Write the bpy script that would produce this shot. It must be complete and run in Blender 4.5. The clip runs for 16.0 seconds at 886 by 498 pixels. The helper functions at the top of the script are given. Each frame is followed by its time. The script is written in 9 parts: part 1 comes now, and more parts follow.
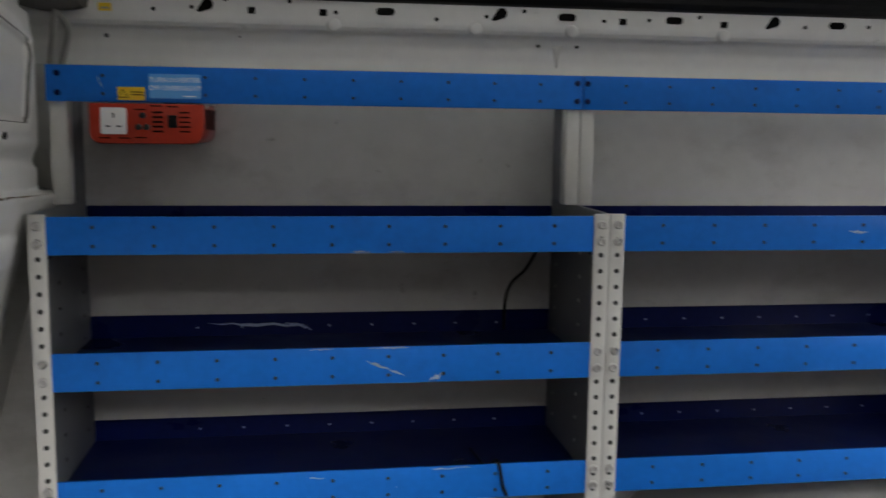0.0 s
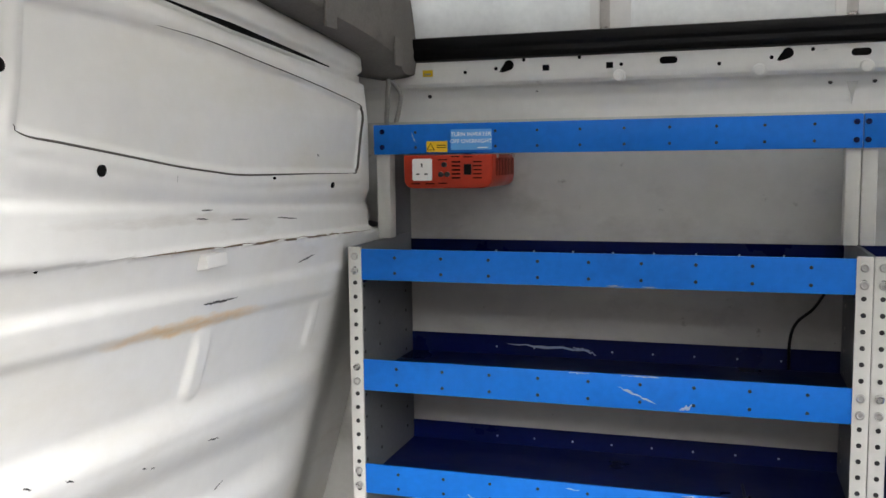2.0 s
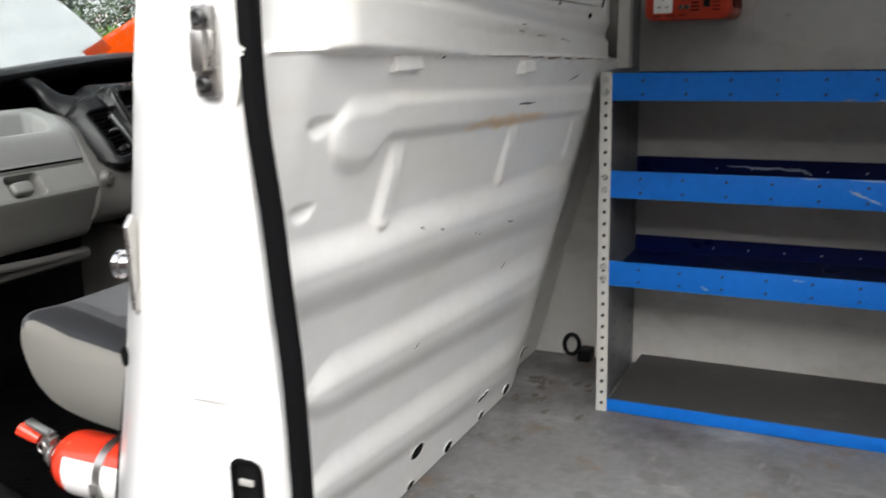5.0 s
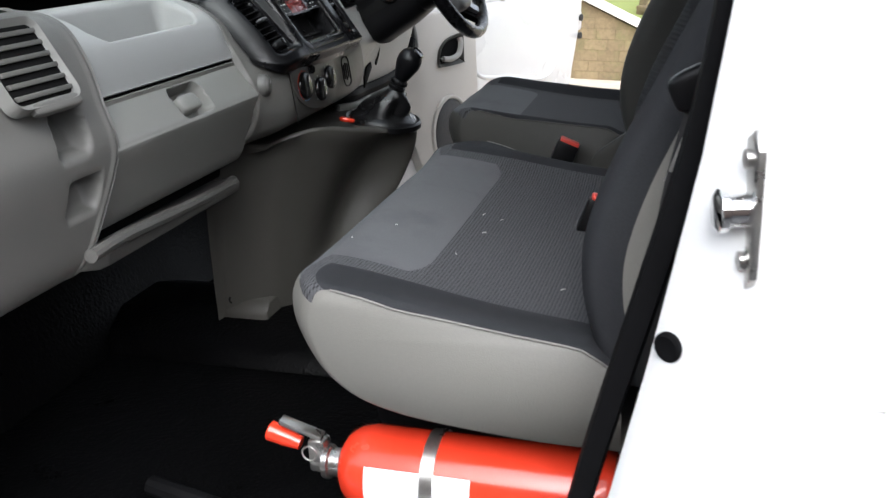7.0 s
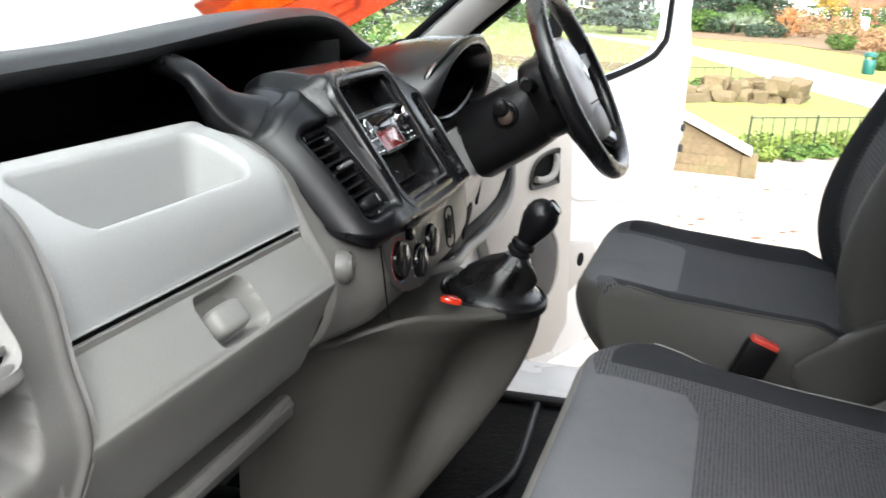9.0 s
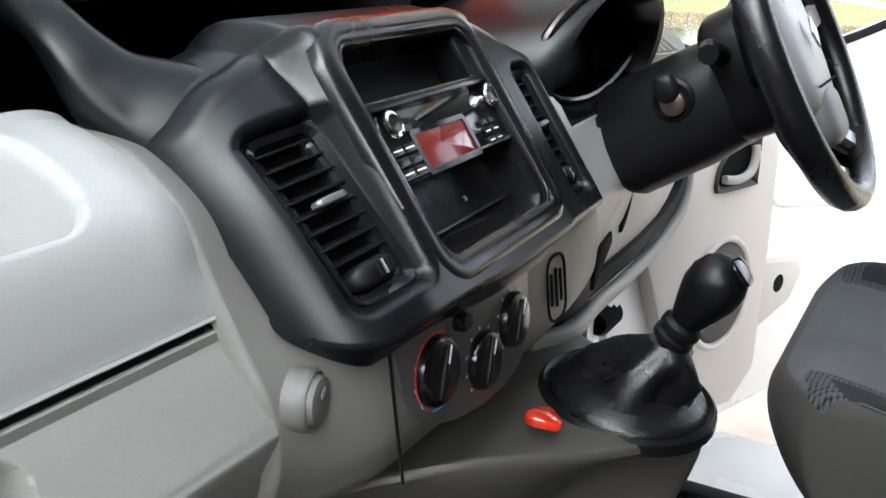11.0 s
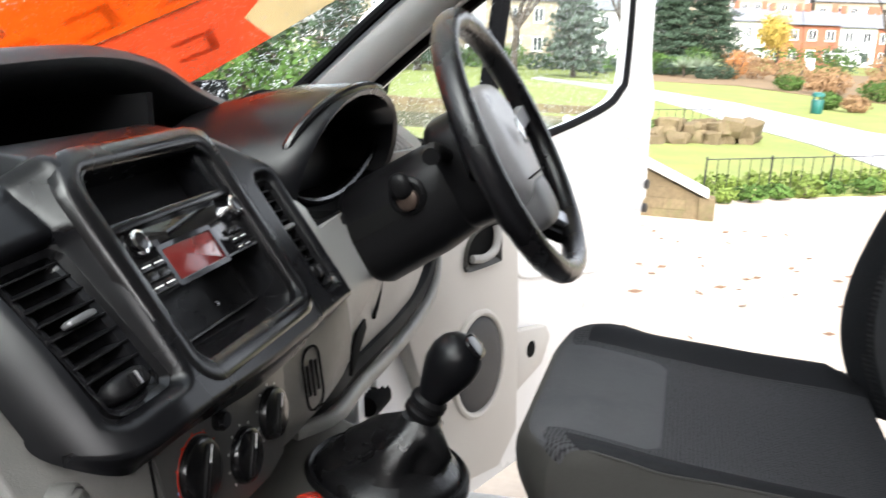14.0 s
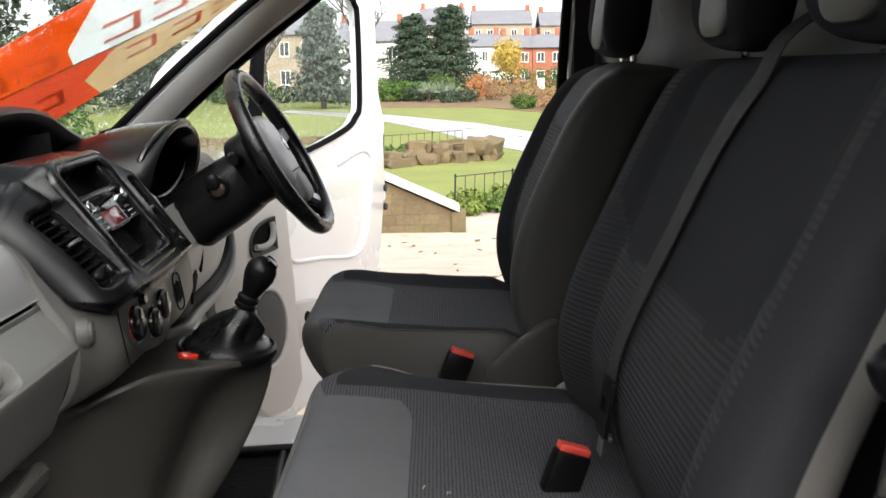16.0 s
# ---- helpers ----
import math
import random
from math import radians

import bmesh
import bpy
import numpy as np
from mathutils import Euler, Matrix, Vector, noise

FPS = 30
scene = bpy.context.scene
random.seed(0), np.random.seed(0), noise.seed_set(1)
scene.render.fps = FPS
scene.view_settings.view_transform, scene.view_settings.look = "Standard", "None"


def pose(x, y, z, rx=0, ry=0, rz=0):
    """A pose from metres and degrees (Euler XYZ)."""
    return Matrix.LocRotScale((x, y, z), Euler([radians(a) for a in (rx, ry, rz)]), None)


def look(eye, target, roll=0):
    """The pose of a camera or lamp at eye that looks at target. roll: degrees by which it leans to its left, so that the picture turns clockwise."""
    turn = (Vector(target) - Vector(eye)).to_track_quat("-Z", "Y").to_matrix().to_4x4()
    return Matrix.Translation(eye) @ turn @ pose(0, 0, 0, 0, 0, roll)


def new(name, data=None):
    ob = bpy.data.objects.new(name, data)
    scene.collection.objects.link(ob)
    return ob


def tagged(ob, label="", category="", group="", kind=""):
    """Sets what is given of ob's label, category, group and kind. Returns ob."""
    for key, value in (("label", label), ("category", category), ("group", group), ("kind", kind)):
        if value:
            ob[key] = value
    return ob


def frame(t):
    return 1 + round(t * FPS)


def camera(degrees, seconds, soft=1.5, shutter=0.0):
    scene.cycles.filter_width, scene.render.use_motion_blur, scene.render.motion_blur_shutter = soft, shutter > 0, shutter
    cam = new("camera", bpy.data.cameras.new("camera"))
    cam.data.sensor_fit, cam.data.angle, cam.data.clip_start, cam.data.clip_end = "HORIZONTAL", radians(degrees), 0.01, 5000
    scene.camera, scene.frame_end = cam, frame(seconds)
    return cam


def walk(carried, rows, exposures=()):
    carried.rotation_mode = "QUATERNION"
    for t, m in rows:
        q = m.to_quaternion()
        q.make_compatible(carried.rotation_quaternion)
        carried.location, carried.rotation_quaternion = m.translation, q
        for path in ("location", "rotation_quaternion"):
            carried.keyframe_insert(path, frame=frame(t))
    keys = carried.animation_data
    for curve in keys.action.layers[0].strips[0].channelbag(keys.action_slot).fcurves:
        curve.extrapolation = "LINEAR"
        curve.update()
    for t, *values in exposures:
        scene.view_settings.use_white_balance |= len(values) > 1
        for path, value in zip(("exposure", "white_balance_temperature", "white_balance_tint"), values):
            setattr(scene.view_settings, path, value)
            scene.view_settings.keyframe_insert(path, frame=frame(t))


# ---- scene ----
from mathutils.bvhtree import BVHTree

cam = camera(52.6, 16.0, shutter=0.3)
PATH = [
    (0, (0.559, -1.152, 1.592), (0.85, 0.81, 1.335), 0.7),
    (0.5, (0.6, -1.198, 1.591), (0.517, 0.788, 1.367), -0.2),
    (1, (0.707, -1.286, 1.617), (0.357, 0.668, 1.377), -0.6),
    (1.5, (0.787, -1.307, 1.624), (0.301, 0.621, 1.404), -0.8),
    (2, (0.854, -1.315, 1.632), (0.254, 0.582, 1.431), -0.7),
    (2.5, (0.871, -1.324, 1.63), (0.205, 0.553, 1.446), -0.6),
    (3, (0.881, -1.335, 1.626), (0.152, 0.517, 1.435), -0.5),
    (3.5, (0.882, -1.379, 1.62), (0.106, 0.451, 1.4), -0.0),
    (4, (0.877, -1.483, 1.607), (0.067, 0.323, 1.326), 0.1),
    (4.5, (0.827, -1.642, 1.562), (0.005, 0.148, 1.213), -0.3),
    (5, (0.688, -1.746, 1.533), (-0.151, 0.011, 1.077), -1.5),
    (5.2, (0.595, -1.757, 1.518), (-0.26, -0.02, 1.016), -1.6),
    (7.3, (-0.221, -1.573, 1.493), (-0.749, 0.228, 0.803), -2.6),
    (7.5, (-0.245, -1.5, 1.503), (-0.769, 0.303, 0.813), -2.4),
    (8, (-0.32, -1.378, 1.507), (-0.807, 0.442, 0.836), -1.7),
    (8.5, (-0.443, -1.276, 1.539), (-0.907, 0.578, 0.948), -0.1),
    (9, (-0.513, -1.098, 1.531), (-1.11, 0.733, 0.994), -0.1),
    (9.5, (-0.53, -0.904, 1.515), (-1.302, 0.853, 0.951), -0.8),
    (10, (-0.57, -0.746, 1.498), (-1.444, 0.949, 0.897), -0.8),
    (12.3, (-0.623, -0.511, 1.486), (-1.607, 1.114, 0.86), 0.7),
    (12.5, (-0.619, -0.513, 1.49), (-1.568, 1.137, 0.876), 1.0),
    (13, (-0.613, -0.518, 1.499), (-1.461, 1.196, 0.914), 1.2),
    (13.5, (-0.605, -0.543, 1.506), (-1.32, 1.248, 0.975), 0.8),
    (14, (-0.567, -0.614, 1.515), (-1.086, 1.266, 1.071), -0.7),
    (14.5, (-0.485, -0.778, 1.547), (-0.772, 1.166, 1.177), -1.7),
    (15, (-0.459, -0.954, 1.561), (-0.584, 1.015, 1.23), -1.7),
    (15.5, (-0.464, -1.12, 1.546), (-0.501, 0.85, 1.202), -3.6),
    (16, (-0.459, -1.296, 1.537), (-0.47, 0.665, 1.141), -3.6),
]
EXPOSURES = [(0, 1.5, 6500, 10), (0.5, 2.3, 6500, 10), (1.0, 2.45, 6500, 10), (3.5, 2.45, 6500, 10), (4.5, 2.0, 6500, 10), (5.2, 1.6, 6500, 10), (7.3, 1.7, 6100, 10), (7.6, 1.9, 6100, 10), (8.0, 2.45, 6100, 10), (9.0, 2.45, 6300, 10), (9.5, 2.25, 6300, 10), (10.2, 2.25, 6200, 10), (12.3, 2.7, 6100, 10), (13.2, 2.7, 6200, 10), (14.2, 1.9, 6400, 11), (15, 0.86, 6600, 12), (15.5, 1.15, 6600, 12), (16, 1.5, 6600, 12)]
walk(cam, [(t, look(eye, target, roll)) for t, eye, target, roll in PATH], EXPOSURES)

# ---- world, sun ----
world = bpy.data.worlds.new("overcast_sky")
scene.world = world
world.use_nodes = True
wn, wl = world.node_tree.nodes, world.node_tree.links
wn.clear()
w_out = wn.new("ShaderNodeOutputWorld")
w_bg = wn.new("ShaderNodeBackground")
w_sky = wn.new("ShaderNodeTexSky")
w_sky.sky_type = "NISHITA"
w_sky.sun_disc = False
w_sky.sun_elevation = radians(43)
w_sky.sun_rotation = radians(161.6)
w_sky.air_density, w_sky.dust_density, w_sky.ozone_density = 1.0, 3.0, 1.0
w_hs = wn.new("ShaderNodeHueSaturation")
w_hs.inputs["Saturation"].default_value = 0.22
w_bg.inputs["Strength"].default_value = 0.15
wl.new(w_sky.outputs[0], w_hs.inputs["Color"])
wl.new(w_hs.outputs[0], w_bg.inputs["Color"])
wl.new(w_bg.outputs[0], w_out.inputs["Surface"])

sun_data = bpy.data.lights.new("sun", "SUN")
sun_data.energy = 1.2
sun_data.angle = radians(70)
sun_data.color = (1.0, 0.97, 0.93)
sun = new("sun", sun_data)
sun.matrix_world = look((2, -6, 6), (0, 0, 0))


# ---- materials ----
def ramp(nt, fac, stops):
    r = nt.nodes.new("ShaderNodeValToRGB")
    while len(r.color_ramp.elements) < len(stops):
        r.color_ramp.elements.new(0.5)
    for e, (p, c) in zip(r.color_ramp.elements, stops):
        e.position = p
        e.color = (*c, 1) if len(c) == 3 else (c[0], c[0], c[0], 1)
    nt.links.new(fac, r.inputs[0])
    return r.outputs[0]


def noise_tex(nt, coords, scale, detail=4.0, rough=0.55, stretch=None):
    t = nt.nodes.new("ShaderNodeTexNoise")
    t.inputs["Scale"].default_value = scale
    t.inputs["Detail"].default_value = detail
    t.inputs["Roughness"].default_value = rough
    if stretch:
        m = nt.nodes.new("ShaderNodeMapping")
        m.inputs["Scale"].default_value = stretch
        nt.links.new(coords, m.inputs[0])
        coords = m.outputs[0]
    nt.links.new(coords, t.inputs["Vector"])
    return t.outputs["Fac"]


def mix(nt, fac, a, b, blend="MIX"):
    m = nt.nodes.new("ShaderNodeMix")
    m.data_type = "RGBA"
    m.blend_type = blend
    for sock, v in ((m.inputs[0], fac), (m.inputs[6], a), (m.inputs[7], b)):
        if isinstance(v, (int, float)):
            sock.default_value = v
        elif isinstance(v, tuple):
            sock.default_value = (*v, 1)
        else:
            nt.links.new(v, sock)
    return m.outputs[2]


def shade(t, k):
    return tuple(min(1.0, c * k) for c in t)


def surface(name, base, rough=0.5, metal=0.0, var=0.12, scale=3.0, fine=80.0, bump=0.1, coat=0.0, marks=(), spec=0.5,
            rough_var=0.1, bump_fine=None, island=0.0):
    """A worn procedural surface. marks: (colour, noise scale, from, to, strength, stretch)."""
    m = bpy.data.materials.new(name)
    m.use_nodes = True
    nt = m.node_tree
    p = nt.nodes["Principled BSDF"]
    tc = nt.nodes.new("ShaderNodeTexCoord").outputs["Object"]
    big = noise_tex(nt, tc, scale, 5)
    col = ramp(nt, big, [(0.3, shade(base, 1 - var)), (0.7, shade(base, 1 + var))])
    small = noise_tex(nt, tc, fine, 3)
    col = mix(nt, 0.25, col, ramp(nt, small, [(0.35, shade(base, 1 - 1.5 * var)), (0.65, shade(base, 1 + 1.5 * var))]))
    for k, (mc, ms, a, b, st, stretch) in enumerate(marks):
        f = noise_tex(nt, tc, ms, 6, 0.65, stretch)
        f = ramp(nt, f, [(a, (0,)), (b, (st,))])
        col = mix(nt, f, col, mc)
    if island:
        oi = nt.nodes.new("ShaderNodeObjectInfo")
        col = mix(nt, ramp(nt, oi.outputs["Random"], [(0, (0,)), (1, (island,))]), col, shade(base, 0.4))
    nt.links.new(col, p.inputs["Base Color"])
    rr = ramp(nt, big, [(0.3, (max(0.02, rough - rough_var),)), (0.7, (min(1, rough + rough_var),))])
    nt.links.new(rr, p.inputs["Roughness"])
    p.inputs["Metallic"].default_value = metal
    p.inputs["Coat Weight"].default_value = coat
    p.inputs["Specular IOR Level"].default_value = spec
    if bump:
        b = nt.nodes.new("ShaderNodeBump")
        b.inputs["Strength"].default_value = bump
        b.inputs["Distance"].default_value = 0.002
        nt.links.new(noise_tex(nt, tc, bump_fine or fine, 4), b.inputs["Height"])
        nt.links.new(b.outputs[0], p.inputs["Normal"])
    return m


def woven(name, base, dark, pitch, ridge=0.6, rough=0.9, axis=1):
    """Ribbed seat cloth: fine ridges over a soft weave."""
    m = surface(name, base, rough, var=0.12, scale=6, fine=500, bump=0)
    nt = m.node_tree
    p = nt.nodes["Principled BSDF"]
    tc = nt.nodes.new("ShaderNodeTexCoord").outputs["Object"]
    wave = nt.nodes.new("ShaderNodeTexWave")
    wave.wave_type, wave.bands_direction = "BANDS", "XYZ"[axis]
    wave.inputs["Scale"].default_value = 0.314 / pitch
    wave.inputs["Distortion"].default_value = 0.6
    wave.inputs["Detail"].default_value = 1.0
    nt.links.new(tc, wave.inputs["Vector"])
    old = p.inputs["Base Color"].links[0].from_socket
    nt.links.new(mix(nt, ramp(nt, wave.outputs["Fac"], [(0.30, (ridge,)), (0.60, (0,))]), old, dark), p.inputs["Base Color"])
    b = nt.nodes.new("ShaderNodeBump")
    b.inputs["Strength"].default_value = 0.6
    b.inputs["Distance"].default_value = 0.0015
    nt.links.new(wave.outputs["Fac"], b.inputs["Height"])
    nt.links.new(b.outputs[0], p.inputs["Normal"])
    return m


def honeycomb(name, base, dark, scale):
    """Open mesh cloth: pale dots between dark cells."""
    m = surface(name, base, 0.9, var=0.1, scale=6, fine=300, bump=0, spec=0.15)
    nt = m.node_tree
    p = nt.nodes["Principled BSDF"]
    tc = nt.nodes.new("ShaderNodeTexCoord").outputs["Object"]
    v = nt.nodes.new("ShaderNodeTexVoronoi")
    v.voronoi_dimensions = "2D"
    v.inputs["Scale"].default_value = scale
    v.inputs["Randomness"].default_value = 0.15
    nt.links.new(tc, v.inputs["Vector"])
    old = p.inputs["Base Color"].links[0].from_socket
    nt.links.new(mix(nt, ramp(nt, v.outputs["Distance"], [(0.38, (0,)), (0.58, (0.95,))]), old, dark), p.inputs["Base Color"])
    b = nt.nodes.new("ShaderNodeBump")
    b.inputs["Strength"].default_value = 0.7
    b.inputs["Distance"].default_value = 0.002
    b.invert = True
    nt.links.new(v.outputs["Distance"], b.inputs["Height"])
    nt.links.new(b.outputs[0], p.inputs["Normal"])
    return m


def clear_glass(name, tint=(0.95, 0.98, 0.97), wet=0.0):
    """Thin pane: lets light through, with a weak mirror and, if wet, raindrops."""
    m = bpy.data.materials.new(name)
    m.use_nodes = True
    nt = m.node_tree
    nt.nodes.clear()
    out = nt.nodes.new("ShaderNodeOutputMaterial")
    tr = nt.nodes.new("ShaderNodeBsdfTransparent")
    tr.inputs[0].default_value = (*tint, 1)
    gl = nt.nodes.new("ShaderNodeBsdfGlossy")
    gl.inputs["Roughness"].default_value = 0.03
    lw = nt.nodes.new("ShaderNodeLayerWeight")
    lw.inputs["Blend"].default_value = 0.5
    gloss = ramp(nt, lw.outputs["Facing"], [(0.0, (0.025,)), (0.6, (0.04,)), (0.85, (0.14,)), (1.0, (0.6,))])
    mx = nt.nodes.new("ShaderNodeMixShader")
    nt.links.new(gloss, mx.inputs[0])
    nt.links.new(tr.outputs[0], mx.inputs[1])
    nt.links.new(gl.outputs[0], mx.inputs[2])
    last = mx.outputs[0]
    if wet:
        tc = nt.nodes.new("ShaderNodeTexCoord").outputs["Object"]
        v = nt.nodes.new("ShaderNodeTexVoronoi")
        v.inputs["Scale"].default_value = wet
        nt.links.new(tc, v.inputs["Vector"])
        gate = noise_tex(nt, tc, wet * 0.35, 2)
        size = nt.nodes.new("ShaderNodeMath")
        size.operation = "MULTIPLY_ADD"
        nt.links.new(gate, size.inputs[0])
        size.inputs[1].default_value = -0.9
        nt.links.new(v.outputs["Distance"], size.inputs[2])
        drop = ramp(nt, size.outputs[0], [(0.0, (0.8,)), (0.06, (0,))])
        shift = nt.nodes.new("ShaderNodeMath")
        shift.operation = "ADD"
        shift.inputs[1].default_value = 0.30
        nt.links.new(size.outputs[0], shift.inputs[0])
        nt.links.new(shift.outputs[0], drop.node.inputs[0])
        df = nt.nodes.new("ShaderNodeBsdfTranslucent")
        df.inputs[0].default_value = (0.75, 0.78, 0.8, 1)
        m2 = nt.nodes.new("ShaderNodeMixShader")
        nt.links.new(drop, m2.inputs[0])
        nt.links.new(last, m2.inputs[1])
        nt.links.new(df.outputs[0], m2.inputs[2])
        last = m2.outputs[0]
    nt.links.new(last, out.inputs["Surface"])
    return m


DIRT = (0.16, 0.14, 0.11)
M_WHITE = surface("white_van_paint", (0.74, 0.735, 0.71), 0.42, var=0.04, scale=2.5, fine=30, bump=0.05, coat=0.1,
                  marks=(((0.62, 0.58, 0.48), 2.4, 0.48, 0.75, 0.5, (1, 0.7, 2.0)), ((0.50, 0.46, 0.38), 6.0, 0.60, 0.76, 0.35, (1, 0.5, 2.2)),
                         ((0.22, 0.21, 0.19), 16.0, 0.72, 0.77, 0.5, (1, 0.35, 1.8)),
                         ((0.12, 0.11, 0.10), 60.0, 0.76, 0.79, 0.8, (1, 0.45, 1))))


def stained(name, base, at, size, slope, colour, strength):
    """A copy of a paint with one soft streak of its own at (y, z), size long and high."""
    m = base.copy()
    m.name = name
    nt = m.node_tree
    p = nt.nodes["Principled BSDF"]
    tc = nt.nodes.new("ShaderNodeTexCoord").outputs["Object"]
    xyz = nt.nodes.new("ShaderNodeSeparateXYZ")
    nt.links.new(tc, xyz.inputs[0])

    def math_node(op, a, b):
        n = nt.nodes.new("ShaderNodeMath")
        n.operation = op
        for sock, v in zip(n.inputs, (a, b)):
            if isinstance(v, (int, float)):
                sock.default_value = v
            else:
                nt.links.new(v, sock)
        return n.outputs[0]

    dy = math_node("SUBTRACT", xyz.outputs["Y"], at[0])
    dz = math_node("SUBTRACT", math_node("SUBTRACT", xyz.outputs["Z"], at[1]), math_node("MULTIPLY", dy, slope))
    wob = math_node("MULTIPLY", math_node("SUBTRACT", noise_tex(nt, tc, 16, 4), 0.5), 1.6)
    u = math_node("ABSOLUTE", math_node("DIVIDE", dy, size[0]), 0)
    w = math_node("ABSOLUTE", math_node("ADD", math_node("DIVIDE", dz, size[1]), wob), 0)
    near = math_node("SUBTRACT", 1.0, math_node("ADD", math_node("MULTIPLY", u, u), math_node("MULTIPLY", w, w)))
    grain = noise_tex(nt, tc, 55, 5, 0.7, (1, 0.3, 1.5))
    f = math_node("MULTIPLY", ramp(nt, near, [(0.0, (0,)), (0.75, (strength,))]), ramp(nt, grain, [(0.30, (0.25,)), (0.62, (1,))]))
    old = p.inputs["Base Color"].links[0].from_socket
    nt.links.new(mix(nt, f, old, colour), p.inputs["Base Color"])
    return m


M_BULKHEAD = stained("rust_streaked_white_paint", M_WHITE, (-0.10, 1.376), (0.25, 0.015), -0.04, (0.74, 0.47, 0.18), 0.75)
M_BULKHEAD = stained("yellowed_white_paint", M_BULKHEAD, (-0.575, 1.72), (0.022, 0.11), 0.0, (0.70, 0.62, 0.42), 0.45)
M_BULKHEAD = stained("grimy_white_paint", M_BULKHEAD, (-0.15, 1.545), (0.34, 0.010), -0.04, (0.42, 0.38, 0.32), 0.35)
M_PAINT = surface("clean_white_paint", (0.80, 0.80, 0.79), 0.25, var=0.02, scale=2, fine=20, bump=0.02, coat=0.5)
M_LINING = surface("grimy_side_panel", (0.54, 0.535, 0.51), 0.5, var=0.08, scale=2.2, fine=25, bump=0.05,
                   marks=((DIRT, 4.0, 0.52, 0.78, 0.45, (1, 1, 1.6)), ((0.52, 0.51, 0.49), 3.0, 0.55, 0.75, 0.4, None), ((0.12, 0.11, 0.09), 22.0, 0.66, 0.74, 0.5, (0.8, 1, 1.0)), ((0.06, 0.055, 0.05), 46.0, 0.72, 0.76, 0.8, (1.0, 1, 0.6))))
M_RAILMETAL = surface("painted_roof_rail", (0.72, 0.715, 0.69), 0.4, var=0.05, scale=4, fine=40, bump=0.04,
                      marks=((DIRT, 14.0, 0.66, 0.74, 0.5, (0.6, 1, 1.2)),))
M_BLUE = surface("blue_shelf_paint", (0.004, 0.150, 0.60), 0.42, var=0.10, scale=5, fine=60, bump=0.03, spec=0.25,
                 marks=(((0.30, 0.45, 0.75), 10.0, 0.68, 0.80, 0.35, (0.5, 1, 1.5)),
                        ((0.75, 0.76, 0.78), 30.0, 0.745, 0.77, 0.9, (0.45, 1, 1)),
                        ((0.01, 0.05, 0.22), 4.0, 0.55, 0.75, 0.4, None)))
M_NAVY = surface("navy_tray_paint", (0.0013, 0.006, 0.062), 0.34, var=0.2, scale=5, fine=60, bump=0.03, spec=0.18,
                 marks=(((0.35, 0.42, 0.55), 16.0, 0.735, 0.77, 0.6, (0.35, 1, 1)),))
M_UPRIGHT = surface("pale_grey_upright", (0.58, 0.575, 0.54), 0.45, var=0.05, scale=6, fine=60, bump=0.03,
                    marks=((DIRT, 20.0, 0.68, 0.75, 0.5, None),))
M_GALV = surface("dull_galvanised_side", (0.21, 0.22, 0.23), 0.45, 0.5, var=0.12, scale=9, fine=90, bump=0.03)
M_FLOOR = surface("scuffed_grey_load_floor", (0.19, 0.19, 0.193), 0.62, var=0.2, scale=3.5, fine=45, bump=0.08,
                  marks=(((0.42, 0.42, 0.41), 5.0, 0.56, 0.72, 0.6, (0.6, 1, 1)), ((0.06, 0.05, 0.045), 3.2, 0.48, 0.66, 0.8, None),
                         ((0.17, 0.11, 0.065), 5.5, 0.57, 0.68, 0.75, None), ((0.34, 0.33, 0.31), 11.0, 0.62, 0.70, 0.5, (1, 0.5, 1))))
M_PLY = surface("dark_shelf_board", (0.06, 0.057, 0.055), 0.6, var=0.2, scale=5, fine=60, bump=0.05,
                marks=(((0.2, 0.19, 0.18), 7.0, 0.62, 0.75, 0.4, (0.4, 1, 1)),))
M_FELT = surface("brown_grey_felt_trim", (0.17, 0.16, 0.148), 0.95, var=0.15, scale=7, fine=160, bump=0.5, spec=0.1,
                 marks=(((0.09, 0.085, 0.08), 9.0, 0.55, 0.75, 0.5, None),))
M_GREYTRIM = surface("grey_moulded_trim", (0.36, 0.35, 0.33), 0.7, var=0.12, scale=6, fine=120, bump=0.15)
M_BLACK = surface("black_plastic", (0.005, 0.005, 0.0055), 0.40, var=0.15, scale=8, fine=300, bump=0.08, spec=0.16)
M_HOLE = surface("dark_cavity", (0.006, 0.006, 0.006), 0.9, var=0.1, bump=0, spec=0.1)
M_RUBBER = surface("black_rubber_seal", (0.004, 0.004, 0.0045), 0.75, spec=0.07, var=0.2, scale=10, fine=120, bump=0.1)
M_STEEL = surface("worn_steel", (0.50, 0.49, 0.47), 0.32, 0.95, var=0.12, scale=20, fine=150, bump=0.03)
M_CHROME = surface("chrome", (0.80, 0.80, 0.80), 0.12, 1.0, var=0.03, scale=10, fine=60, bump=0)
M_RED = surface("red_inverter_case", (0.40, 0.030, 0.010), 0.35, spec=0.3, var=0.10, scale=10, fine=80, bump=0.03)
M_SIGNAL = surface("fire_red_paint", (0.70, 0.045, 0.018), 0.22, var=0.05, scale=6, fine=60, bump=0.01, coat=0.5)
M_LENS = surface("glossy_red_plastic", (0.55, 0.03, 0.01), 0.08, var=0.1, scale=20, fine=60, bump=0, coat=0.6)
M_BUCKLE = surface("buckle_red_plastic", (0.66, 0.07, 0.05), 0.4, var=0.05, scale=20, fine=100, bump=0.02)
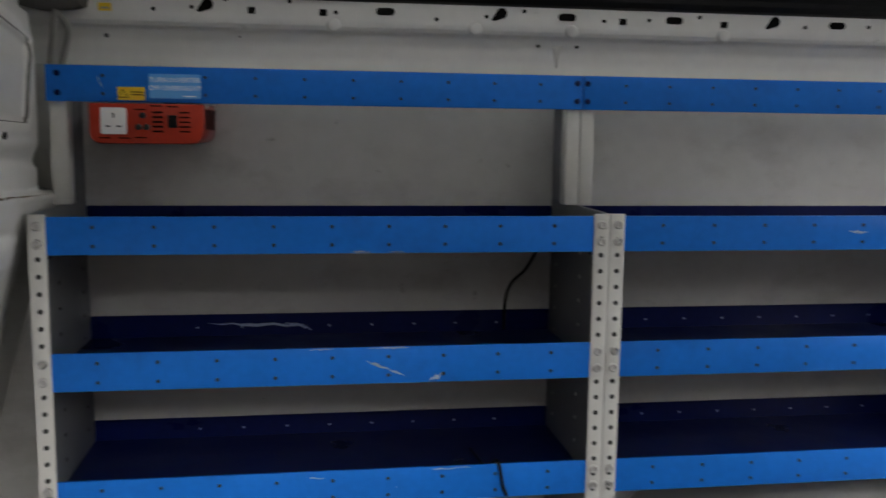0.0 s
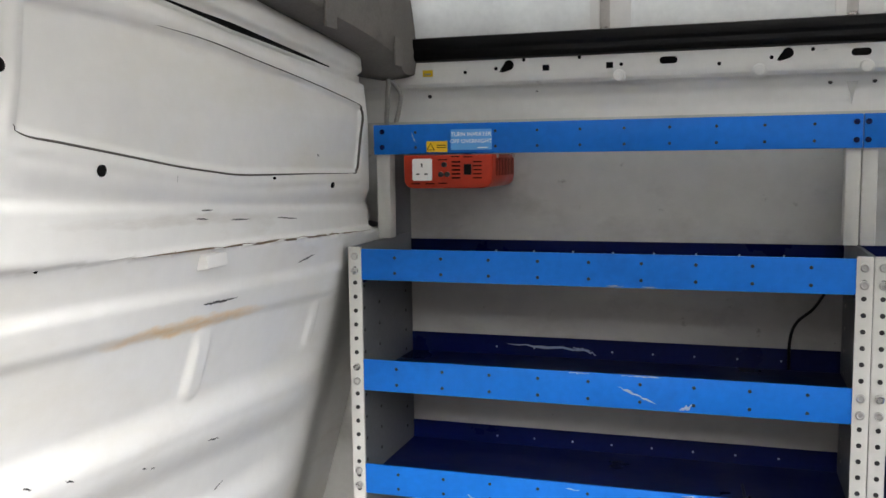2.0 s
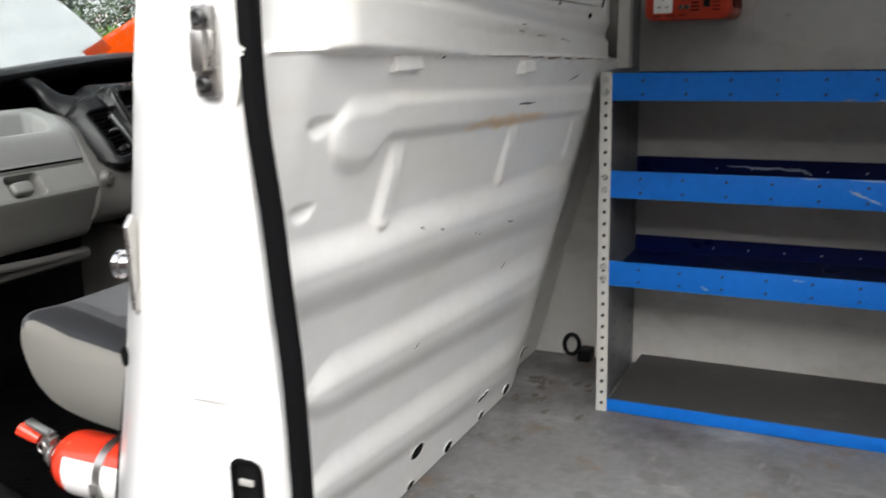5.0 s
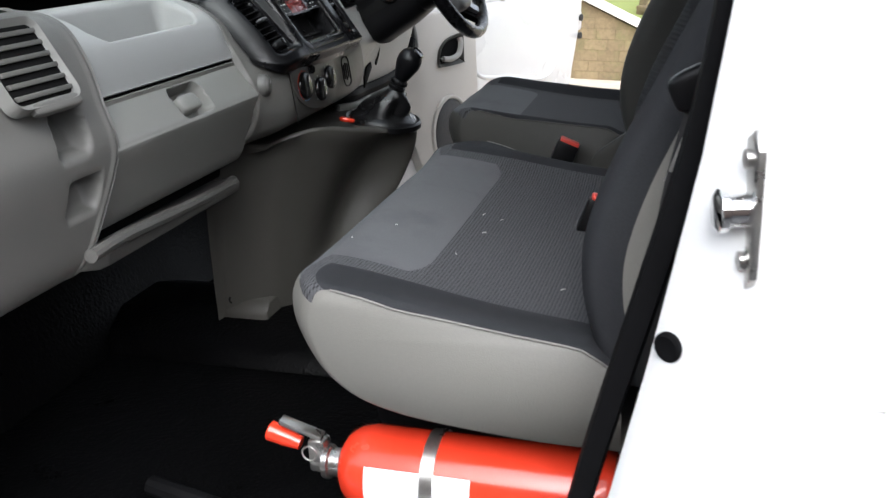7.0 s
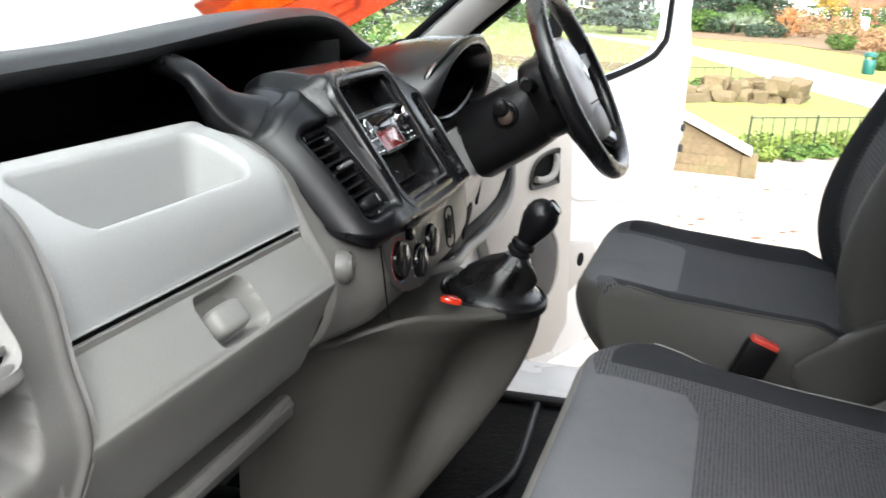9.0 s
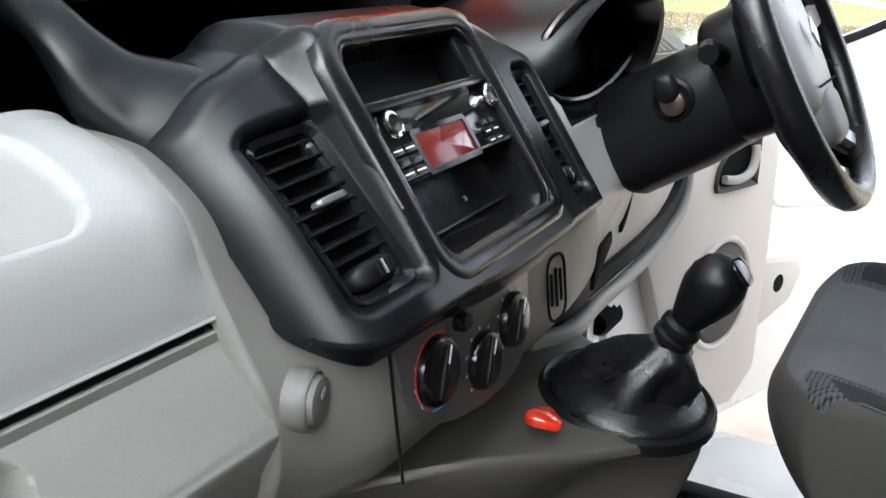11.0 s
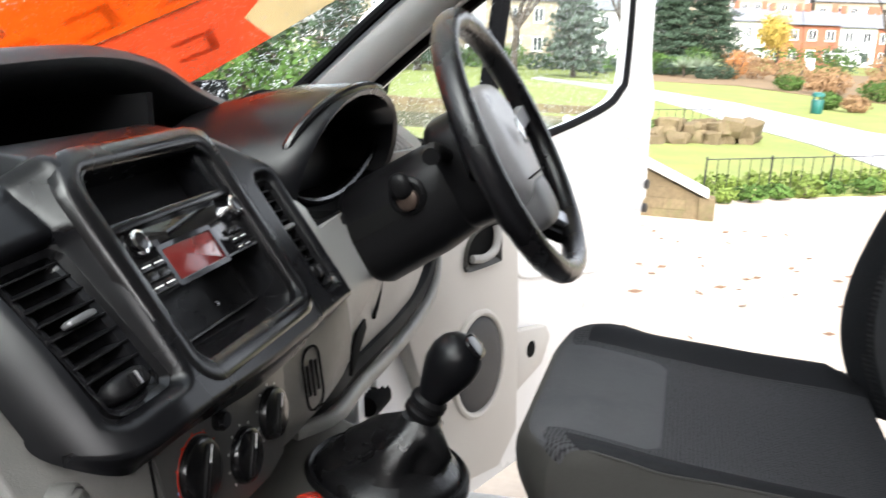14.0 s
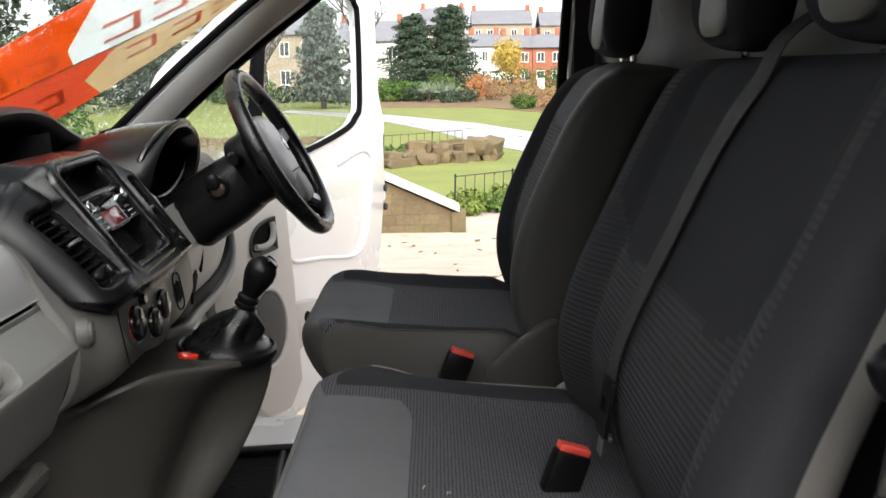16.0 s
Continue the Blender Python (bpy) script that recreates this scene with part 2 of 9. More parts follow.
M_YELLOW = surface("yellow_warning_label", (0.75, 0.50, 0.01), 0.4, var=0.05, scale=20, fine=60, bump=0)
M_LABELBLUE = surface("pale_blue_label", (0.10, 0.36, 0.78), 0.35, var=0.04, scale=20, fine=60, bump=0)
M_PAPER = surface("white_label", (0.78, 0.78, 0.77), 0.5, var=0.03, scale=20, fine=60, bump=0)
M_SOCKET = surface("white_socket_plastic", (0.80, 0.80, 0.79), 0.35, var=0.02, scale=20, fine=60, bump=0)
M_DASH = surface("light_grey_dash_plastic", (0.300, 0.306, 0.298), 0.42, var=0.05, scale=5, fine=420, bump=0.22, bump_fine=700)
# darker copies of the dash plastic: shade low down is put into the colour
M_DASHLOW = surface("shaded_lower_dash_plastic", (0.19, 0.189, 0.178), 0.46, var=0.06, scale=5, fine=420, bump=0.22, bump_fine=700)
# same plastic as the lower dash, darkened for the shaded console side
M_CONSOLE = surface("shaded_console_plastic", (0.056, 0.054, 0.048), 0.40, var=0.07, scale=5, fine=420, bump=0.22, bump_fine=700)
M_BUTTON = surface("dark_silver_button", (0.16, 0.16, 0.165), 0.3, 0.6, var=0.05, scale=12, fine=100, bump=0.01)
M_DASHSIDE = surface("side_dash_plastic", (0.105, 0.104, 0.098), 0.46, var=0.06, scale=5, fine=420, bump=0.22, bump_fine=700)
M_ANTHRA = surface("anthracite_plastic", (0.0045, 0.0047, 0.0055), 0.30, spec=0.27, var=0.12, scale=6, fine=420, bump=0.04, bump_fine=800)
M_GLOSSBLACK = surface("gloss_black_fascia", (0.005, 0.005, 0.0055), 0.12, var=0.05, scale=10, fine=80, bump=0, spec=0.45)
M_SATINBLACK = surface("satin_black_fascia", (0.005, 0.005, 0.0055), 0.22, var=0.06, scale=10, fine=80, bump=0.02, spec=0.4)
# dash plastic darkened part way for the shaded lower panels
M_DASHMID = surface("half_shaded_dash_plastic", (0.120, 0.118, 0.110), 0.46, var=0.06, scale=5, fine=420, bump=0.22, bump_fine=700)
M_SATIN = surface("satin_silver_trim", (0.50, 0.51, 0.52), 0.28, 0.8, var=0.05, scale=12, fine=100, bump=0.01)
# near-black for the dash hollows: their deep shade is put into the colour
M_VOIDSHADE = surface("black_void_shade", (0.004, 0.004, 0.0045), 0.7, var=0.2, scale=6, fine=400, bump=0.1, spec=0.1)
M_DASHTOP = surface("dark_grey_dash_top", (0.026, 0.027, 0.030), 0.42, spec=0.55, var=0.08, scale=4, fine=350, bump=0.2, bump_fine=600)
M_LEATHER = surface("black_leatherette", (0.005, 0.005, 0.0055), 0.30, var=0.2, scale=14, fine=240, bump=0.3, bump_fine=420)
M_WHEEL = surface("black_wheel_rim", (0.008, 0.008, 0.009), 0.26, var=0.15, scale=14, fine=300, bump=0.2, bump_fine=600)
M_AIRBAG = surface("grey_airbag_pad", (0.33, 0.33, 0.34), 0.32, var=0.05, scale=10, fine=300, bump=0.15, bump_fine=600)
M_CLOTH = surface("charcoal_seat_cloth", (0.030, 0.031, 0.034), 0.95, var=0.12, scale=5, fine=380, bump=0.35, bump_fine=600, spec=0.08)
# panel cloth again, darkened so that the backrest's shade is in its colour
M_PANELSHADE = surface("shaded_seat_panel_cloth", (0.028, 0.029, 0.032), 0.92, var=0.10, scale=5, fine=380, bump=0.3, bump_fine=600, spec=0.15)
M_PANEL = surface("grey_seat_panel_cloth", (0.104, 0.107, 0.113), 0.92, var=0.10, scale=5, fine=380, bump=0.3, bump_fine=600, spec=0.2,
                  marks=(((0.5, 0.5, 0.48), 45.0, 0.775, 0.80, 0.8, None), ((0.05, 0.05, 0.055), 7.0, 0.5, 0.75, 0.4, None)))
M_RIB = honeycomb("dotted_seat_cloth", (0.080, 0.081, 0.086), (0.020, 0.020, 0.023), 210)
# ribbed backrest cloth, its shade against the top-lit cushion put into the colour
M_RIBSHADE = woven("shaded_ribbed_back_cloth", (0.023, 0.024, 0.027), (0.014, 0.014, 0.016), 0.0075, 0.4, axis=2)
M_MESH = honeycomb("honeycomb_seat_cloth", (0.085, 0.086, 0.091), (0.010, 0.010, 0.012), 185)
M_SEATSIDE = surface("grey_vinyl_seat_side", (0.170, 0.165, 0.150), 0.5, var=0.05, scale=4, fine=260, bump=0.15, bump_fine=420,
                     marks=(((0.2, 0.18, 0.15), 8.0, 0.66, 0.78, 0.35, None),))
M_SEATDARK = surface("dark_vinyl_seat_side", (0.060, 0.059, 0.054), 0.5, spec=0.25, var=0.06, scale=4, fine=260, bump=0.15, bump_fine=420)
M_WEB = surface("black_belt_webbing", (0.012, 0.012, 0.013), 0.7, var=0.1, scale=20, fine=600, bump=0.3, bump_fine=900)
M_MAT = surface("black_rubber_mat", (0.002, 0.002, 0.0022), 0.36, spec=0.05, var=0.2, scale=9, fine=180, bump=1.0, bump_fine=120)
M_DOORTRIM = surface("warm_grey_door_plastic", (0.50, 0.475, 0.435), 0.5, var=0.04, scale=4, fine=350, bump=0.15, bump_fine=600)
M_HEADLINER = surface("grey_headliner", (0.42, 0.42, 0.41), 0.9, var=0.05, scale=5, fine=300, bump=0.2)
M_PILLAR = surface("grey_pillar_trim", (0.30, 0.305, 0.30), 0.42, var=0.06, scale=5, fine=350, bump=0.2, bump_fine=600)
M_SPEAKER = surface("black_speaker_grille", (0.03, 0.03, 0.032), 0.6, var=0.3, scale=100, fine=420, bump=0.6, bump_fine=500)
M_LCD = surface("dark_red_display", (0.12, 0.014, 0.012), 0.16, var=0.1, scale=14, fine=60, bump=0, coat=0.4)
M_GLASS = clear_glass("window_glass", wet=220)
M_SCREEN = clear_glass("wet_windscreen_glass", wet=150)


def film(name, base, through_light=0.6):
    """A thin skin that daylight shines through."""
    m = surface(name, base, 0.5, var=0.08, scale=10, fine=60, bump=0)
    nt = m.node_tree
    p = nt.nodes["Principled BSDF"]
    tl = nt.nodes.new("ShaderNodeBsdfTranslucent")
    nt.links.new(p.inputs["Base Color"].links[0].from_socket, tl.inputs[0])
    mx = nt.nodes.new("ShaderNodeMixShader")
    mx.inputs[0].default_value = through_light
    nt.links.new(p.outputs[0], mx.inputs[1])
    nt.links.new(tl.outputs[0], mx.inputs[2])
    nt.links.new(mx.outputs[0], nt.nodes["Material Output"].inputs["Surface"])
    return m


M_GRP = film("translucent_white_roof_moulding", (0.78, 0.785, 0.77), 0.45)
M_BANNERORANGE = film("orange_banner", (0.93, 0.30, 0.07), 0.75)
M_REFLECTRED = film("reflected_red_banner", (0.85, 0.27, 0.14), 0.75)
M_BANNERPALE = film("pale_banner", (0.88, 0.91, 0.89), 0.8)
M_REFLECTBEIGE = film("reflected_beige_banner", (0.80, 0.68, 0.48), 0.75)
M_DRIVE = surface("pale_gravel_drive", (0.46, 0.39, 0.32), 0.95, var=0.14, scale=0.9, fine=18, bump=0.6, bump_fine=40, spec=0.15,
                  marks=(((0.30, 0.24, 0.18), 1.3, 0.52, 0.70, 0.5, None), ((0.10, 0.08, 0.06), 7.0, 0.70, 0.74, 0.8, (0.6, 1, 1)),
                         ((0.62, 0.55, 0.48), 3.0, 0.58, 0.75, 0.5, None)))
M_BOUNCECUT = surface("dark_bounce_cut_ground", (0.075, 0.075, 0.077), 0.6, var=0.2, scale=1.5, fine=60, bump=0.5, bump_fine=150, spec=0.3)
M_GRASS = surface("winter_lawn", (0.195, 0.225, 0.075), 0.95, var=0.18, scale=0.5, fine=9, bump=0.5, bump_fine=30, spec=0.1,
                  marks=(((0.28, 0.27, 0.07), 0.8, 0.5, 0.75, 0.5, None),))
M_PATH = surface("wet_tarmac_path", (0.34, 0.33, 0.33), 0.35, var=0.12, scale=0.7, fine=12, bump=0.2)
M_STONE = surface("mossy_sandstone", (0.17, 0.13, 0.075), 0.9, var=0.25, scale=2, fine=16, bump=0.7, bump_fine=30, spec=0.2, island=0.35,
                  marks=(((0.12, 0.13, 0.05), 3.0, 0.52, 0.70, 0.6, None), ((0.05, 0.045, 0.04), 5.0, 0.62, 0.74, 0.5, None)))
M_COPING = surface("pale_stone_coping", (0.55, 0.52, 0.47), 0.85, var=0.12, scale=3, fine=25, bump=0.4)
M_IRON = surface("black_iron_paint", (0.012, 0.013, 0.013), 0.45, var=0.2, scale=10, fine=60, bump=0.1)
M_BARK = surface("dark_bark", (0.075, 0.060, 0.048), 0.95, var=0.3, scale=5, fine=30, bump=0.8, bump_fine=20, spec=0.1)
M_CONIFER = surface("dark_conifer_leaves", (0.046, 0.072, 0.046), 0.85, var=0.4, scale=0.8, fine=6, bump=0, spec=0.2)
M_YEW = surface("dark_yew_leaves", (0.030, 0.052, 0.022), 0.7, var=0.4, scale=1.0, fine=6, bump=0)
M_BUSH = surface("green_shrub_leaves", (0.060, 0.115, 0.022), 0.8, var=0.35, scale=1.2, fine=7, bump=0, spec=0.25)
M_IVY = surface("yellow_green_ivy_leaves", (0.13, 0.18, 0.035), 0.8, var=0.35, scale=3, fine=14, bump=0, spec=0.25)
M_YELLEAF = surface("yellow_willow_leaves", (0.42, 0.31, 0.07), 0.85, var=0.25, scale=1.5, fine=8, bump=0, spec=0.2)
M_RUST = surface("russet_shrub_leaves", (0.27, 0.165, 0.085), 0.85, var=0.3, scale=1.5, fine=8, bump=0, spec=0.2)
M_ORANGELEAF = surface("orange_shrub_leaves", (0.40, 0.17, 0.06), 0.85, var=0.2, scale=2, fine=8, bump=0, spec=0.2)
M_BRICK = surface("red_brick", (0.32, 0.12, 0.075), 0.9, var=0.2, scale=0.8, fine=10, bump=0.3, spec=0.2)
M_RENDER = surface("white_render", (0.70, 0.69, 0.66), 0.9, var=0.06, scale=0.8, fine=8, bump=0.2)
M_STUCCO = surface("buff_stone_house", (0.32, 0.26, 0.19), 0.9, var=0.15, scale=0.8, fine=8, bump=0.3)
M_SLATE = surface("grey_slate_roof", (0.17, 0.175, 0.19), 0.6, var=0.15, scale=0.6, fine=6, bump=0.4, bump_fine=8)
M_PANE = surface("dark_house_pane", (0.05, 0.055, 0.06), 0.12, var=0.2, scale=2, fine=10, bump=0)
M_BINGREEN = surface("dark_green_litter_bin", (0.010, 0.10, 0.085), 0.4, var=0.1, scale=5, fine=50, bump=0)
M_POND = surface("still_pond_water", (0.14, 0.13, 0.07), 0.10, var=0.15, scale=0.5, fine=3, bump=0.1, bump_fine=4)
M_CARWHITE = surface("white_car_paint", (0.72, 0.72, 0.72), 0.25, var=0.03, scale=2, fine=20, bump=0, coat=0.5)
M_SCREW = surface("dark_screw", (0.05, 0.05, 0.05), 0.4, 0.8, var=0.2, scale=40, fine=100, bump=0)
M_SCUFF = surface("black_scuff", (0.03, 0.03, 0.03), 0.7, var=0.3, scale=40, fine=100, bump=0)
M_PALEMARK = surface("pale_scrape", (0.33, 0.40, 0.52), 0.5, var=0.1, scale=40, fine=100, bump=0)
M_TRANSTEXT = surface("white_lettering", (0.85, 0.87, 0.90), 0.4, var=0.02, scale=20, fine=60, bump=0)


# ---- builders ----
ORG = {}


def finish(bm, smooth=True, angle=35):
    bmesh.ops.remove_doubles(bm, verts=bm.verts, dist=1e-6)
    bmesh.ops.recalc_face_normals(bm, faces=bm.faces)
    for f in bm.faces:
        f.smooth = smooth
    if smooth:
        for e in bm.edges:
            if len(e.link_faces) == 2 and e.calc_face_angle(0) > radians(angle):
                e.smooth = False
    return bm


def thing(name, at=(0, 0, 0), label="", category="", group="", kind=""):
    """An Empty at the base of a thing; parts are given in world metres."""
    ob = new(name)
    ob.location = at
    ob.empty_display_size = 0.05
    ORG[ob] = Vector(at)
    return tagged(ob, label, category, group, kind)


def part(name, bm, material, parent=None, label="", smooth=True, angle=35, **tags):
    """Links a bmesh as one mesh object under a thing or a part; with no parent it is a thing itself."""
    finish(bm, smooth, angle)
    me = bpy.data.meshes.new(name)
    if parent is not None:
        o = ORG.get(parent, Vector((0, 0, 0)))
        bmesh.ops.translate(bm, verts=bm.verts, vec=-o)
    bm.to_mesh(me)
    bm.free()
    mats = material if isinstance(material, (list, tuple)) else [material]
    for m in mats:
        me.materials.append(m)
    ob = new(name, me)
    if parent is not None:
        ob.parent = parent
        ORG[ob] = o
    return tagged(ob, label, **tags)


def box(x0, x1, y0, y1, z0, z1, r=0.0, seg=2, bm=None):
    """A box, its edges rounded by r."""
    bm2 = bmesh.new()
    bmesh.ops.create_cube(bm2, size=1)
    for v in bm2.verts:
        v.co = Vector(((x0 + x1) / 2 + v.co.x * (x1 - x0), (y0 + y1) / 2 + v.co.y * (y1 - y0), (z0 + z1) / 2 + v.co.z * (z1 - z0)))
    if r:
        bmesh.ops.bevel(bm2, geom=list(bm2.edges), offset=r, segments=seg, profile=0.5, affect="EDGES")
    return join(bm, bm2) if bm else bm2


def join(bm, other):
    me = bpy.data.meshes.new("tmp")
    other.to_mesh(me)
    other.free()
    bm.from_mesh(me)
    bpy.data.meshes.remove(me)
    return bm


def moved(bm, m):
    bmesh.ops.transform(bm, matrix=m, verts=bm.verts)
    return bm


def skin(rings, closed=True, caps=True, bm=None):
    """Faces between rings of points with one count."""
    bm = bm or bmesh.new()
    vs = [[bm.verts.new(p) for p in r] for r in rings]
    n = len(rings[0])
    for a, b in zip(vs, vs[1:]):
        for i in range(n if closed else n - 1):
            j = (i + 1) % n
            bm.faces.new((a[i], a[j], b[j], b[i]))
    if caps and closed:
        bm.faces.new(list(reversed(vs[0])))
        bm.faces.new(vs[-1])
    return bm


def prism(pts, axis, a, b, r=0.0, bm=None):
    """A polygon of 2D points drawn out along an axis from a to b. Axis x: points are (y, z); y: (x, z); z: (x, y)."""
    def put(p, t):
        return {"x": (t, p[0], p[1]), "y": (p[0], t, p[1]), "z": (p[0], p[1], t)}[axis]
    b2 = skin([[put(p, a) for p in pts], [put(p, b) for p in pts]])
    if r:
        bmesh.ops.recalc_face_normals(b2, faces=b2.faces)
        sharp = [e for e in b2.edges if len(e.link_faces) == 2 and e.calc_face_angle(0) > radians(28)]
        bmesh.ops.bevel(b2, geom=sharp, offset=r, segments=2, profile=0.5, affect="EDGES", clamp_overlap=True)
    return join(bm, b2) if bm else b2


def rrect(w, h, r, n=5):
    """A rounded rectangle round the origin."""
    out = []
    for cx, cy, a0 in ((w / 2 - r, h / 2 - r, 0), (-w / 2 + r, h / 2 - r, 90), (-w / 2 + r, -h / 2 + r, 180), (w / 2 - r, -h / 2 + r, 270)):
        for i in range(n):
            a = radians(a0 + 90 * i / (n - 1))
            out.append((cx + r * math.cos(a), cy + r * math.sin(a)))
    return out


def frame_of(origin, right, up):
    """A matrix whose x is right, y is up, z is out."""
    r, u = Vector(right).normalized(), Vector(up).normalized()
    o = r.cross(u).normalized()
    u = o.cross(r)
    m = Matrix((r, u, o)).transposed().to_4x4()
    m.translation = origin
    return m


def plate(pts, d0, d1, m, r=0.0, bm=None):
    """A polygon in the plane of m, from depth d0 to d1."""
    b2 = prism(pts, "z", d0, d1, r)
    moved(b2, m)
    return join(bm, b2) if bm else b2


def ring_plate(outer, inner, d0, d1, m, bm=None, d1_in=None):
    """A flat frame between two outlines with one count of points."""
    b2 = bmesh.new()
    di = d1 if d1_in is None else d1_in
    loops = [[b2.verts.new((*p, d)) for p in pts] for pts, d in ((outer, d0), (outer, d1), (inner, di), (inner, d0))]
    n = len(outer)
    for a, b in zip(loops, loops[1:] + loops[:1]):
        for i in range(n):
            j = (i + 1) % n
            b2.faces.new((a[i], a[j], b[j], b[i]))
    moved(b2, m)
    return join(bm, b2) if bm else b2


def lathe(profile, m, n=24, bm=None):
    """(radius, height) points turned about the z axis of m."""
    b2 = bmesh.new()
    rings = []
    for r, h in profile:
        if r < 1e-6:
            rings.append([b2.verts.new((0, 0, h))])
        else:
            rings.append([b2.verts.new((r * math.cos(2 * math.pi * i / n), r * math.sin(2 * math.pi * i / n), h)) for i in range(n)])
    for a, b in zip(rings, rings[1:]):
        for i in range(n):
            j = (i + 1) % n
            f = [a[i % len(a)], a[j % len(a)], b[j % len(b)], b[i % len(b)]]
            u = []
            for v in f:
                if v not in u:
                    u.append(v)
            if len(u) > 2:
                b2.faces.new(u)
    for rg, flip in ((rings[0], True), (rings[-1], False)):
        if len(rg) > 2:
            b2.faces.new(list(reversed(rg)) if flip else rg)
    moved(b2, m)
    return join(bm, b2) if bm else b2


def smooth_line(pts, per=6):
    """A Catmull-Rom line through the points."""
    pts = [Vector(p) for p in pts]
    ext = [2 * pts[0] - pts[1]] + pts + [2 * pts[-1] - pts[-2]]
    out = []
    for i in range(1, len(ext) - 2):
        p0, p1, p2, p3 = ext[i - 1:i + 3]
        for k in range(per):
            t = k / per
            out.append(0.5 * ((2 * p1) + (p2 - p0) * t + (2 * p0 - 5 * p1 + 4 * p2 - p3) * t * t + (3 * p1 - p0 - 3 * p2 + p3) * t ** 3))
    out.append(pts[-1])
    return out


def sweep(pts, section, up=(0, 0, 1), closed=False, caps=True, bm=None, scale=None):
    """A section of (side, up) points along a line."""
    pts = [Vector(p) for p in pts]
    rings = []
    for i, p in enumerate(pts):
        a = pts[(i - 1) % len(pts)] if (closed or i) else p
        b = pts[(i + 1) % len(pts)] if (closed or i < len(pts) - 1) else p
        d = (b - a).normalized()
        side = d.cross(Vector(up))
        side = side.normalized() if side.length > 1e-4 else Vector((1, 0, 0))
        u = side.cross(d).normalized()
        k = scale[i] if scale else 1.0
        rings.append([p + side * (s * k) + u * (t * k) for s, t in section])
    if closed:
        rings.append(rings[0])
    return skin(rings, True, caps and not closed, bm)


def circle(r, n=10, sy=1.0):
    return [(r * math.cos(2 * math.pi * i / n), r * sy * math.sin(2 * math.pi * i / n)) for i in range(n)]


def tube(pts, r, n=10, bm=None, closed=False, up=(0, 0, 1)):
    return sweep(pts, circle(r, n), up, closed, True, bm)


def sheet(fn, nu, nv, thick, out=1.0, bm=None, keep=None):
    """A curved sheet with thickness; fn(u, v) for u, v in 0..1; keep(u, v) drops cells."""
    bm = bm or bmesh.new()
    grid = [[Vector(fn(i / nu, j / nv)) for j in range(nv + 1)] for i in range(nu + 1)]
    vs, back = {}, {}
    for i in range(nu + 1):
        for j in range(nv + 1):
            du = grid[min(i + 1, nu)][j] - grid[max(i - 1, 0)][j]
            dv = grid[i][min(j + 1, nv)] - grid[i][max(j - 1, 0)]
            nrm = du.cross(dv).normalized() * out
            vs[i, j] = bm.verts.new(grid[i][j])
            back[i, j] = bm.verts.new(grid[i][j] - nrm * thick)
    cells = {(i, j) for i in range(nu) for j in range(nv) if keep is None or keep((i + 0.5) / nu, (j + 0.5) / nv)}
    for i, j in cells:
        bm.faces.new((vs[i, j], vs[i + 1, j], vs[i + 1, j + 1], vs[i, j + 1]))
        bm.faces.new((back[i, j + 1], back[i + 1, j + 1], back[i + 1, j], back[i, j]))
        for (di, dj), (a, b) in {(-1, 0): ((0, 1), (0, 0)), (1, 0): ((1, 0), (1, 1)), (0, -1): ((0, 0), (1, 0)), (0, 1): ((1, 1), (0, 1))}.items():
            if (i + di, j + dj) not in cells:
                p, q = (i + a[0], j + a[1]), (i + b[0], j + b[1])
                bm.faces.new((vs[q], vs[p], back[p], back[q]))
    loose = [v for v in bm.verts if not v.link_faces]
    bmesh.ops.delete(bm, geom=loose, context="VERTS")
    return bm


def sup(a, p):
    c = math.cos(a)
    return math.copysign(abs(c) ** p, c)


def soft_box(cx, cy, cz, hx, hy, hz, p=0.45, n=24, k=12, m=None, fn=None):
    """A cushion: a superellipsoid, bent by fn if given."""
    bm = bmesh.new()
    rows = []
    for i in range(1, k):
        th = -math.pi / 2 + math.pi * i / k
        row = []
        for j in range(n):
            ph = 2 * math.pi * j / n
            cz_, sz_ = sup(th, p), sup(th - math.pi / 2, p)
            q = Vector((hx * cz_ * sup(ph, p), hy * cz_ * sup(ph - math.pi / 2, p), hz * sz_))
            row.append(q)
        rows.append(row)
    bot, top = Vector((0, 0, -hz)), Vector((0, 0, hz))
    def put(q):
        q = Vector(fn(q)) if fn else q
        q = (m @ q) if m else q
        return bm.verts.new(q + Vector((cx, cy, cz)))
    vs = [[put(q) for q in row] for row in rows]
    b, t = put(bot), put(top)
    for a, c in zip(vs, vs[1:]):
        for j in range(n):
            bm.faces.new((a[j], a[(j + 1) % n], c[(j + 1) % n], c[j]))
    for j in range(n):
        bm.faces.new((b, vs[0][(j + 1) % n], vs[0][j]))
        bm.faces.new((t, vs[-1][j], vs[-1][(j + 1) % n]))
    return bm


def step(a, b, x):
    t = max(0.0, min(1.0, (x - a) / (b - a)))
    return t * t * (3 - 2 * t)


def writing(name, body, size, m, material, parent, depth=0.0004):
    """Raised lettering in the plane of m."""
    cu = bpy.data.curves.new(name, "FONT")
    cu.body, cu.size, cu.extrude, cu.align_x, cu.align_y = body, size, depth, "CENTER", "CENTER"
    tmp = bpy.data.objects.new(name, cu)
    scene.collection.objects.link(tmp)
    me = bpy.data.meshes.new_from_object(tmp.evaluated_get(bpy.context.evaluated_depsgraph_get()))
    bpy.data.objects.remove(tmp)
    bm = bmesh.new()
    bm.from_mesh(me)
    bpy.data.meshes.remove(me)
    moved(bm, m)
    return part(name, bm, material, parent, smooth=False)


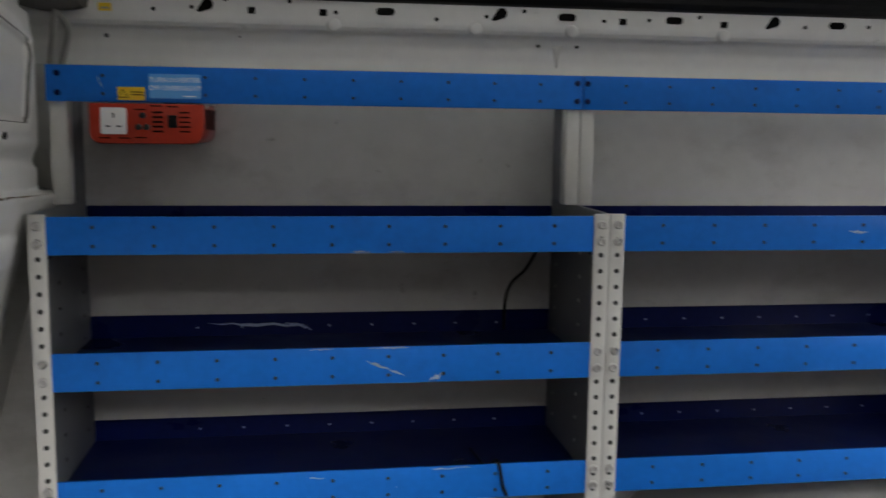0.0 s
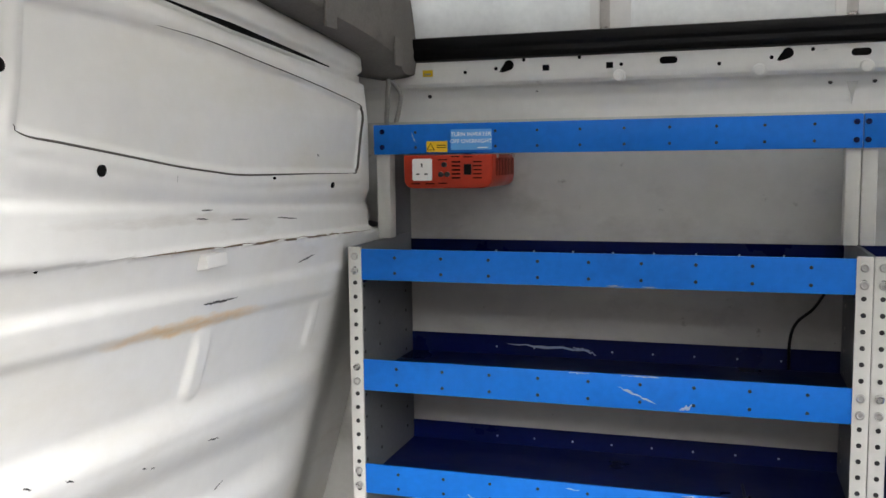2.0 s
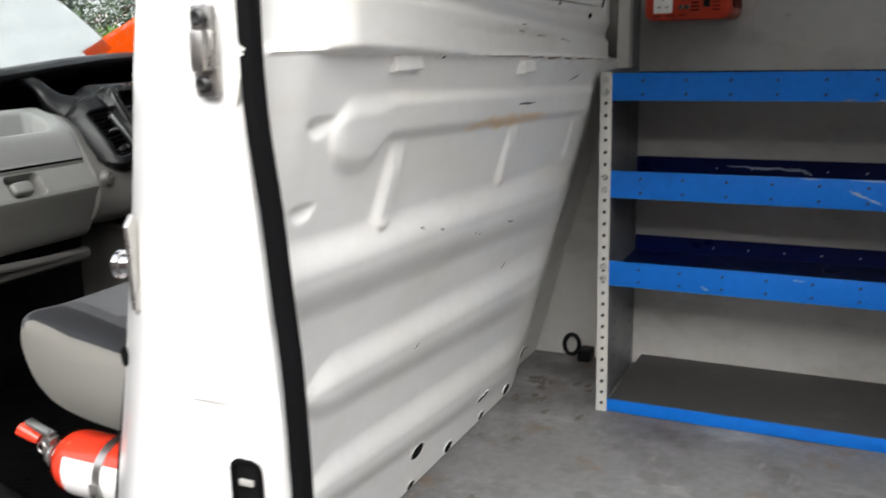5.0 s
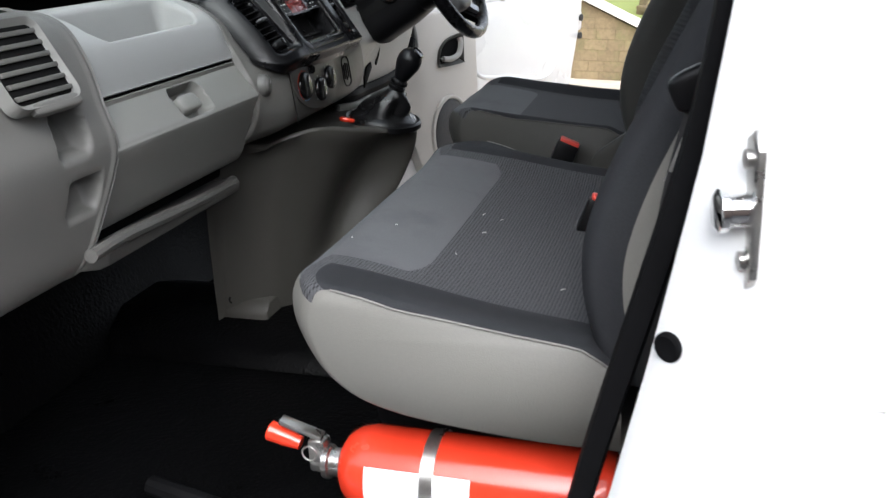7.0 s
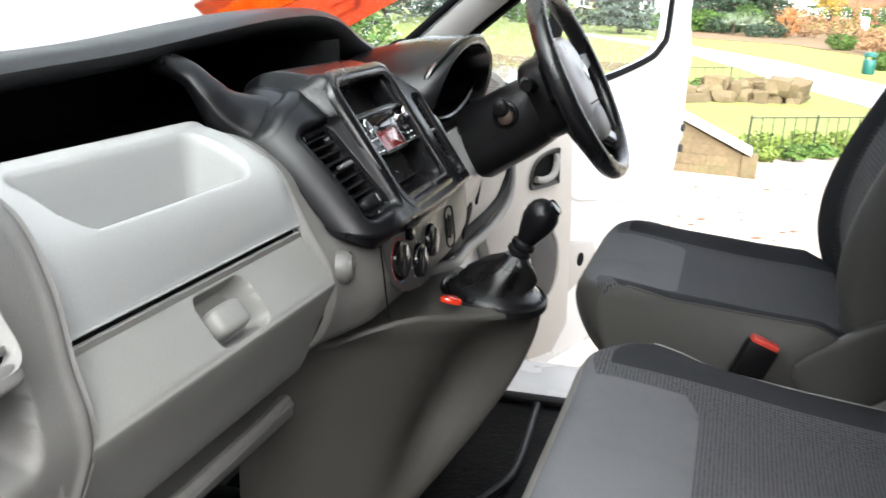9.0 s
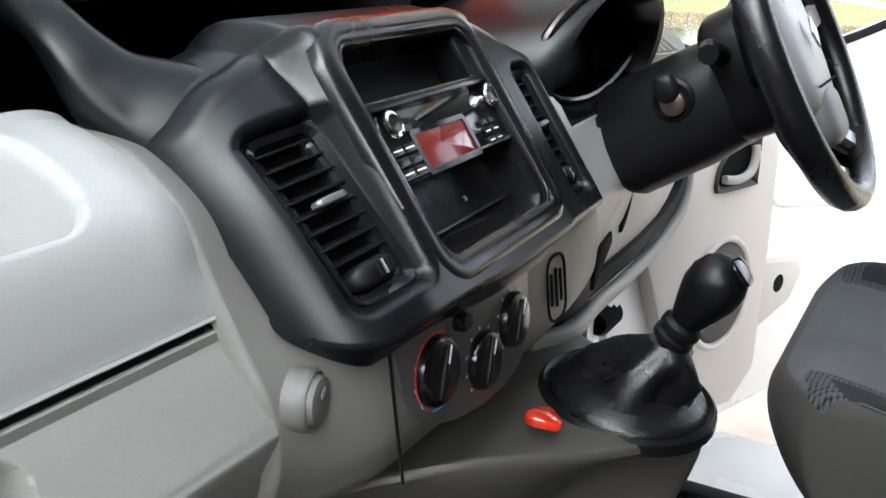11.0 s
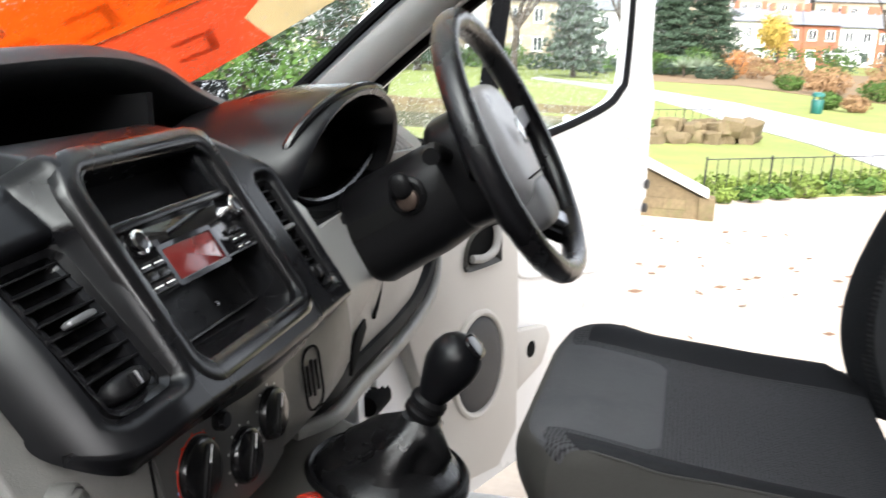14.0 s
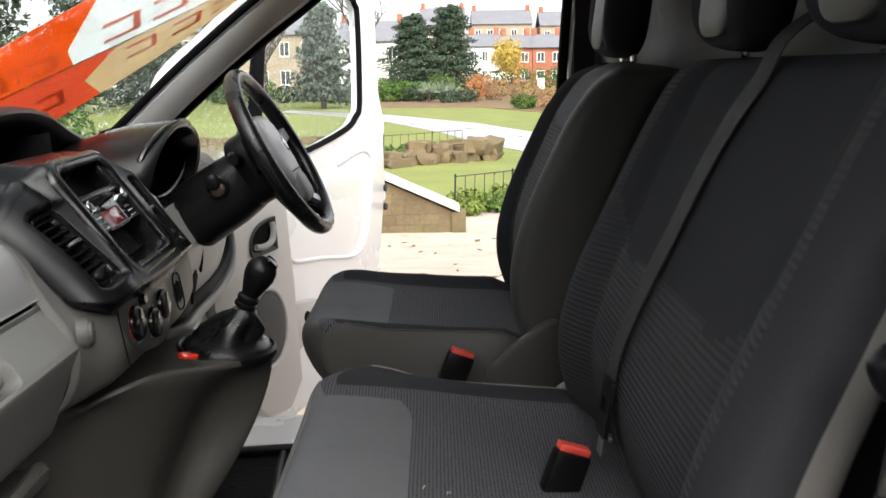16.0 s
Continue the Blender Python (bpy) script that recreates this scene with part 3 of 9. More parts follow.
# ---- load bay: shell ----
RECESS = [(-0.47, 1.826), (-0.29, 1.829), (-0.06, 1.822), (0.26, 1.796), (0.56, 1.766), (0.642, 1.753), (0.590, 1.600), (0.013, 1.609), (-0.176, 1.625), (-0.434, 1.656), (-0.512, 1.664)]
FRAME = [(-0.535, 2.10), (0.74, 2.10), (0.74, 1.548), (0.656, 1.549), (0.010, 1.562), (-0.334, 1.594), (-0.50, 1.614), (-0.545, 1.635), (-0.562, 1.68)]


def inside(poly, y, z):
    """Distance inside a polygon, negative outside."""
    best, odd = 9.0, False
    for (ay, az), (by, bz) in zip(poly, poly[1:] + poly[:1]):
        ey, ez = by - ay, bz - az
        t = max(0.0, min(1.0, ((y - ay) * ey + (z - az) * ez) / (ey * ey + ez * ez)))
        best = min(best, math.hypot(y - ay - t * ey, z - az - t * ez))
        if (az > z) != (bz > z) and y < ay + (z - az) * ey / ez:
            odd = not odd
    return best if odd else -best


def swage(y, z, top, bot, yl, yr, depth):
    """A broad swage between two sloping lines (z at y = 0, slope), steep above and easing off below, round at its ends."""
    zt, zb = top[0] + top[1] * y, bot[0] + bot[1] * y
    s = (zt - z) / (zt - zb)
    if not 0 < s < 1:
        return 0.0
    e = max(0.0, yl + 0.075 - y) / 0.075
    if e > 0:
        s = 0.5 + (s - 0.5) / max(0.05, math.sqrt(max(0.0, 1 - e * e)))
        if not 0 < s < 1:
            return 0.0
    k = math.sqrt(max(0.0, 1 - e ** 3)) * (1 - step(yr - 0.20, yr, y))
    return depth * k * step(0.0, 0.42, s) * (1 - step(0.50, 1.0, s) ** 1.3)


def bulkhead_x(y, z):
    low = -0.165 + (z - 0.62) * 0.283
    up = 0.089 - 0.052 * (y + 0.4) - 0.10 * max(0, z - 1.72)
    zl = 1.491 - 0.0366 * y
    k = step(zl - 0.004, zl + 0.010, z)
    up += (0.058 - 0.10 * max(0.0, z - 1.6) - up) * step(-0.76, -0.90, y)
    low -= 0.016 * step(-0.82, -0.93, y) * step(1.30, 1.46, z)
    x = low * (1 - k) + up * k
    if z < zl:
        x += swage(y, z, (1.252, -0.040), (1.088, -0.072), -1.02, 0.53, 0.024)
        x += swage(y, z, (1.034, -0.050), (0.866, -0.110), -0.69, 0.53, 0.024)
        x += swage(y, z, (0.806, -0.085), (0.640, -0.140), -0.62, 0.52, 0.022)
        # a raised band below the seam, its end turned down and rounded
        zt, zb = 1.442 - 0.045 * (y + 0.10), 1.362 - 0.050 * (y + 0.10)
        if y < -0.60:
            zb -= 0.045 * step(-0.60, -0.66, y)
        e = max(0.0, -0.70 - y) / 0.06
        s = (zt - z) / (zt - zb)
        if e > 0:
            s = 0.5 + (s - 0.5) / max(0.05, math.sqrt(max(0.0, 1 - e * e)))
        if 0 < s < 1 and e < 1:
            x += 0.011 * math.sqrt(1 - e ** 3) * step(0.0, 0.30, s) * (1 - step(0.72, 1.0, s)) * (1 - step(0.40, 0.52, y))
        for ya, yb, za, zb2, sl, d in ((-0.600, -0.530, 1.362, 1.258, 0.10, 0.011), (-0.095, -0.022, 1.346, 1.248, 0.05, 0.009), (0.345, 0.400, 1.326, 1.246, 0.05, 0.007)):
            c, hw = (ya + yb) / 2 + sl * (z - (za + zb2) / 2), (yb - ya) / 2
            t = abs(y - c) / hw
            if t < 1:
                edge = zb2 - 0.004 + 0.018 * t * t
                x += d * (1 - step(0.35, 1.0, t)) * step(edge - 0.008, edge + 0.006, z) * (1 - step(za - 0.030, za + 0.030, z))
        for yc, zc, r in ((-0.788, 1.442, 0.036), (-0.795, 1.330, 0.034)):
            if z < zc:
                q = math.hypot(y - yc, (z - zc) * 1.15) / r
                x -= 0.013 * (1 - step(0.40, 1.0, q)) * step(zc, zc - 0.010, z)
        x -= 0.045 * step(0.48, 0.72, y) * step(zl, zl - 0.12, z)
    else:
        f = inside(FRAME, y, z)
        x += 0.012 * step(-0.018, 0.018, f) * step(0.60, 0.5, y - 0.2)
        zr = 1.558 - 0.055 * y
        x += 0.008 * step(zr + 0.006, zr - 0.010, z)
        if f > 0:
            q = inside(RECESS, y, z)
            x -= 0.009 * step(0.0, 0.012, q) - 0.003 * (1 - step(0.0, 0.014, abs(q + 0.012)))
        zg = 1.846 - 0.060 * (y - 0.05)
        x -= 0.014 * step(zg - 0.004, zg + 0.006, z) * (1 - step(zg + 0.020, zg + 0.032, z))
        x -= 0.030 * step(zg + 0.055, zg + 0.10, z)
        x -= 0.06 * step(0.66, 0.76, y)
    return x


def bulkhead_at(u, v):
    y = -0.945 + u * 1.818
    z = 0.552 + v * 1.378
    return (bulkhead_x(y, z), y, z)


wall_bulkhead = part("wall_bulkhead", sheet(bulkhead_at, 430, 370, 0.012, 1.0), M_BULKHEAD, None,
                     "white pressed-steel van bulkhead with swaged ribs and scuffs", angle=60, kind="structure")


def on_bulkhead(y, z, lift=0.002):
    e = 0.01
    p = Vector((bulkhead_x(y, z), y, z))
    ty = Vector((bulkhead_x(y + e, z) - bulkhead_x(y - e, z), 2 * e, 0))
    tz = Vector((bulkhead_x(y, z + e) - bulkhead_x(y, z - e), 0, 2 * e))
    m = frame_of(p, ty, tz)
    m.translation = p + m.to_3x3() @ Vector((0, 0, lift))
    return m


for y, z, w, h in ((0.198, 0.656, 0.034, 0.036), (0.062, 0.572, 0.030, 0.028), (-0.144, 0.658, 0.040, 0.036), (0.516, 0.662, 0.034, 0.034),
                   (0.445, 0.576, 0.030, 0.032), (-0.133, 0.566, 0.024, 0.020), (0.268, 0.570, 0.022, 0.022)):
    w, h = w * 1.35, h * 1.05
    pts = circle(w / 2, 16, h / w)
    rim = ring_plate([(a * 1.08, b * 1.07) for a, b in pts], pts, -0.004, 0.0012, on_bulkhead(y, z), d1_in=0.0008)
    lip = part("grommet_rim", rim, M_WHITE, wall_bulkhead)
    part("drain_hole", plate(pts, -0.003, 0.0010, on_bulkhead(y, z)), M_HOLE, lip)
for y, z, r in ((-0.360, 1.622, 0.008), (0.427, 1.579, 0.0065), (-0.527, 1.738, 0.008), (-0.631, 1.637, 0.005), (-0.47, 1.508, 0.0025), (0.14, 1.60, 0.0025)):
    part("plug_hole", lathe([(r, -0.002), (r, 0.0015), (r * 0.6, 0.0025), (0, 0.0025)], on_bulkhead(y, z), 10), M_HOLE, wall_bulkhead)
for y, z, w in ((-0.590, 1.501, 0.042), (-0.085, 1.476, 0.030)):
    part("bracket", prism([(0.035, z + 0.014), (0.092, z + 0.012), (0.094, z - 0.010), (0.070, z - 0.014), (0.035, z - 0.030)], "y", y - w, y + w, 0.003), M_WHITE, wall_bulkhead)


def smear(name, pts, w, material, seed):
    """A thin irregular streak lying on the bulkhead."""
    rnd = random.Random(seed)
    bm = bmesh.new()
    n = 26
    rows = []
    for i in range(n + 1):
        t = i / n
        y = pts[0][0] + (pts[1][0] - pts[0][0]) * t
        z = pts[0][1] + (pts[1][1] - pts[0][1]) * t + rnd.uniform(-1, 1) * w * 0.25
        h = w * (0.15 + 0.85 * math.sin(math.pi * min(1, t * 1.08)) ** 0.7) * rnd.uniform(0.5, 1)
        rows.append([(bulkhead_x(y, zz) + 0.0022, y, zz) for zz in (z - h / 2, z + h / 2)])
    skin(rows, False, False, bm)
    return part(name, bm, material, wall_bulkhead, smooth=False)


for k, (a, b, w) in enumerate((((-0.095, 1.406), (0.010, 1.403), 0.006), ((0.24, 1.435), (0.31, 1.444), 0.005), ((-0.445, 1.229), (-0.430, 1.223), 0.004), ((-0.37, 1.212), (-0.352, 1.206), 0.004),
                               ((-0.192, 1.168), (-0.180, 1.163), 0.004), ((-0.165, 1.158), (-0.155, 1.157), 0.004), ((-0.004, 1.153), (0.036, 1.146), 0.004), ((-0.36, 0.98), (-0.34, 0.985), 0.004),
                               ((0.1, 1.02), (0.13, 1.03), 0.004), ((-0.13, 1.545), (-0.09, 1.542), 0.003), ((-0.02, 1.536), (0.05, 1.533), 0.003), ((-0.112, 1.557), (-0.075, 1.555), 0.003),
                               ((0.16, 1.528), (0.25, 1.520), 0.003), ((-0.187, 1.612), (-0.183, 1.602), 0.004), ((0.366, 1.644), (0.378, 1.639), 0.005))):
    smear("scuff_mark", (a, b), w, M_SCUFF, 20 + k)
smear("seam_dirt", ((-0.30, 1.5035), (0.60, 1.4705)), 0.005, surface("brown_grime", (0.15, 0.11, 0.07), 0.9, var=0.3), 41)

def join_line(name, pts, r):
    """A thin dark line just inside the inset panel's outline, for joins and edge shade."""
    line = smooth_line([Vector((0, y, z)) for y, z in pts])
    for q in line:
        c = (Vector((0, 0.05, 1.70)) - q).normalized() * 0.007
        q.x = max(bulkhead_x(q.y + c.y, q.z + c.z), bulkhead_x(q.y, q.z)) + 0.0004
    n = len(line)
    part(name, sweep(line, circle(1.0, 6), up=(1, 0, 0), scale=[r * (0.25 + 0.75 * min(1.0, 5 * min(i, n - 1 - i) / n)) for i in range(n)]), M_JOIN, wall_bulkhead, smooth=False)


M_JOIN = surface("panel_join_and_edge_shade", (0.10, 0.095, 0.085), 0.9, var=0.3, scale=20, fine=200, bump=0, spec=0.1)
join_line("lower_join", [(-0.512, 1.675), (-0.492, 1.663), (-0.434, 1.656), (-0.30, 1.640), (-0.176, 1.625), (-0.08, 1.616), (0.013, 1.609), (0.16, 1.6065), (0.35, 1.6045), (0.575, 1.601)], 0.0016)
# the soft shadow under the panel's top edge, laid on as a dark line
join_line("upper_join", [(-0.20, 1.825), (-0.06, 1.821), (0.10, 1.808), (0.26, 1.795), (0.42, 1.780), (0.56, 1.765), (0.615, 1.758)], 0.0011)
join_line("end_join", [(0.560, 1.601), (0.580, 1.603), (0.591, 1.614), (0.600, 1.640), (0.619, 1.695), (0.634, 1.735), (0.632, 1.752), (0.612, 1.759)], 0.0030)

# dark gap where the bulkhead's upper flange is folded over
part("roof_gap", sweep([(bulkhead_x(y, 1.820 - 0.06 * (y - 0.05)) + 0.0015, y, 1.8495 - 0.06 * (y - 0.05)) for y in (-0.22, -0.10, 0.02, 0.17, 0.30, 0.44)],
                       [(-0.002, -0.002), (0.002, -0.002), (0.002, 0.004), (-0.002, 0.004)], scale=[0.3, 0.8, 1.5, 1.1, 0.9, 0.3]), M_HOLE, wall_bulkhead)

floor_load = part("floor_load", box(-0.26, 2.36, -0.93, 0.875, 0.50, 0.55), M_FLOOR, None,
                  "scuffed grey van load floor with stains and dust", kind="structure")


def dirt_patch(x, y, rx, ry, material, seed):
    """A thin irregular film of dirt lying on the load floor."""
    rnd = random.Random(seed)
    ph = [rnd.uniform(0, 6.28) for _ in range(5)]
    pts = []
    for i in range(40):
        a = 2 * math.pi * i / 40
        r = 1 + sum(math.sin((k + 2) * a + ph[k]) * 0.28 / (1 + 0.6 * k) for k in range(5))
        pts.append((x + rx * r * math.cos(a), y + ry * r * math.sin(a)))
    bm = bmesh.new()
    c = bm.verts.new((x, y, 0.5515))
    ring = [bm.verts.new((a, b, 0.5508)) for a, b in pts]
    for i in range(40):
        bm.faces.new((c, ring[i], ring[(i + 1) % 40]))
    part("dirt_film", bm, material, floor_load)


M_DIRTFILM = surface("dry_brown_dirt", (0.135, 0.120, 0.105), 0.8, var=0.35, scale=9, fine=60, bump=0.2)
rnd = random.Random(12)
for k in range(22):
    y = 0.62 - 0.75 * rnd.random() ** 1.6
    x = bulkhead_x(y, 0.56) + 0.03 + 0.22 * rnd.random() ** 1.7
    r = rnd.uniform(0.004, 0.013) + 0.010 * max(0.0, y - 0.35)
    dirt_patch(x, y, r, r * rnd.uniform(1.0, 2.2), M_DIRTFILM, k)
wall_offside = part("wall_offside", sheet(lambda u, v: (bulkhead_x(0.86, 0.56 + 1.165 * v) - 0.02 + (2.38 - bulkhead_x(0.86, 0.56 + 1.165 * v)) * u, 0.872, 0.55 + 1.175 * v), 40, 18, 0.02, -1.0), M_LINING, None,
                    "grimy off-white lining board behind the shelves", kind="structure")


def upper_side(u, v):
    x = -0.06 + 2.42 * u
    prof = ((0.868, 1.722), (0.872, 1.75), (0.870, 1.78), (0.858, 1.803), (0.846, 1.809), (0.840, 1.818), (0.838, 1.87), (0.835, 1.93))
    f = v * (len(prof) - 1)
    i = min(int(f), len(prof) - 2)
    t = f - i
    return (x, prof[i][0] * (1 - t) + prof[i + 1][0] * t, prof[i][1] * (1 - t) + prof[i + 1][1] * t)


wall_upper = part("wall_upper", sheet(upper_side, 60, 28, 0.015, 1.0), M_RAILMETAL, None,
                  "pale painted steel cant rail with punched holes", angle=60, kind="structure")


def rail_hole(pts, x, z, n="punched_hole"):
    m = frame_of((x, 0.8375, z), (1, 0, 0), (0, 0, 1))
    part(n, plate(pts, -0.004, 0.0006, m), M_HOLE, wall_upper, smooth=False)


KEYHOLE = [(0.012 * math.cos(a) + 0.004, 0.012 * math.sin(a) + 0.003) for a in [radians(q) for q in range(-60, 190, 25)]] + [(-0.016, -0.006), (-0.019, -0.012), (-0.012, -0.014)]
for x in (0.342, 0.975, 1.62, 2.12):
    rail_hole(KEYHOLE, x, 1.852, "key_slot")
for x in (0.722, 1.128, 1.38, 1.78):
    rail_hole(rrect(0.040, 0.016, 0.0078), x, 1.851, "long_slot")
for x in (0.437, 0.588, 1.258, 1.30 + 0.2, 1.95):
    rail_hole(rrect(0.016, 0.014, 0.0005, 2), x, 1.845, "square_hole")
for x, z in ((0.236, 1.842), (0.314, 1.848), (0.383, 1.866), (0.517, 1.866), (0.615, 1.846), (0.834, 1.838), (0.945, 1.847), (1.03, 1.861),
             (1.214, 1.845), (1.32, 1.85), (1.44, 1.86), (1.70, 1.845), (1.86, 1.85)):
    rail_hole(circle(0.0045, 8), x, z, "drilled_hole")
for x in (0.61, 0.92, 1.14, 1.5):
    m = frame_of((x, 0.838, 1.820), (1, 0, 0), (0, 0, 1))
    part("spot_boss", lathe([(0.017, -0.004), (0.012, 0.004), (0.005, 0.006), (0, 0.006)], m, 14), M_RAILMETAL, wall_upper)
for x, z in ((0.135, 1.788), (0.41, 1.795), (0.69, 1.798), (1.07, 1.79), (1.16, 1.79), (1.115, 1.80)):
    m = frame_of((x, 0.866, z), (1, 0, 0), (0, 0, 1))
    part("panel_rivet", lathe([(0.005, -0.006), (0.005, 0.002), (0.002, 0.003), (0, 0.003)], m, 10), M_SCREW, wall_upper)
# pressed dart in the panel seam
part("seam_dart", plate([(-0.03, 0.0), (-0.012, -0.012), (-0.004, -0.035), (0, -0.062), (0.004, -0.035), (0.012, -0.012), (0.03, 0.0)], -0.004, 0.002,
                        frame_of((1.115, 0.8665, 1.802), (1, 0, 0), (0, 0, 1))), M_LINING, wall_upper)

trim_strip = part("trim_strip", prism([(0.838, 1.869), (0.822, 1.874), (0.815, 1.885), (0.819, 1.897), (0.812, 1.905), (0.812, 1.925), (0.838, 1.93)],
                                      "x", 0.10, 2.36, 0.002), M_BLACK, None, "glossy black cable trunking along the roof edge", kind="structure")
ROOF = [(0.836, 1.928), (0.822, 2.02), (0.795, 2.14), (0.745, 2.26), (0.655, 2.345), (0.50, 2.39), (0.25, 2.41), (0.0, 2.415)]
ROOF = ROOF + [(-a, b) for a, b in reversed(ROOF[:-1])]


def roof_at(u, v, sink=0.0):
    f = v * (len(ROOF) - 1)
    i = min(int(f), len(ROOF) - 2)
    y, z = (ROOF[i][c] + (ROOF[i + 1][c] - ROOF[i][c]) * (f - i) for c in (0, 1))
    x = -0.10 + 2.48 * u
    k = 1 - sink
    return (x, y * k, 1.928 + (z - 1.928) * (k - 0.55 * max(0.0, 0.12 - u) / 0.12))


ceiling_load = part("ceiling_load", sheet(roof_at, 40, 56, 0.006, 1.0), M_GRP, None, "pale translucent moulded high roof of the van", kind="structure")
for x in (0.578, 1.106, 1.66):
    u = (x + 0.10) / 2.48
    for a, b in ((-0.034, -0.012), (0.012, 0.060)):
        part("roof_bow", sheet(lambda p, q, a=a, b=b: roof_at(u + (a + (b - a) * p) / 2.48, q, 0.012), 2, 56, 0.008, 1.0), M_RAILMETAL, ceiling_load)
    part("bow_channel", sheet(lambda p, q: roof_at(u + 0.024 * (p - 0.5) / 2.48, q, 0.004), 1, 56, 0.002, 1.0), M_STEEL, ceiling_load)
part("roof_end_front", box(-0.14, -0.10, -0.83, 0.83, 1.93, 2.26), M_PAINT, ceiling_load)
part("roof_end_rear", prism([(-a, b) for a, b in ROOF], "x", 2.38, 2.40), M_PAINT, ceiling_load)
felt = []
for y, zb in ((-0.80, 1.955), (-0.4, 1.950), (0.0, 1.938), (0.17, 1.930), (0.29, 1.918), (0.45, 1.905), (0.565, 1.893), (0.65, 1.880), (0.717, 1.866), (0.74, 1.845), (0.77, 1.832), (0.81, 1.831), (0.842, 1.836)):
    felt.append([(-0.06, y, zb + 0.10), (-0.04, y, zb + 0.01), (0.03, y, zb - 0.004), (0.085, y, zb), (0.104, y, zb + 0.006), (0.110, y, zb + 0.04), (0.108, y, zb + 0.12), (0.095, y, zb + 0.30), (-0.06, y, zb + 0.34)])
corner_trim = part("trim_corner", skin(felt), M_FELT, None, "brownish grey felt trim over the top of the bulkhead", kind="structure")
for y in (0.30, 0.68):
    part("felt_tab", box(0.108, 0.114, y, y + 0.05, 1.888 - 0.1 * (y - 0.30), 1.955 - 0.1 * (y - 0.30), 0.002), M_FELT, corner_trim)
part("wire_loom", tube(smooth_line([(0.02, 0.70, 1.90), (0.05, 0.78, 1.845), (0.045, 0.80, 1.79), (0.03, 0.83, 1.735), (0.02, 0.86, 1.70)]), 0.006, 8), M_GREYTRIM, corner_trim)
part("wire_loom", tube(smooth_line([(0.04, 0.80, 1.84), (0.065, 0.835, 1.80), (0.055, 0.855, 1.76), (0.035, 0.865, 1.70)]), 0.006, 8), M_GREYTRIM, corner_trim)
arch = part("wheel_arch", sheet(lambda u, v: (1.68 - 0.43 * math.cos(math.pi * u), 0.875 - (0.30 - 0.05 * (1 - math.sin(math.pi * u))) * v ** 0.6,
                                              0.55 + 0.25 * math.sin(math.pi * u) ** 0.7 * (1 - 0.08 * v ** 6) + 0.0), 24, 8, 0.006, -1.0),
            M_WHITE, None, "white pressed wheel arch cover below the shelves", kind="structure", category="wheel arch")
part("arch_side", sheet(lambda u, v: (1.68 - 0.43 * math.cos(math.pi * u) * 1.0, 0.575 + 0.05 * (1 - math.sin(math.pi * u)),
                                      0.55 + 0.23 * math.sin(math.pi * u) ** 0.7 * v), 24, 4, 0.006, 1.0), M_WHITE, arch)
for nm, b in (("wall_nearside", box(1.16, 2.36, -0.95, -0.915, 0.30, 2.0)), ("wall_rear_header", box(2.36, 2.40, -0.95, 0.95, 1.88, 2.0)), ("sill_rear", box(2.36, 2.42, -0.95, 0.95, 0.34, 0.549))):
    part(nm, b, M_PAINT, None, "plain white van body panel", kind="structure")
part("wall_header", box(0.09, 1.16, -0.95, -0.90, 1.90, 2.0), M_PAINT, None, "white header over the side door opening", kind="structure")
part("wall_offside_outer", box(-0.10, 2.40, 0.895, 0.95, 0.30, 2.0), M_PAINT, None, "white outer side of the van", kind="structure")
part("sill_side", box(-0.30, 1.16, -0.955, -0.905, 0.34, 0.545, 0.01), M_PAINT, None, "white painted sill below the side door", kind="structure")

# ---- pillar between the two nearside doors ----
pill = []
for z, xf, xr, yo, yi in ((0.36, -0.365, 0.088, -0.95, -0.86), (0.70, -0.300, 0.090, -0.955, -0.86), (0.92, -0.245, 0.090, -0.958, -0.865),
                          (1.10, -0.205, 0.088, -0.960, -0.868), (1.30, -0.166, 0.074, -0.960, -0.87), (1.50, -0.138, 0.058, -0.955, -0.87),
                          (1.75, -0.10, 0.055, -0.935, -0.86), (2.0, -0.07, 0.035, -0.90, -0.83)):
    ring = [(xr - 0.02, yo), (xr - 0.006, yo + 0.005), (xr, yo + 0.02), (xr - 0.07, yi), (xf + 0.02, yi), (xf + 0.004, yi - 0.006), (xf, yi - 0.02), (xf + 0.012, yo + 0.055),
            (xf + 0.085, yo + 0.008), (xf + 0.10, yo + 0.002), (xf + 0.115, yo)]
    pill.append([(a, b, z) for a, b in ring])
fine = []
for a, b in zip(pill, pill[1:]):
    for k in range(4):
        fine.append([tuple(p + (q - p) * k / 4 for p, q in zip(u, v)) for u, v in zip(a, b)])
fine.append(pill[-1])
pillar = part("pillar_nearside", skin(fine), M_PAINT, None, "white painted door pillar with rubber seals", kind="structure", angle=40)
part("rear_seal", sweep(smooth_line([(0.108, -0.936, 0.40), (0.109, -0.938, 0.75), (0.109, -0.938, 1.0), (0.107, -0.938, 1.15), (0.099, -0.938, 1.26), (0.092, -0.937, 1.35), (0.080, -0.936, 1.46), (0.077, -0.932, 1.58), (0.072, -0.912, 1.78), (0.06, -0.88, 1.95)]),
                        [(-0.010, -0.010), (0.010, -0.010), (0.012, 0.006), (0.0, 0.010), (-0.010, 0.006)], up=(1, 0, 0)), M_RUBBER, pillar)
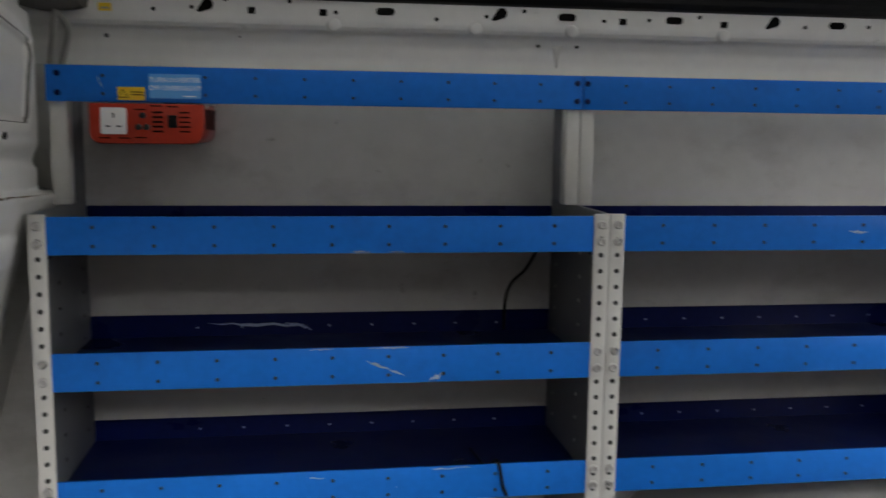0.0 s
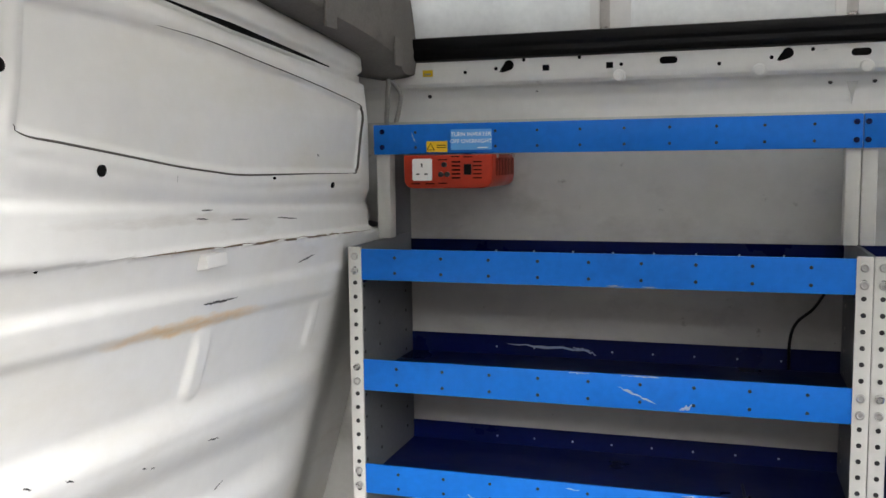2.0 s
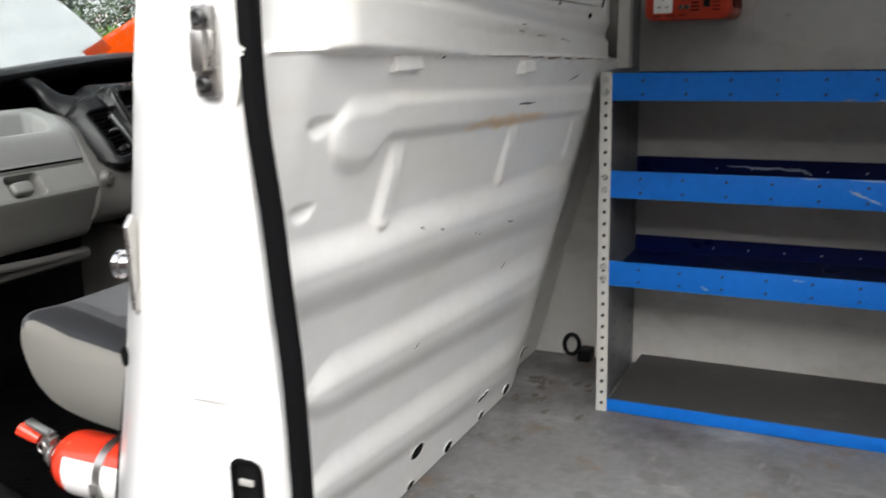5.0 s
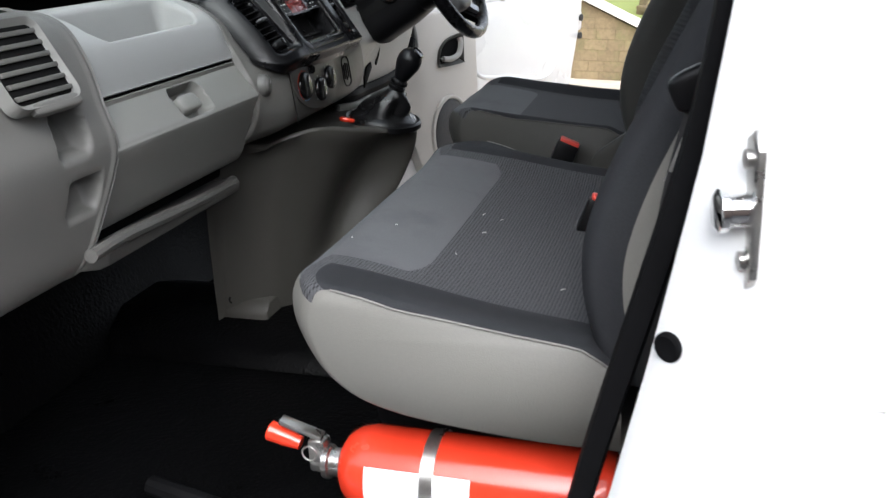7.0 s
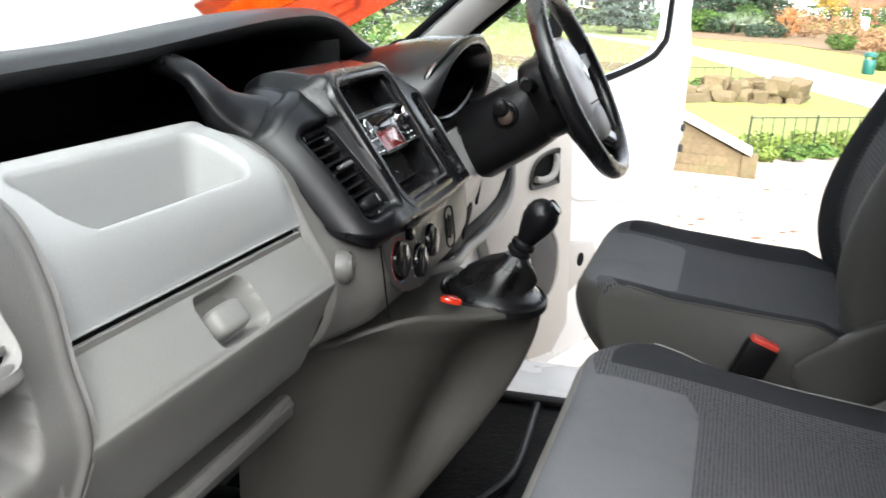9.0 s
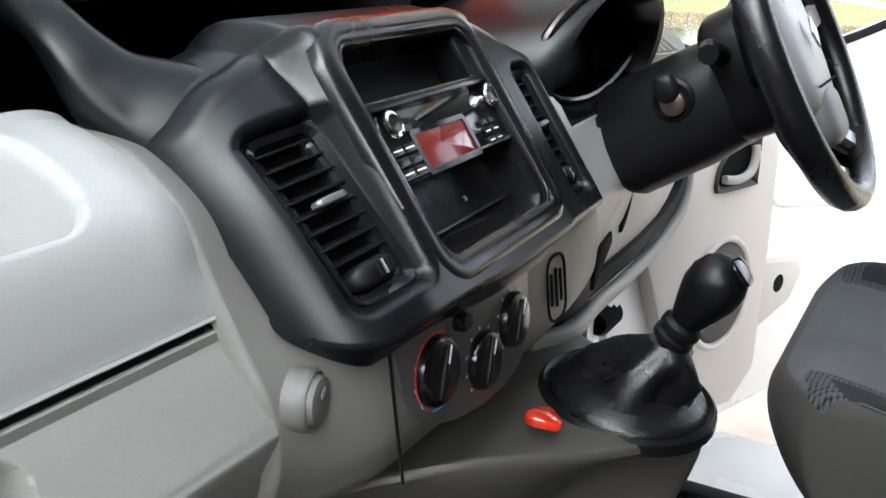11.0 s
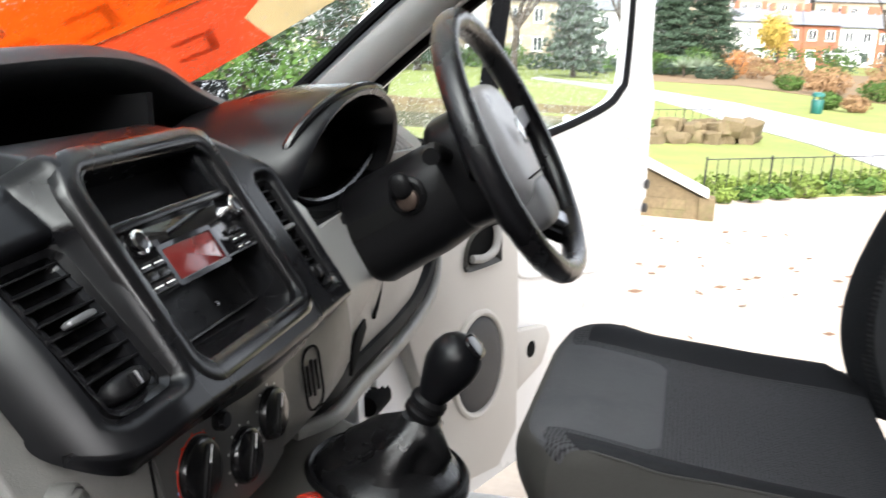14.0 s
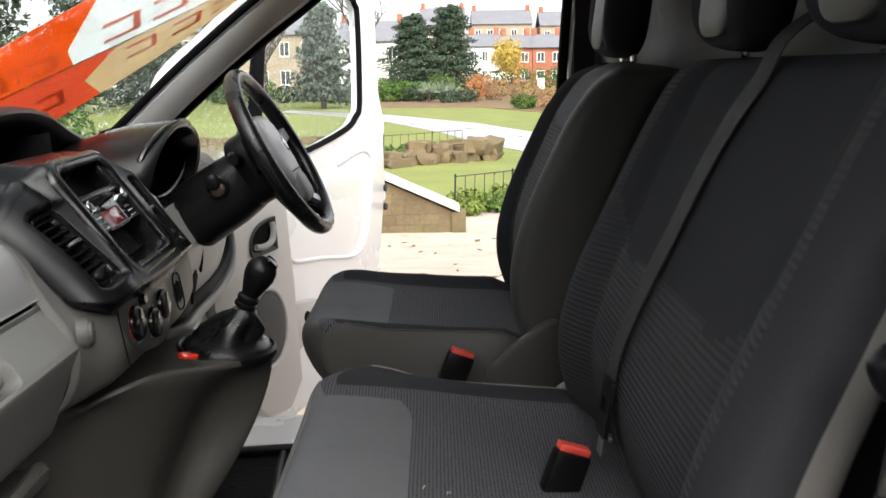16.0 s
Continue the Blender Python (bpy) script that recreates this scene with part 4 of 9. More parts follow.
part("front_seal", sweep(smooth_line([(-0.372, -0.842, 0.42), (-0.318, -0.842, 0.70), (-0.264, -0.842, 0.95), (-0.214, -0.845, 1.14), (-0.168, -0.848, 1.32), (-0.140, -0.848, 1.5),
                                      (-0.105, -0.835, 1.75), (-0.08, -0.81, 1.95)]),
                         [(-0.016, -0.010), (0.012, -0.012), (0.016, 0.008), (0.0, 0.014), (-0.016, 0.010)], up=(1, 0, 0)), M_RUBBER, pillar)
m = frame_of((0.038, -0.961, 1.527), (1, 0, 0), (0, 0, 1))
stk = part("side_striker", plate(rrect(0.030, 0.098, 0.006), -0.004, 0.006, m, 0.0015), M_STEEL, pillar, "worn steel striker plate")
for dz in (-0.035, 0.035):
    part("striker_screw", lathe([(0.009, 0.0), (0.009, 0.009), (0.006, 0.011), (0, 0.0085)], m @ Matrix.Translation((0, dz, 0.004)), 14), M_SCREW, stk)
part("striker_loop", moved(box(-0.006, 0.012, -0.022, 0.022, 0.004, 0.022, 0.003), m), M_STEEL, stk)
m = frame_of((0.045, -0.9605, 0.965), (1, 0, 0), (0, 0, 1))
slot = part("door_stop_recess", ring_plate(rrect(0.046, 0.17, 0.014), rrect(0.034, 0.158, 0.009), -0.004, 0.003, m), M_RUBBER, pillar)
part("recess_floor", plate(rrect(0.036, 0.16, 0.009), -0.004, 0.0, m), M_BLACK, slot)
for k in range(5):
    part("recess_tooth", moved(box(-0.010, 0.010, -0.004, 0.004, 0.0, 0.004, 0.001), m @ Matrix.Translation((0, -0.056 + 0.028 * k, 0))), M_GREYTRIM, slot)
m = frame_of((-0.126, -0.929, 1.268), (0.25, -1, 0), (0, 0, 1))
stk = part("door_striker", plate([(-0.020, -0.052), (0.004, -0.066), (0.018, -0.052), (0.018, 0.052), (0.004, 0.066), (-0.020, 0.052)], -0.003, 0.003, m, 0.001), M_STEEL, pillar,
           "chromed door striker plate")
for dz in (-0.042, 0.042):
    part("striker_screw", lathe([(0.008, 0), (0.008, 0.006), (0.004, 0.007), (0, 0.006)], m @ Matrix.Translation((0, dz, 0.002)), 12), M_STEEL, stk)
part("striker_pin", lathe([(0.014, 0.0), (0.014, 0.018), (0.018, 0.020), (0.018, 0.026), (0.013, 0.029), (0, 0.029)], m @ Matrix.Translation((-0.002, 0, 0)), 20), M_CHROME, stk)
m = frame_of((-0.186, -0.9065, 1.132), (0.84, -0.54, 0), (0, 0, 1))
part("rubber_plug", lathe([(0.014, -0.002), (0.014, 0.002), (0.011, 0.004), (0.006, 0.003), (0, 0.003)], m, 20), M_RUBBER, pillar)
part("pillar_scrape", plate([(-0.03, -0.002), (0.01, -0.003), (0.03, 0.0), (0.0, 0.002)], 0, 0.001, frame_of((0.0, -0.9615, 1.12), (1, 0, 0), (0, 0, 1))), M_LINING, pillar)


# ---- shelving ----
RAILS = ((1.374, 1.441), (1.131, 1.200), (0.900, 0.966))


def discs(places, r, m_of, n=8, d=0.0006):
    bm = bmesh.new()
    for p in places:
        plate(circle(r, n), -0.002, d, m_of(p), bm=bm)
    return bm


def shelving(x0, x1, label):
    """One racking bay: two perforated sides, three trays, a base shelf and a set-back top rail."""
    t = thing("shelving_unit", ((x0 + x1) / 2, 0.66, 0.55), label, "shelving", "racking bays")
    face = lambda p: frame_of((p[0], p[2] if len(p) > 2 else 0.4535, p[1]), (1, 0, 0), (0, 0, 1))
    for side, xs in ((1, x0), (-1, x1)):
        xa, xb = sorted((xs, xs + side * 0.0285))
        up = part("upright", prism([(xa, 0.4545), (xb, 0.4545), (xb, 0.462), (xb - 0.0, 0.4625), (xa, 0.4625)], "z", 0.551, 1.445, 0.0015), M_UPRIGHT, t)
        xi = xs + side * 0.0015
        part("side_panel", box(min(xs, xi + side * 0.002), max(xs, xi + side * 0.002), 0.4625, 0.862, 0.551, 1.445, 0.0008), M_GALV, up)
        part("rear_flange", box(*sorted((xs, xs + side * 0.035)), 0.862, 0.866, 0.551, 1.445, 0.0008), M_GALV, up)
        xc = (xa + xb) / 2 + side * 0.001
        part("punched_strip", discs([(xc, 0.575 + 0.0305 * k) for k in range(29)], 0.0048, face), M_SCREW, up, smooth=False, kind="stuff")
        wall_m = lambda p: frame_of((xi + side * 0.0025, p[0], p[1]), (0, side, 0), (0, 0, 1))
        # dark holes at left; at right pale discs paint the highlight on their rims
        part("punched_side", discs([(y, 0.60 + 0.05 * k) for k in range(17) for y in (0.53, 0.62, 0.80)], 0.004, wall_m), M_SCREW if side > 0 else M_UPRIGHT, up, smooth=False, kind="stuff")
        for zb, zt in RAILS:
            for dz in (0.014, -0.018):
                part("bolt", lathe([(0.0085, 0), (0.0085, 0.004), (0.006, 0.0065), (0.004, 0.0045), (0, 0.0045)], face((xc, (zb + zt) / 2 + dz + 0.004)), 12), M_STEEL, up)
        ub = part("top_upright", box(*sorted((xs - (0.013 if xs < 0.5 else 0.0), xs + side * (0.020 if xs < 0.5 else 0.029))), 0.662, 0.70, 1.4455, 1.648, 0.003), M_UPRIGHT, t)
        part("top_side_panel", box(*sorted((xs, xs + side * 0.003)), 0.70, 0.862, 1.4455, 1.648, 0.0008), M_GALV, ub)
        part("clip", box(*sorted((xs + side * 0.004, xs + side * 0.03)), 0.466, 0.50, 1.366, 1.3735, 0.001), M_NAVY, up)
    a, b = x0 + 0.030, x1 - 0.030
    for zb, zt in RAILS:
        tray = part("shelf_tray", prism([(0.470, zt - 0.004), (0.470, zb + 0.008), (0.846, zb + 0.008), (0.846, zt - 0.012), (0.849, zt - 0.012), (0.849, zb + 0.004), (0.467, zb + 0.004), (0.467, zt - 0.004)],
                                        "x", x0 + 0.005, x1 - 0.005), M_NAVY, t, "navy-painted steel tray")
        front = part("front_rail", box(a - 0.002, b + 0.002, 0.4575, 0.4655, zb, zt, 0.002), M_BLUE, tray, "bright blue painted front rail")
        n = 9
        part("rivet_strip", discs([(a + 0.075 + (b - a - 0.15) * k / (n - 1), z, 0.4572) for k in range(n) for z in (zb + 0.016, zt - 0.018)], 0.0036, face), M_SCREW, tray, smooth=False, kind="stuff")
        part("back_rivet_strip", discs([(a + 0.2 + (b - a - 0.3) * k / 7, zb + 0.028, 0.8457) for k in range(8)], 0.0026, face), M_PALEMARK, tray, smooth=False, kind="stuff")
    base = part("base_shelf", box(a, b, 0.466, 0.862, 0.5525, 0.580, 0.001), M_PLY, t, "dark worn base board")
    part("base_rail", box(a - 0.002, b + 0.002, 0.4575, 0.4655, 0.5515, 0.586, 0.002), M_BLUE, base, "bright blue painted front rail")
    rail = part("top_rail", box(x0 - (0.014 if x0 < 0.5 else 0.0), x1, 0.648, 0.6615, 1.6425, 1.711, 0.002), M_BLUE, t, "bright blue painted top rail")
    face2 = lambda p: frame_of((p[0], 0.6478, p[1]), (1, 0, 0), (0, 0, 1))
    part("rivet_strip", discs([(x0 + 0.09 + (x1 - x0 - 0.18) * k / 9, z) for k in range(10) for z in (1.658, 1.692)], 0.0034, face2), M_SCREW, rail, smooth=False, kind="stuff")
    for x in (x0 + 0.008, x1 - 0.012):
        for z in (1.659, 1.695):
            part("bolt", lathe([(0.006, -0.001), (0.006, 0.002), (0.003, 0.003), (0, 0.003)], face2((x, z)), 10), M_NAVY, rail)
    return t


bay_a = shelving(0.080, 1.112, "blue and grey steel van racking with three empty trays")
bay_b = shelving(1.1135, 2.146, "blue and grey steel van racking with three empty trays")


def scrape(x0, z0, x1, z1, w, y, seed, parent, name="paint_scrape"):
    rnd = random.Random(seed)
    n = 12
    up, lo = [], []
    for i in range(n + 1):
        t = i / n
        h = w * math.sin(math.pi * t) ** 0.6 * rnd.uniform(0.25, 1)
        x, z = x0 + (x1 - x0) * t, z0 + (z1 - z0) * t + rnd.uniform(-0.3, 0.3) * w
        up.append((x, y, z + h / 2))
        lo.append((x, y, z - h / 2))
    return part(name, skin([[a, b] for a, b in zip(lo, up)], False, False), M_PALEMARK, parent, smooth=False)


for k, s in enumerate(((0.655, 1.175, 0.73, 1.145, 0.008), (0.775, 1.137, 0.80, 1.145, 0.012), (0.555, 1.198, 0.60, 1.1985, 0.004), (0.66, 1.1985, 0.74, 1.198, 0.004),
                       (0.63, 1.375, 0.665, 1.378, 0.006), (0.70, 1.377, 0.73, 1.376, 0.004), (0.34, 0.92, 0.36, 0.91, 0.006), (0.78, 0.962, 0.86, 0.964, 0.004),
                       (1.60, 1.41, 1.64, 1.41, 0.006), (0.55, 0.955, 0.58, 0.953, 0.004))):
    scrape(*s, 0.4568, 60 + k, bay_a if s[0] < 1.1 else bay_b)
scrape(0.16, 1.690, 0.17, 1.67, 0.010, 0.6474, 75, bay_a)
scrape(0.33, 1.168, 0.55, 1.160, 0.008, 0.8452, 76, bay_a, "tray_scrape")
scrape(0.50, 1.165, 0.56, 1.152, 0.014, 0.8452, 77, bay_a, "tray_scrape")

cable = part("loose_cable", tube(smooth_line([(0.90, 0.70, 0.910), (0.905, 0.56, 0.925), (0.908, 0.475, 0.968), (0.911, 0.454, 0.962), (0.918, 0.4525, 0.925), (0.926, 0.4525, 0.905)]), 0.0035, 8),
             M_BLACK, None, "black cable draped over a blue shelf rail", category="cable")
hose = part("black_hose", tube(smooth_line([(1.075, 0.84, 1.33), (1.045, 0.83, 1.285), (1.012, 0.825, 1.255), (0.998, 0.825, 1.215), (0.997, 0.83, 1.145)]), 0.0035, 8), M_BLACK, None,
            "black corrugated conduit behind the racking", category="conduit")
hook = thing("lashing_ring", (-0.07, 0.80, 0.55), "black steel lashing ring on the floor edge", "ring")
part("ring", tube([(-0.094 + 0.022 * math.cos(a), 0.80 + 0.006 * math.cos(a), 0.602 + 0.032 * math.sin(a)) for a in [2 * math.pi * i / 16 for i in range(16)]], 0.007, 8, closed=True, up=(0, 1, 0)), M_BLACK, hook)
part("ring_base", box(-0.075, -0.035, 0.79, 0.85, 0.551, 0.588, 0.006), M_BLACK, hook)

# ---- power inverter under the top rail ----
inv = thing("power_inverter", (0.245, 0.74, 1.566), "red power inverter with a white mains socket under the blue rail", "inverter")
part("case", prism([(0.146, 1.6405), (0.146, 1.585), (0.149, 1.573), (0.157, 1.566), (0.168, 1.564), (0.330, 1.564), (0.345, 1.567), (0.354, 1.576), (0.357, 1.590), (0.357, 1.6405)], "y", 0.6305, 0.845, 0.004), M_RED, inv)
part("mount_flange", box(0.138, 0.362, 0.655, 0.84, 1.6405, 1.6425, 0.0005), M_STEEL, inv)
fm = lambda x, z, d=0.0: frame_of((x, 0.6298 - d, z), (1, 0, 0), (0, 0, 1))
sock = part("mains_socket", plate(rrect(0.047, 0.050, 0.004), 0, 0.004, fm(0.192, 1.607), 0.001), M_SOCKET, inv, "white three-pin socket")
for dx, dz, w, h in ((0, 0.010, 0.003, 0.009), (-0.010, -0.010, 0.008, 0.003), (0.010, -0.010, 0.008, 0.003)):
    part("pin_slot", moved(box(-w / 2, w / 2, -h / 2, h / 2, 0.003, 0.0045), fm(0.192 + dx, 1.607 + dz)), M_HOLE, sock, smooth=False)
for k in range(5):
    part("vent_slot", moved(box(-0.010, 0.010, -0.0018, 0.0018, -0.001, 0.0006), fm(0.272, 1.588 + 0.009 * k)), M_HOLE, inv, smooth=False)
    part("vent_slot", moved(box(-0.010, 0.010, -0.0014, 0.0014, -0.001, 0.0006), fm(0.322, 1.588 + 0.009 * k)), M_HOLE, inv, smooth=False)
part("switch", plate(rrect(0.017, 0.024, 0.002), 0, 0.005, fm(0.300, 1.607), 0.001), M_BLACK, inv)
for x, z in ((0.245, 1.618), (0.237, 1.596), (0.252, 1.596)):
    part("terminal", lathe([(0.006, 0), (0.006, 0.007), (0.003, 0.009), (0, 0.009)], fm(x, z), 12), M_SCREW, inv)
for x, z in ((0.240, 1.629), (0.27, 1.636), (0.30, 1.635), (0.175, 1.575), (0.21, 1.575), (0.24, 1.576)):
    part("marking_bar", moved(box(-0.011, 0.011, -0.0012, 0.0012, 0, 0.0006), fm(x, z)), M_HOLE, inv, smooth=False)
for k in range(12):
    part("side_fin", box(0.3565, 0.3578, 0.66 + 0.015 * k, 0.663 + 0.015 * k, 1.592, 1.632), M_HOLE, inv, smooth=False)
for x in (0.144, 0.356):
    for y in (0.672, 0.83):
        part("flange_bolt", lathe([(0.006, 0), (0.006, 0.008), (0, 0.010)], Matrix.Translation((x, y, 1.6415)) @ pose(0, 0, 0, 180), 10), M_STEEL, inv)

rm = lambda x, z: frame_of((x, 0.6470, z), (1, 0, 0), (0, 0, 1))
lab = thing("notice_label", (0.303, 0.6478, 1.652), "pale blue notice label on the blue rail", "label")
part("label_sheet", plate(rrect(0.096, 0.046, 0.002), 0, 0.0005, rm(0.303, 1.674)), M_LABELBLUE, lab)
writing("lettering", "TURN INVERTER", 0.0128, rm(0.303, 1.6855) @ Matrix.Translation((0, 0, 0.0008)), M_TRANSTEXT, lab)
writing("lettering", "OFF OVERNIGHT", 0.0128, rm(0.303, 1.670) @ Matrix.Translation((0, 0, 0.0008)), M_TRANSTEXT, lab)
part("small_print", moved(box(-0.012, 0.012, -0.001, 0.001, 0.0005, 0.0008), rm(0.33, 1.6555)), M_TRANSTEXT, lab, smooth=False)
warn = thing("warning_label", (0.222, 0.6478, 1.648), "yellow electrical warning label on the blue rail", "label")
part("label_sheet", plate(rrect(0.050, 0.025, 0.001), 0, 0.0007, rm(0.222, 1.659)), M_YELLOW, warn)
part("triangle", ring_plate([(0, 0.009), (-0.010, -0.008), (0.010, -0.008)], [(0, 0.006), (-0.0072, -0.0065), (0.0072, -0.0065)], 0.0006, 0.0011, rm(0.207, 1.659)), M_BLACK, warn, smooth=False)
for dz in (0.003, -0.002):
    part("print_bar", moved(box(-0.011, 0.011, -0.001, 0.001, 0.0007, 0.0011), rm(0.233, 1.659 + dz)), M_BLACK, warn, smooth=False)
tag = thing("rail_label", (0.139, 0.837, 1.835), "small yellow label on the roof rail", "label")
part("label_sheet", plate(rrect(0.026, 0.016, 0.001), 0.0005, 0.001, frame_of((0.139, 0.8378, 1.843), (1, 0, 0), (0, 0, 1))), M_YELLOW, tag)
part("print_bar", moved(box(-0.008, 0.008, -0.002, 0.002, 0.001, 0.0014), frame_of((0.139, 0.8378, 1.841), (1, 0, 0), (0, 0, 1))), M_GREYTRIM, tag, smooth=False)


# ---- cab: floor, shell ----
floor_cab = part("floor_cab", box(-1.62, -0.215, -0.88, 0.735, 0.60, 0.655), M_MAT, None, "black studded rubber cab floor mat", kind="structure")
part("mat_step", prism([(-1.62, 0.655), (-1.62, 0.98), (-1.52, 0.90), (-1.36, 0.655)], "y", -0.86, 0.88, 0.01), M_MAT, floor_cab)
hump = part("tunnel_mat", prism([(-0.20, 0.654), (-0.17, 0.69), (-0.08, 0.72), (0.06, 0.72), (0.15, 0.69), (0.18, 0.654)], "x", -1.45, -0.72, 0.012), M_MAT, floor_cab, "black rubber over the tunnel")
part("mat_edge", tube(smooth_line([(-0.98, 0.17, 0.665), (-0.93, 0.19, 0.675), (-0.88, 0.30, 0.668), (-0.86, 0.42, 0.664), (-0.88, 0.70, 0.664)]), 0.008, 8), M_BLACK, floor_cab)
part("sill_plate", box(-1.12, -0.30, 0.715, 0.750, 0.650, 0.668, 0.006), M_BLACK, floor_cab)
part("sill_offside", box(-1.30, -0.275, 0.7505, 0.955, 0.34, 0.662, 0.012), M_PAINT, None, "white painted driver door sill", kind="structure")
part("sill_nearside", box(-1.30, -0.30, -0.955, -0.885, 0.34, 0.690, 0.015), M_PAINT, None, "white painted passenger door sill", kind="structure")
part("nearside_step", box(-1.25, -0.32, -0.885, -0.80, 0.655, 0.672, 0.006), M_BLACK, floor_cab)
part("wall_firewall", box(-1.66, -1.62, -0.88, 0.90, 0.36, 1.30), M_BLACK, None, "black firewall behind the dashboard", kind="structure")
ceiling_cab = part("ceiling_cab", sheet(lambda u, v: (-0.62 + 0.66 * u, -0.86 + 1.74 * v, 1.83 + 0.11 * math.sin(math.pi * min(1, u * 1.1) / 2) + 0.02 * math.sin(math.pi * v)), 8, 10, 0.03, -1.0),
                   M_HEADLINER, None, "grey cloth cab headliner", kind="structure")

# front face of the bulkhead
def cab_wall(u, v):
    y, z = -0.86 + 1.74 * u, 0.66 + 1.28 * v
    x = 0.035 + 0.03 * step(1.2, 1.6, z)
    for yc in (-0.30, 0.33):
        q = max(abs(y - yc) / 0.22, abs(z - 1.72) / 0.20)
        x += 0.016 * (1 - step(0.86, 1.0, q))
    x -= 0.010 * (1 - step(0.3, 1.0, abs(z - 1.46) / 0.03))
    return (min(x, bulkhead_x(max(-0.85, min(0.75, y)), z) - 0.045), y, z)


wall_cab = part("wall_cab_rear", sheet(cab_wall, 90, 60, 0.012, -1.0), surface("grey_painted_cab_wall", (0.11, 0.111, 0.113), 0.5, var=0.05, scale=3, fine=40, bump=0.05),
                None, "grey painted bulkhead behind the cab seats", kind="structure", angle=60)

# ---- windscreen, pillars, header ----
def glass_z(x, y):
    return 1.45 + 0.546 * (x + 1.23) + 0.12 * (1 - (y / 0.80) ** 2) + 0.20 * (x + 1.21) * (y / 0.80) ** 6


def screen_at(u, v):
    y = -0.80 + 1.60 * u
    x0, x1 = -1.66, -0.60 - 0.03 * (1 - (y / 0.8) ** 2)
    x = x0 + (x1 - x0) * v
    return (x, y, glass_z(x, y))


window_1 = part("window_windscreen", sheet(screen_at, 28, 20, 0.003, 1.0), M_SCREEN, None, "rain-spotted windscreen glass", kind="structure", angle=80)
window_1.visible_shadow = False
for sy, nm in ((1, "offside"), (-1, "nearside")):
    line = [Vector((-1.62, 0.85 * sy, 1.10)), Vector((-1.42, 0.845 * sy, 1.248)), Vector((-1.208, 0.835 * sy, 1.404)), Vector((-1.053, 0.825 * sy, 1.528)), Vector((-0.913, 0.815 * sy, 1.631)), Vector((-0.806, 0.805 * sy, 1.702)),
            Vector((-0.62, 0.775 * sy, 1.812)), Vector((-0.38, 0.75 * sy, 1.876)), Vector((-0.05, 0.74 * sy, 1.90))]
    pil = thing("pillar_front_" + nm, (-1.23, 0.83 * sy, 1.44), "grey trimmed windscreen pillar", "pillar", kind="structure")
    sec = [(-0.022, -0.034), (0.020, -0.036), (0.034, -0.015), (0.034, 0.016), (0.016, 0.036), (-0.020, 0.032), (-0.034, 0.010), (-0.034, -0.014)]
    part("pillar_cover", sweep(smooth_line(line), sec), M_PILLAR, pil)
    part("glass_seal", sweep(smooth_line([p + Vector((-0.016, -0.034 * sy, 0.030)) for p in line[:-2]]), circle(0.009, 8)), M_RUBBER, pil)
    part("door_seal", sweep(smooth_line([p + Vector((0.022, 0.030 * sy, -0.030)) for p in line]), circle(0.013, 8)), M_RUBBER, pil)
    part("outer_post", sweep(smooth_line([p + Vector((0.0, 0.062 * sy, -0.012)) for p in line]), [(-0.030, -0.03), (0.030, -0.03), (0.030, 0.03), (-0.030, 0.03)]), M_PAINT, pil)
part("wall_windscreen_header", prism([(-0.66, 1.79), (-0.62, 1.775), (-0.56, 1.80), (-0.54, 1.86), (-0.60, 1.90), (-0.66, 1.87)], "y", -0.80, 0.80, 0.008), M_HEADLINER, None,
     "grey windscreen header", kind="structure")
visor = thing("sun_visor", (-0.70, 0.42, 1.755), "grey padded sun visor above the windscreen", "sun visor")
part("visor_pad", moved(soft_box(0, 0, 0, 0.075, 0.20, 0.012, 0.3), Matrix.Translation((-0.685, 0.42, 1.752)) @ pose(0, 0, 0, 0, -24, 0)), M_PILLAR, visor)
part("visor_pivot", tube([(-0.66, 0.60, 1.785), (-0.655, 0.64, 1.80)], 0.006, 8), M_PILLAR, visor)

# offside door pillar with its black trim and belt
bp = thing("pillar_offside", (-0.12, 0.90, 0.66), "black trimmed pillar behind the driver seat", "pillar", kind="structure")
part("pillar_cover", skin([[(x0 + a, y + b, z) for a, b in ((0, 0), (0.05, 0), (0.05, -0.05), (0.03, -0.065), (0.0, -0.03))] for x0, y, z in
                           ((-0.20, 0.93, 0.66), (-0.175, 0.93, 1.1), (-0.140, 0.925, 1.5), (-0.115, 0.90, 1.75), (-0.09, 0.87, 1.95))]), M_BLACK, bp)
part("pillar_seal", sweep(smooth_line([(-0.215, 0.915, 0.66), (-0.190, 0.915, 1.1), (-0.158, 0.91, 1.5), (-0.133, 0.882, 1.75), (-0.106, 0.85, 1.95)]), circle(0.012, 8), up=(1, 0, 0)), M_RUBBER, bp)
part("door_post", box(-0.14, -0.08, 0.935, 0.955, 0.36, 2.0, 0.004), M_PAINT, bp)
part("belt_strap", sweep(smooth_line([(-0.10, 0.845, 1.80), (-0.115, 0.85, 1.5), (-0.13, 0.855, 1.2), (-0.16, 0.84, 0.9)]), [(-0.024, -0.001), (0.024, -0.001), (0.024, 0.001), (-0.024, 0.001)], up=(0, 1, 0)), M_WEB, bp)
part("wall_cant_offside", box(-0.62, 0.0, 0.86, 0.95, 1.885, 1.98, 0.01), M_PAINT, None, "white cant rail above the driver door", kind="structure")
part("wall_cant_nearside", box(-0.62, 0.0, -0.95, -0.86, 1.885, 1.98, 0.01), M_PAINT, None, "white cant rail above the passenger door", kind="structure")
